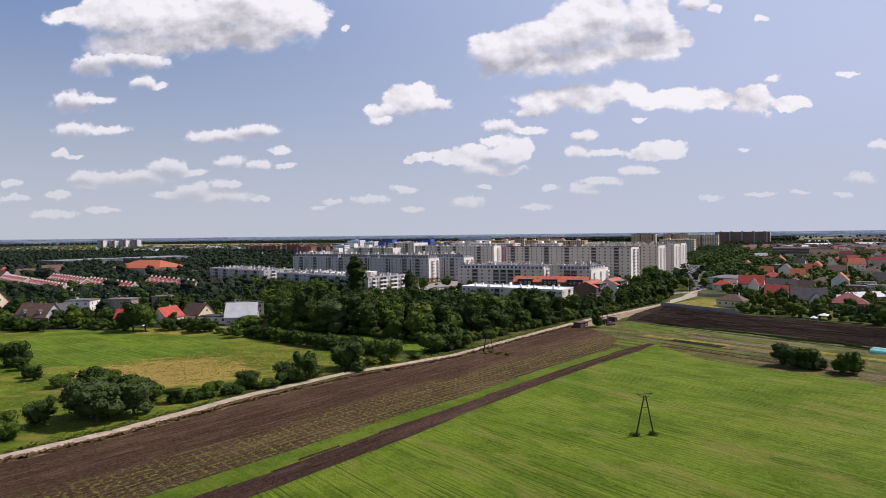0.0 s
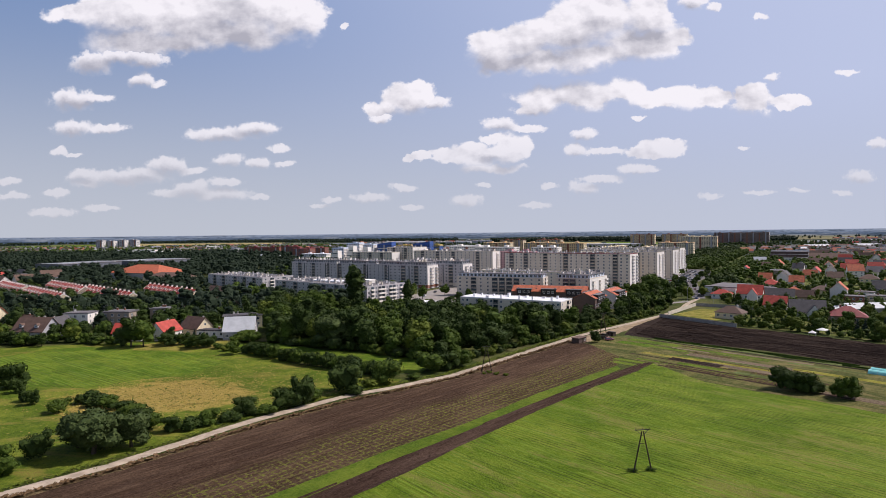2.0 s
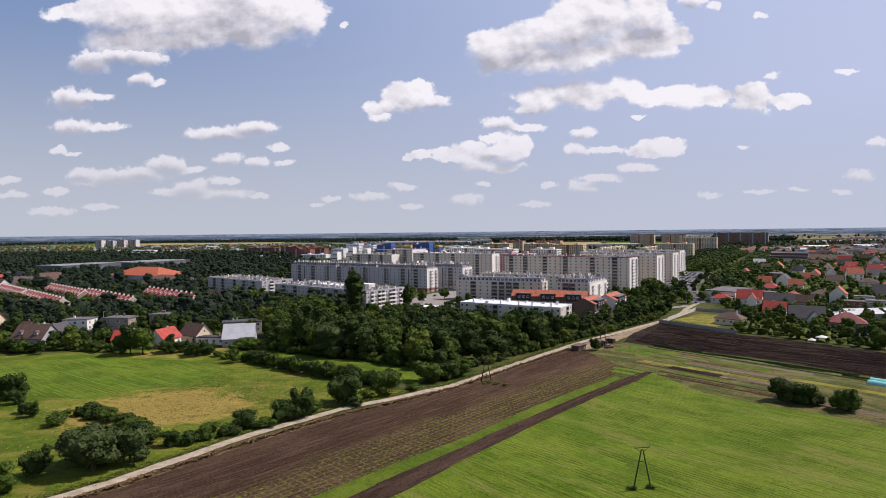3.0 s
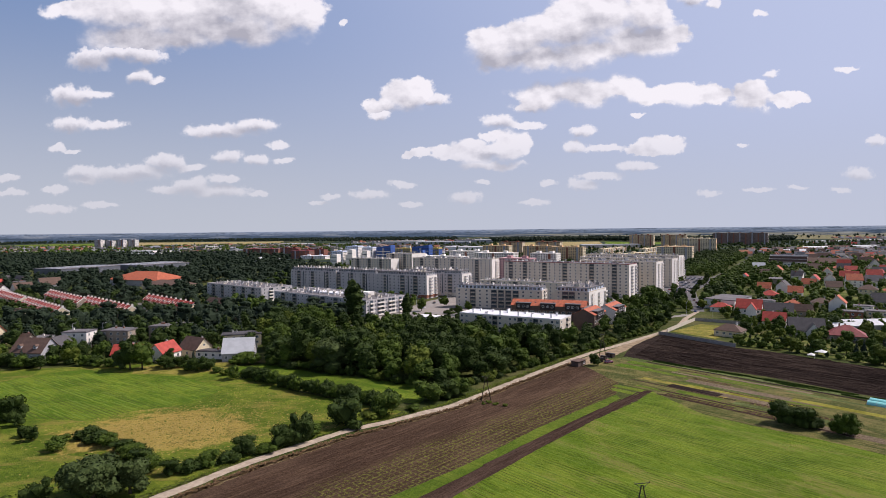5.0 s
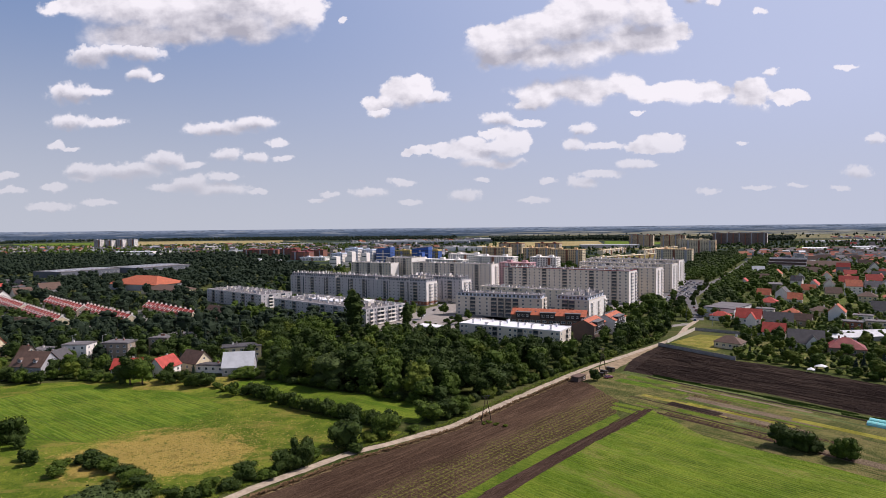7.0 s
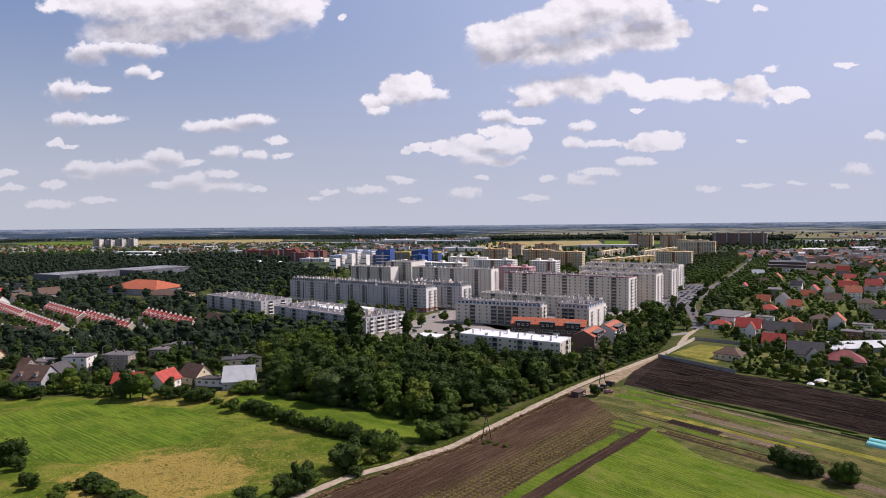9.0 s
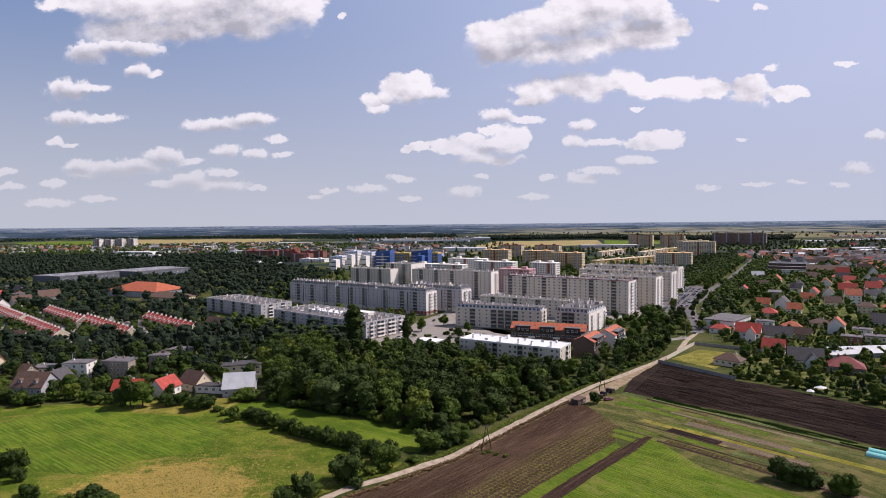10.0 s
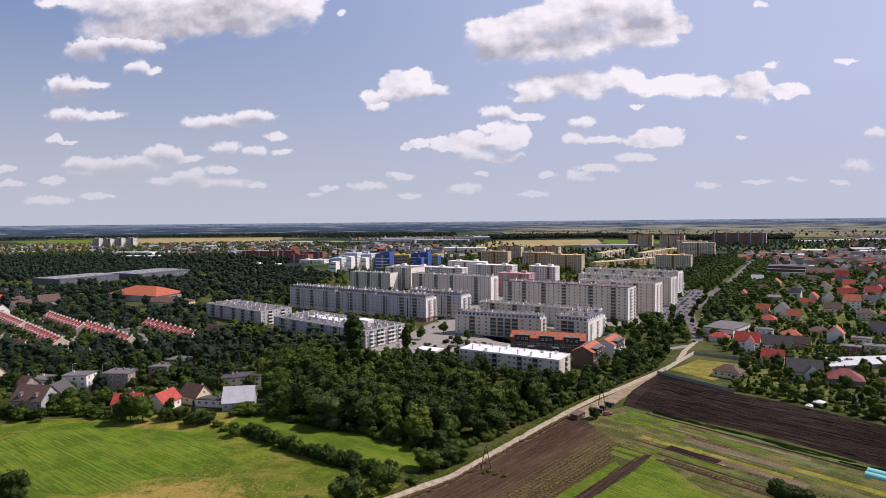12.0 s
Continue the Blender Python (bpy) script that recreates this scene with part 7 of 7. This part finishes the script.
wood("street_trees", "dense green trees along an avenue", scatter([(300, 610), (345, 690), (430, 820), (560, 1030), (590, 1010), (440, 770), (330, 600)], 9.0, 54, 0.0), 8, 14, 54, (LEAF,), 90, 1.0)
wood("street_trees", "dense green trees along an avenue", scatter([(380, 820), (540, 1090), (700, 1380), (600, 1350), (420, 1000), (350, 850)], 10.0, 55, 0.0), 9, 15, 55, (LEAF_DARK,), 80, 1.0)
# cloud shade round the halls, put into the leaf colour
wood("tree_belt", "wide belt of dark trees round halls", scatter([(-700, 560), (-430, 600), (-300, 500), (-180, 480), (-240, 560), (-160, 620), (-190, 760), (-160, 960), (-330, 1150), (-900, 1150), (-1000, 800)], 12.5, 56, 1.0), 9, 16, 56, (PINE_AND_SHADE,), 40, 1.1)
wood("tree_belt", "trees between apartment blocks", scatter([(-240, 560), (30, 700), (350, 720), (420, 950), (300, 1400), (-160, 1300), (-190, 900)], 17, 57, 2.0), 7, 14, 57, leafy, 60, 1.1)
TAKEN += [(-430, 1470, 40), (-380, 1440, 40), (-320, 1310, 40), (-300, 1490, 35), (-255, 1260, 40)]
# this wood too is coloured dark as if under a cloud
wood("far_wood", "distant dark mixed woodland", scatter([(-1500, 1150), (-330, 1150), (-330, 1400), (-560, 1560), (-1500, 1650)], 15, 58, 1.0), 11, 18, 58, (PINE_AND_SHADE,), 20, 1.3)
wood("far_wood", "green trees among distant estates", scatter([(-1900, 1650), (-560, 1560), (-330, 1500), (-200, 2300), (-700, 2750), (-1350, 2600), (-1950, 2700)], 23, 59, 1.0), 8, 15, 59, leafy, 14, 1.3)
wood("far_wood", "green trees round distant halls", scatter([(-330, 1500), (-160, 1300), (300, 1400), (560, 1700), (300, 2000), (200, 2700), (-300, 2400)], 34, 60, 2.0), 8, 14, 60, (LEAF_DARK,), 14, 1.3)
wood("far_wood", "long dark belt of pine wood", scatter([(250, 2800), (740, 2930), (1086, 2345), (1465, 2447), (1600, 2680), (1200, 2700), (900, 3250), (265, 3200)], 15, 61, 1.0), 20, 27, 61, (PINE_AND_SHADE,), 8, 1.3)
wood("far_wood", "dark clump of trees by white greenhouses", scatter([(1460, 2560), (1620, 2700), (1700, 2830), (1560, 2850), (1420, 2680)], 15, 62, 1.0), 16, 24, 62, (PINE_AND_SHADE,), 8, 1.3)
wood("far_wood", "trees among distant suburbs", scatter([(640, 1150), (1150, 1300), (1900, 2000), (1900, 2300), (1000, 2300), (760, 1600)], 26, 63, 1.0), 8, 14, 63, (LEAF_DARK,), 14, 1.3)
wood("far_wood", "dark edge of a far forest", scatter([(-3600, 3150), (-2480, 3360), (-2480, 3780), (-1300, 3800), (-500, 3300), (100, 3500), (100, 4300), (-1500, 4600), (-3200, 3700)], 31, 64, 1.0), 14, 22, 64, (PINE_AND_SHADE,), 4, 1.3)
wood("far_wood", "single trees and rows on far fields", scatter([(600, 3150), (1700, 2900), (3200, 3000), (3300, 3400), (1800, 4500), (500, 4700)], 110, 65, 1.0), 10, 20, 65, (PINE_AND_SHADE,), 8, 1.3)
RIPE = grass_mat("ripening_grain", (0.22, 0.18, 0.075), (0.33, 0.265, 0.115), (0.38, 0.31, 0.15), patch_size=80)
sheet("distant_field", "wide ripe yellow grain field in the distance", [(-1500, 2560), (-1300, 2600), (-764, 2850), (-1000, 3740), (-1930, 3740), (-1700, 3100)], 0.30, RIPE, 6, 25, 1)
sheet("distant_field", "distant green field beside a dark forest", [(-1945, 2789), (-1600, 2620), (-1720, 3100), (-2100, 3720), (-2420, 3330)], 0.32, LUSH, 6, 25, 2)
sheet("distant_field", "distant ripe field behind tower blocks", [(100, 2040), (320, 1990), (620, 2240), (740, 2760), (250, 2700)], 0.34, RIPE, 6, 25, 3)
sheet("distant_field", "distant green field behind tower blocks", [(640, 2180), (1080, 2180), (1080, 2330), (760, 2720), (640, 2300)], 0.36, LUSH, 6, 25, 4)
sheet("distant_field", "wide pale stubble fields to the horizon", [(420, 3150), (820, 3120), (1160, 2560), (1640, 2880), (3500, 2500), (3400, 3400), (1700, 4600), (500, 4850)], 0.38, FAR_FIELD, 10, 40, 5)
sheet("distant_field", "sunlit meadow beside a warehouse", [(-445, 985), (-335, 990), (-330, 1025), (-430, 1045)], 0.30, LUSH, 3, 12, 6)
sheet("distant_field", "distant green field beside a long block", [(1040, 1700), (1180, 1730), (1300, 1880), (1080, 1850)], 0.40, LUSH, 4, 20, 7)


def town_mat(name, colours, rough=0.85):
    """One of several paints for each loose piece."""
    m = Nodes(name, rough)
    r, n1 = m.island(), m.noise(0.4, 4)
    c = colours[0]
    for i, k in enumerate(colours[1:]):
        e = (i + 1) / len(colours)
        c = m.mix(m.step(r, e - 0.01, e + 0.01), c, k)
    return m.done(m.mix(m.math("MULTIPLY", m.step(n1, 0.4, 0.7), 0.25), c, (0.12, 0.11, 0.10)))


TOWN_WALL = town_mat("town_walls", [(0.62, 0.61, 0.59), (0.36, 0.35, 0.34), (0.48, 0.41, 0.31), (0.24, 0.23, 0.24), (0.42, 0.44, 0.48)])
TOWN_ROOF = town_mat("town_roofs", [(0.34, 0.10, 0.06), (0.13, 0.09, 0.075), (0.10, 0.095, 0.10), (0.38, 0.16, 0.09), (0.20, 0.19, 0.19), (0.30, 0.30, 0.31)])


def far_town(label, poly, spacing, seed, flats=0.3, long=(10, 20)):
    """Small buildings too far off to count: walls and roofs, gabled or flat."""
    rng = random.Random(seed)
    w, r = Solid(), Solid()
    for x, y in scatter(poly, spacing, seed, 2):
        a = radians(rng.choice((-33, 57, -20, -33)) + rng.uniform(-6, 6))
        L, D = rng.uniform(*long), rng.uniform(9, 13)
        flat = rng.random() < flats
        h = rng.uniform(6, 12) if flat else rng.uniform(3.5, 6.5)
        ca, sa = math.cos(a), math.sin(a)

        def at(px, py, pz):
            return (x + px * ca - py * sa, y + px * sa + py * ca, pz)
        c = [(-L / 2, -D / 2), (L / 2, -D / 2), (L / 2, D / 2), (-L / 2, D / 2)]
        w.add([at(*p, 0) for p in c] + [at(*p, h) for p in c], [(0, 1, 5, 4), (1, 2, 6, 5), (2, 3, 7, 6), (3, 0, 4, 7), (4, 5, 6, 7)])
        if flat:
            r.add([at(p[0] * 1.02, p[1] * 1.03, h) for p in c] + [at(p[0] * 1.02, p[1] * 1.03, h + 0.6) for p in c], [(0, 1, 5, 4), (1, 2, 6, 5), (2, 3, 7, 6), (3, 0, 4, 7), (4, 5, 6, 7)])
        else:
            t, o = h + D * 0.42, 0.5
            r.add([at(p[0] * 1.05, p[1] * 1.1, h - 0.2) for p in c] + [at(-L / 2 * 1.05, 0, t), at(L / 2 * 1.05, 0, t)], [(0, 1, 5, 4), (2, 3, 4, 5), (1, 2, 5), (3, 0, 4), (3, 2, 1, 0)])
        TAKEN.append((x, y, max(L, D) * 0.55))
    me = mesh_of("far_town", w.v + r.v, w.f + [tuple(i + len(w.v) for i in q) for q in r.f], [TOWN_WALL, TOWN_ROOF], [0] * len(w.f) + [1] * len(r.f))
    return tagged(new("far_town", me), label, "town", kind="stuff")


far_town("distant white housing estates among trees", [(-1250, 1950), (-560, 1600), (-420, 1600), (-330, 2100), (-760, 2780), (-1250, 2500), (-1350, 2200)], 46, 201, 0.7, (14, 46))
far_town("distant village houses with red roofs", [(-1950, 1900), (-1300, 1750), (-1300, 2250), (-1560, 2560), (-2000, 2600)], 34, 202, 0.15)
far_town("distant houses round an industrial estate", [(-330, 1560), (-120, 1330), (60, 1500), (-20, 1780), (100, 2050), (-250, 2350)], 40, 203, 0.6, (14, 40))
far_town("distant villages before the horizon", [(-500, 2950), (200, 3000), (230, 3450), (-400, 3250)], 46, 204, 0.3)
far_town("dense suburban houses with dark and red roofs", [(720, 1080), (830, 1050), (1180, 1420), (1100, 1440), (900, 1330), (700, 1160)], 21, 205, 0.15)
far_town("rows of pale houses at a suburb's edge", [(1850, 2600), (2600, 2500), (3000, 2900), (2000, 3050)], 42, 206, 0.2)
far_town("dense suburban houses with dark and red roofs", [(660, 1160), (900, 1420), (880, 1470), (780, 1480), (640, 1260)], 23, 207, 0.2)

wood("estate_trees", "trees between white apartment blocks", scatter([(-200, 590), (-60, 522), (-18, 505), (-25, 450), (-62, 462), (-150, 550), (-190, 570)], 9.0, 64, 0.0), 6, 11, 64, (LEAF,), 80, 1.0)
wood("street_trees", "bushy trees between a car park and gardens", scatter([(226, 492), (250, 556), (300, 640), (332, 692), (348, 690), (292, 590), (252, 488)], 7.5, 65, 0.0), 5, 10, 65, (LEAF_DARK,), 110, 1.0)
sheet("square_pavement", "pale paved square between apartment blocks", [(-52, 410), (-24, 396), (10, 402), (40, 398), (62, 414), (40, 436), (22, 480), (14, 540), (-8, 516), (-26, 470), (-34, 440)], 0.06, SQUARE, 0.4, 6, 45)
for x, y in ((4, 430), (9, 428), (14, 426), (19, 424), (24, 422), (-10, 418), (-4, 415), (30, 420), (35, 417), (8, 446), (12, 442), (-20, 425), (22, 455), (20, 470)):
    bush(x, y, rng.uniform(2.0, 3.6), 1.2, rng.choice((0, 1)))
for x, y in ((222, 560), (236, 548), (246, 566), (255, 583), (265, 601), (276, 618), (286, 636), (297, 655), (226, 528), (214, 498), (250, 628), (270, 660), (312, 690), (324, 712), (206, 520), (198, 505)):
    tree(rng.choice(("maple", "oak")), x, y, rng.uniform(5, 9), 1.1)
sheet("estate_pavement", "grey paving round tower blocks", [(-60, 640), (-10, 560), (110, 470), (180, 508), (218, 587), (262, 668), (300, 735), (60, 720)], 0.03, PAVING, 0.5, 8, 43)
sheet("terrace_pavement", "paved yards between terraced houses", [(-440, 560), (-430, 520), (-290, 405), (-200, 440), (-170, 470), (-270, 520), (-350, 590)], 0.03, PAVING, 0.5, 8, 44)
wood("estate_trees", "trees at the foot of tower blocks", scatter([(100, 455), (160, 430), (200, 480), (205, 505), (170, 500), (130, 480)], 8.0, 66, 0.5), 4, 9, 66, (LEAF,), 110, 1.0)
wood("estate_trees", "trees round distant orange blocks", scatter([(300, 720), (420, 940), (560, 1250), (760, 1650), (600, 1900), (200, 1500), (-100, 1250), (0, 900)], 26, 67, 3.0), 7, 13, 67, (LEAF_DARK,), 30, 1.0)
wood("street_trees", "dense trees between tower blocks and an avenue", scatter([(345, 740), (398, 828), (470, 945), (552, 1080), (640, 1225), (600, 1240), (500, 1075), (405, 930), (330, 800), (300, 745)], 9.0, 91, 0.5), 8, 14, 91, (LEAF,), 110, 1.0)
wood("street_trees", "dense trees between gardens and an avenue", scatter([(268, 590), (345, 712), (425, 838), (575, 1080), (700, 1280), (722, 1270), (600, 1075), (450, 825), (372, 700), (292, 575)], 9.0, 92, 0.5), 7, 13, 92, (LEAF,), 110, 1.0)
wood("estate_trees", "trees round terraced houses", scatter([(-430, 600), (-430, 500), (-300, 400), (-200, 420), (-160, 470), (-230, 545), (-330, 600)], 8.5, 93, -1.0), 5, 10, 93, (LEAF_DARK,), 110, 1.0)
wood("street_trees", "leafy trees along an avenue", scatter([(234, 598), (300, 712), (400, 868), (560, 1130), (545, 1140), (380, 885), (278, 722), (222, 618)], 11.0, 68, 0.0), 6, 11, 68, (LEAF,), 70, 1.0)

# ------------------------------------------------------------- poles, walls, huts and small things
def a_pole(label, x, y, ang, h, spread, mat):
    """A two-legged line pole with a short crossarm and insulators."""
    top = thing("power_pole", label, "power pole", pose(x, y, 0, 0, 0, ang), "power poles")
    for s in (-1, 1):
        under("leg", Solid().rod((s * spread / 2, 0, -0.3), (s * 0.16, 0, h - 0.5), 0.17, 0.12, 8).mesh("leg", [mat]), top)
    for bx, drop in ((0.4, 1.3), (0.75, 3.0)):
        under("brace", Solid().rod((-bx, 0, h - drop), (bx, 0, h - drop), 0.06, 0.06, 6).mesh("brace", [mat]), top)
    for s in (-1, 1):
        under("arm", Solid().rod((s * 0.2, 0, h - 1.2), (s * 1.5, 0, h - 0.1), 0.07, 0.05, 6).mesh("arm", [METAL_DARK]), top)
    under("crossarm", Solid().box(-1.7, 1.7, -0.06, 0.06, h - 0.2, h - 0.08).mesh("crossarm", [METAL_DARK]), top)
    pin = Solid().rod((0, 0, 0), (0, 0, 0.14), 0.03, 0.03, 6).rod((0, 0, 0.12), (0, 0, 0.32), 0.09, 0.06, 8).mesh("insulator", [WALL_BROWN])
    for px in (-1.6, 0.0, 1.6):
        under("insulator", pin, top, pose(px, 0, h - 0.1))
    return top


a_pole("dark wooden A-shaped power pole in a green crop", 41.3, 120.6, 10, 8.9, 4.1, WOOD_OLD)
for dx, dy in ((39.3, 120.2), (43.4, 121.0)):
    bush(dx, dy + 0.3, 0.8, 2.0, 0)
a_pole("wooden A-shaped power pole beside a dirt road", 15.8, 209.5, 20, 9.2, 4.0, WOOD_OLD)
a_pole("wooden A-shaped power pole beside a dirt road", 77.5, 282.5, 30, 10.5, 4.2, WOOD_OLD)


def lamp_post(x, y, h):
    top = thing("street_lamp", "slender grey street lamp by a road", "street lamp", pose(x, y, 0, 0, 0, 40), "street lamps")
    under("pole", Solid().rod((0, 0, 0), (0, 0, h), 0.12, 0.07, 8).mesh("pole", [METAL_PALE]), top)
    under("arm", Solid().rod((0, 0, h - 0.1), (1.4, 0, h + 0.2), 0.05, 0.04, 6).mesh("arm", [METAL_PALE]), top)
    under("lamp_head", Solid().box(1.2, 2.0, -0.15, 0.15, h + 0.12, h + 0.28).mesh("lamp_head", [METAL_PALE]), top)


for x, y, h in ((-190, 330, 11), (-207, 330, 11), (-86, 376, 9), (172, 412, 9), (186, 402, 9), (200, 372, 9), (214, 520, 9), (240, 590, 9), (-20, 470, 9), (5, 500, 9)):
    lamp_post(x, y, h)


def panel_wall(label, a, b, h, mat, step=2.5):
    """A yard wall of concrete panels between posts."""
    a, b = Vector(a), Vector(b)
    n = max(1, round((b - a).length / step))
    ang = math.degrees(math.atan2(b.y - a.y, b.x - a.x))
    top = thing("yard_wall", label, "wall", pose(a.x, a.y, 0, 0, 0, ang))
    w = (b - a).length / n
    panel = Solid()
    for k in range(4):
        panel.box(0.08, w - 0.08, -0.04, 0.04, k * h / 4 + 0.005, (k + 1) * h / 4 - 0.012)
    panel = panel.mesh("panel", [mat])
    post = Solid().box(-0.09, 0.09, -0.08, 0.08, 0, h + 0.12).mesh("post", [mat])
    for i in range(n):
        under("panel", panel, top, pose(i * w, 0, 0))
        under("post", post, top, pose(i * w, 0, 0))
    under("post", post, top, pose(n * w, 0, 0))


panel_wall("weathered grey concrete panel wall round a yard", (125, 337.5), (150, 299), 2.0, CONCRETE)
panel_wall("pale concrete panel wall along a dirt road", (133, 345), (167, 386), 2.2, WALL_GREY)
panel_wall("weathered grey concrete panel wall round a yard", (167, 386), (205, 357), 2.0, CONCRETE)

hut = thing("hut", "small dark wooden hut with a flat roof", "hut", pose(61.5, 263.5, 0, 0, 0, 46))
under("wall", Solid().box(-3.2, 3.2, -1.8, 1.8, 0, 2.2).mesh("wall", [WALL_BROWN]), hut)
under("roof", Solid().box(-3.5, 3.5, -2.1, 2.1, 2.2, 2.4).mesh("roof", [ROOF_BROWN]), hut)
under("door", Solid().box(-0.5, 0.5, -1.86, -1.8, 0.05, 2.0).mesh("door", [WOOD_OLD]), hut)
under("window", window_mesh(0.9, 0.8), hut, pose(1.8, -1.8, 1.3))

for x, y, ang, w, d, h in ((80.5, 279.5, -49, 3.6, 2.2, 1.7), (76, 275, -49, 2.6, 2, 1.5), (73, 270.5, -20, 3, 2, 1.5)):
    shed = thing("garden_shed", "small dark weathered garden shed", "shed", pose(x, y, 0, 0, 0, ang), "garden sheds")
    under("wall", Solid().box(-w / 2, w / 2, -d / 2, d / 2, 0, h).mesh("wall", [WOOD_OLD]), shed)
    under("roof", Solid().prism([(d / 2 + 0.2, h), (d / 2 + 0.2, h + 0.12), (-d / 2 - 0.2, h + 0.5), (-d / 2 - 0.2, h + 0.38)], -w / 2 - 0.2, w / 2 + 0.2).mesh("roof", [ROOF_SLATE]), shed)
    under("door", Solid().box(-0.4, 0.4, -d / 2 - 0.05, -d / 2, 0.02, h - 0.2).mesh("door", [WALL_BROWN]), shed)

# plastic-covered cold frames
for x, y in ((149.5, 198.5), (152.5, 201.5)):
    cf = thing("poly_tunnel", "turquoise film tunnel over garden beds", "poly tunnel", pose(x, y, 0, 0, 0, -49), "poly tunnels")
    arc = [(1.6 * math.cos(a), 1.3 * math.sin(a)) for a in np.linspace(0, math.pi, 9)]
    under("film", Solid().prism(arc, -4, 4).mesh("film", [PLASTIC_TEAL]), cf)
    for px in (-4, -1.3, 1.3, 4):
        s = Solid()
        for (y0, z0), (y1, z1) in zip(arc, arc[1:]):
            s.rod((px, y0 * 1.03, z0 * 1.03), (px, y1 * 1.03, z1 * 1.03), 0.04, 0.04, 5)
        under("hoop", s.mesh("hoop", [METAL_PALE]), cf)


def canopy(x, y, ang, w, d, h, label):
    top = thing("garden_canopy", label, "canopy", pose(x, y, 0, 0, 0, ang), "garden canopies")
    n = 5
    v, f = [], []
    for i in range(n):
        for j in range(n):
            u, t = i / (n - 1) - 0.5, j / (n - 1) - 0.5
            v.append((u * w, t * d, h + 1.1 * (1 - 2 * max(abs(u), abs(t)))))
    for i in range(n - 1):
        for j in range(n - 1):
            f.append((i * n + j, (i + 1) * n + j, (i + 1) * n + j + 1, i * n + j + 1))
    under("cloth", mesh_of("cloth", v, f, CANVAS), top)
    for a in (-1, 1):
        for b in (-1, 1):
            under("post", Solid().rod((a * w * 0.49, b * d * 0.49, 0), (a * w * 0.49, b * d * 0.49, h), 0.04, 0.04, 6).mesh("post", [METAL_PALE]), top)


canopy(179, 276, -40, 5, 4, 2.2, "white cloth garden canopy on thin posts")
canopy(172, 272.5, -40, 3, 3, 1.6, "small white cloth shelter on thin posts")

# cars: body, cabin and wheels
def make_car():
    top = thing("car", "parked car with dark windows", "car", Matrix.Identity(4), "parked cars")
    body = Solid().prism([(0.85, 0.28), (0.88, 0.62), (0.80, 0.88), (-0.80, 0.88), (-0.88, 0.62), (-0.85, 0.28)], -2.1, 2.1)
    under("body", body.mesh("body", [CARS]), top)
    v = [(-1.9, -0.78, 0.88), (1.0, -0.78, 0.88), (1.0, 0.78, 0.88), (-1.9, 0.78, 0.88), (-1.45, -0.62, 1.42), (0.25, -0.62, 1.42), (0.25, 0.62, 1.42), (-1.45, 0.62, 1.42)]
    cab = under("cabin", Solid().add(v, [(0, 1, 5, 4), (1, 2, 6, 5), (2, 3, 7, 6), (3, 0, 4, 7)], 0).mesh("cabin", [GLASS]), top)
    under("roof", Solid().box(-1.48, 0.28, -0.64, 0.64, 1.42, 1.48).mesh("roof", [CARS]), cab)
    wheel = Solid().rod((0, -0.1, 0), (0, 0.1, 0), 0.32, 0.32, 10).mesh("wheel", [RUBBER])
    for px in (-1.3, 1.3):
        for py in (-0.8, 0.8):
            under("wheel", wheel, top, pose(px, py, 0.32))
    return top


CAR = make_car()
rngc = random.Random(4)
SPOTS = []
for k in range(72):
    t = rngc.random()
    row = rngc.choice((-7.5, -2.0, 4.0, 9.0))
    SPOTS.append((206 + 108 * t + row * 0.86, 528 + 190 * t - row * 0.5, 60 + rngc.choice((0, 90, 90, 90)) + rngc.uniform(-5, 5)))
for k in range(14):
    t = k / 14
    SPOTS.append((226 + 102 * t, 512 + 180 * t + rngc.uniform(-2, 2), 60 + rngc.uniform(-3, 3)))
for x, y, a in ((184, 425, 62), (196, 448, 66), (207, 476, 70), (212, 492, 250), (-14, 460, 75), (-6, 492, 255), (-30, 420, 40), (360, 757, 57), (410, 830, 57), (395, 800, 237), (460, 912, 57), (470, 920, 237), (-2, 520, 80), (4, 548, 75)):
    SPOTS.append((x, y, a))
for x, y, a in SPOTS:
    put(CAR, pose(x, y, 0.105, 0, 0, a))
put(CAR, pose(76, 267, 0.05, 0, 0, 20))
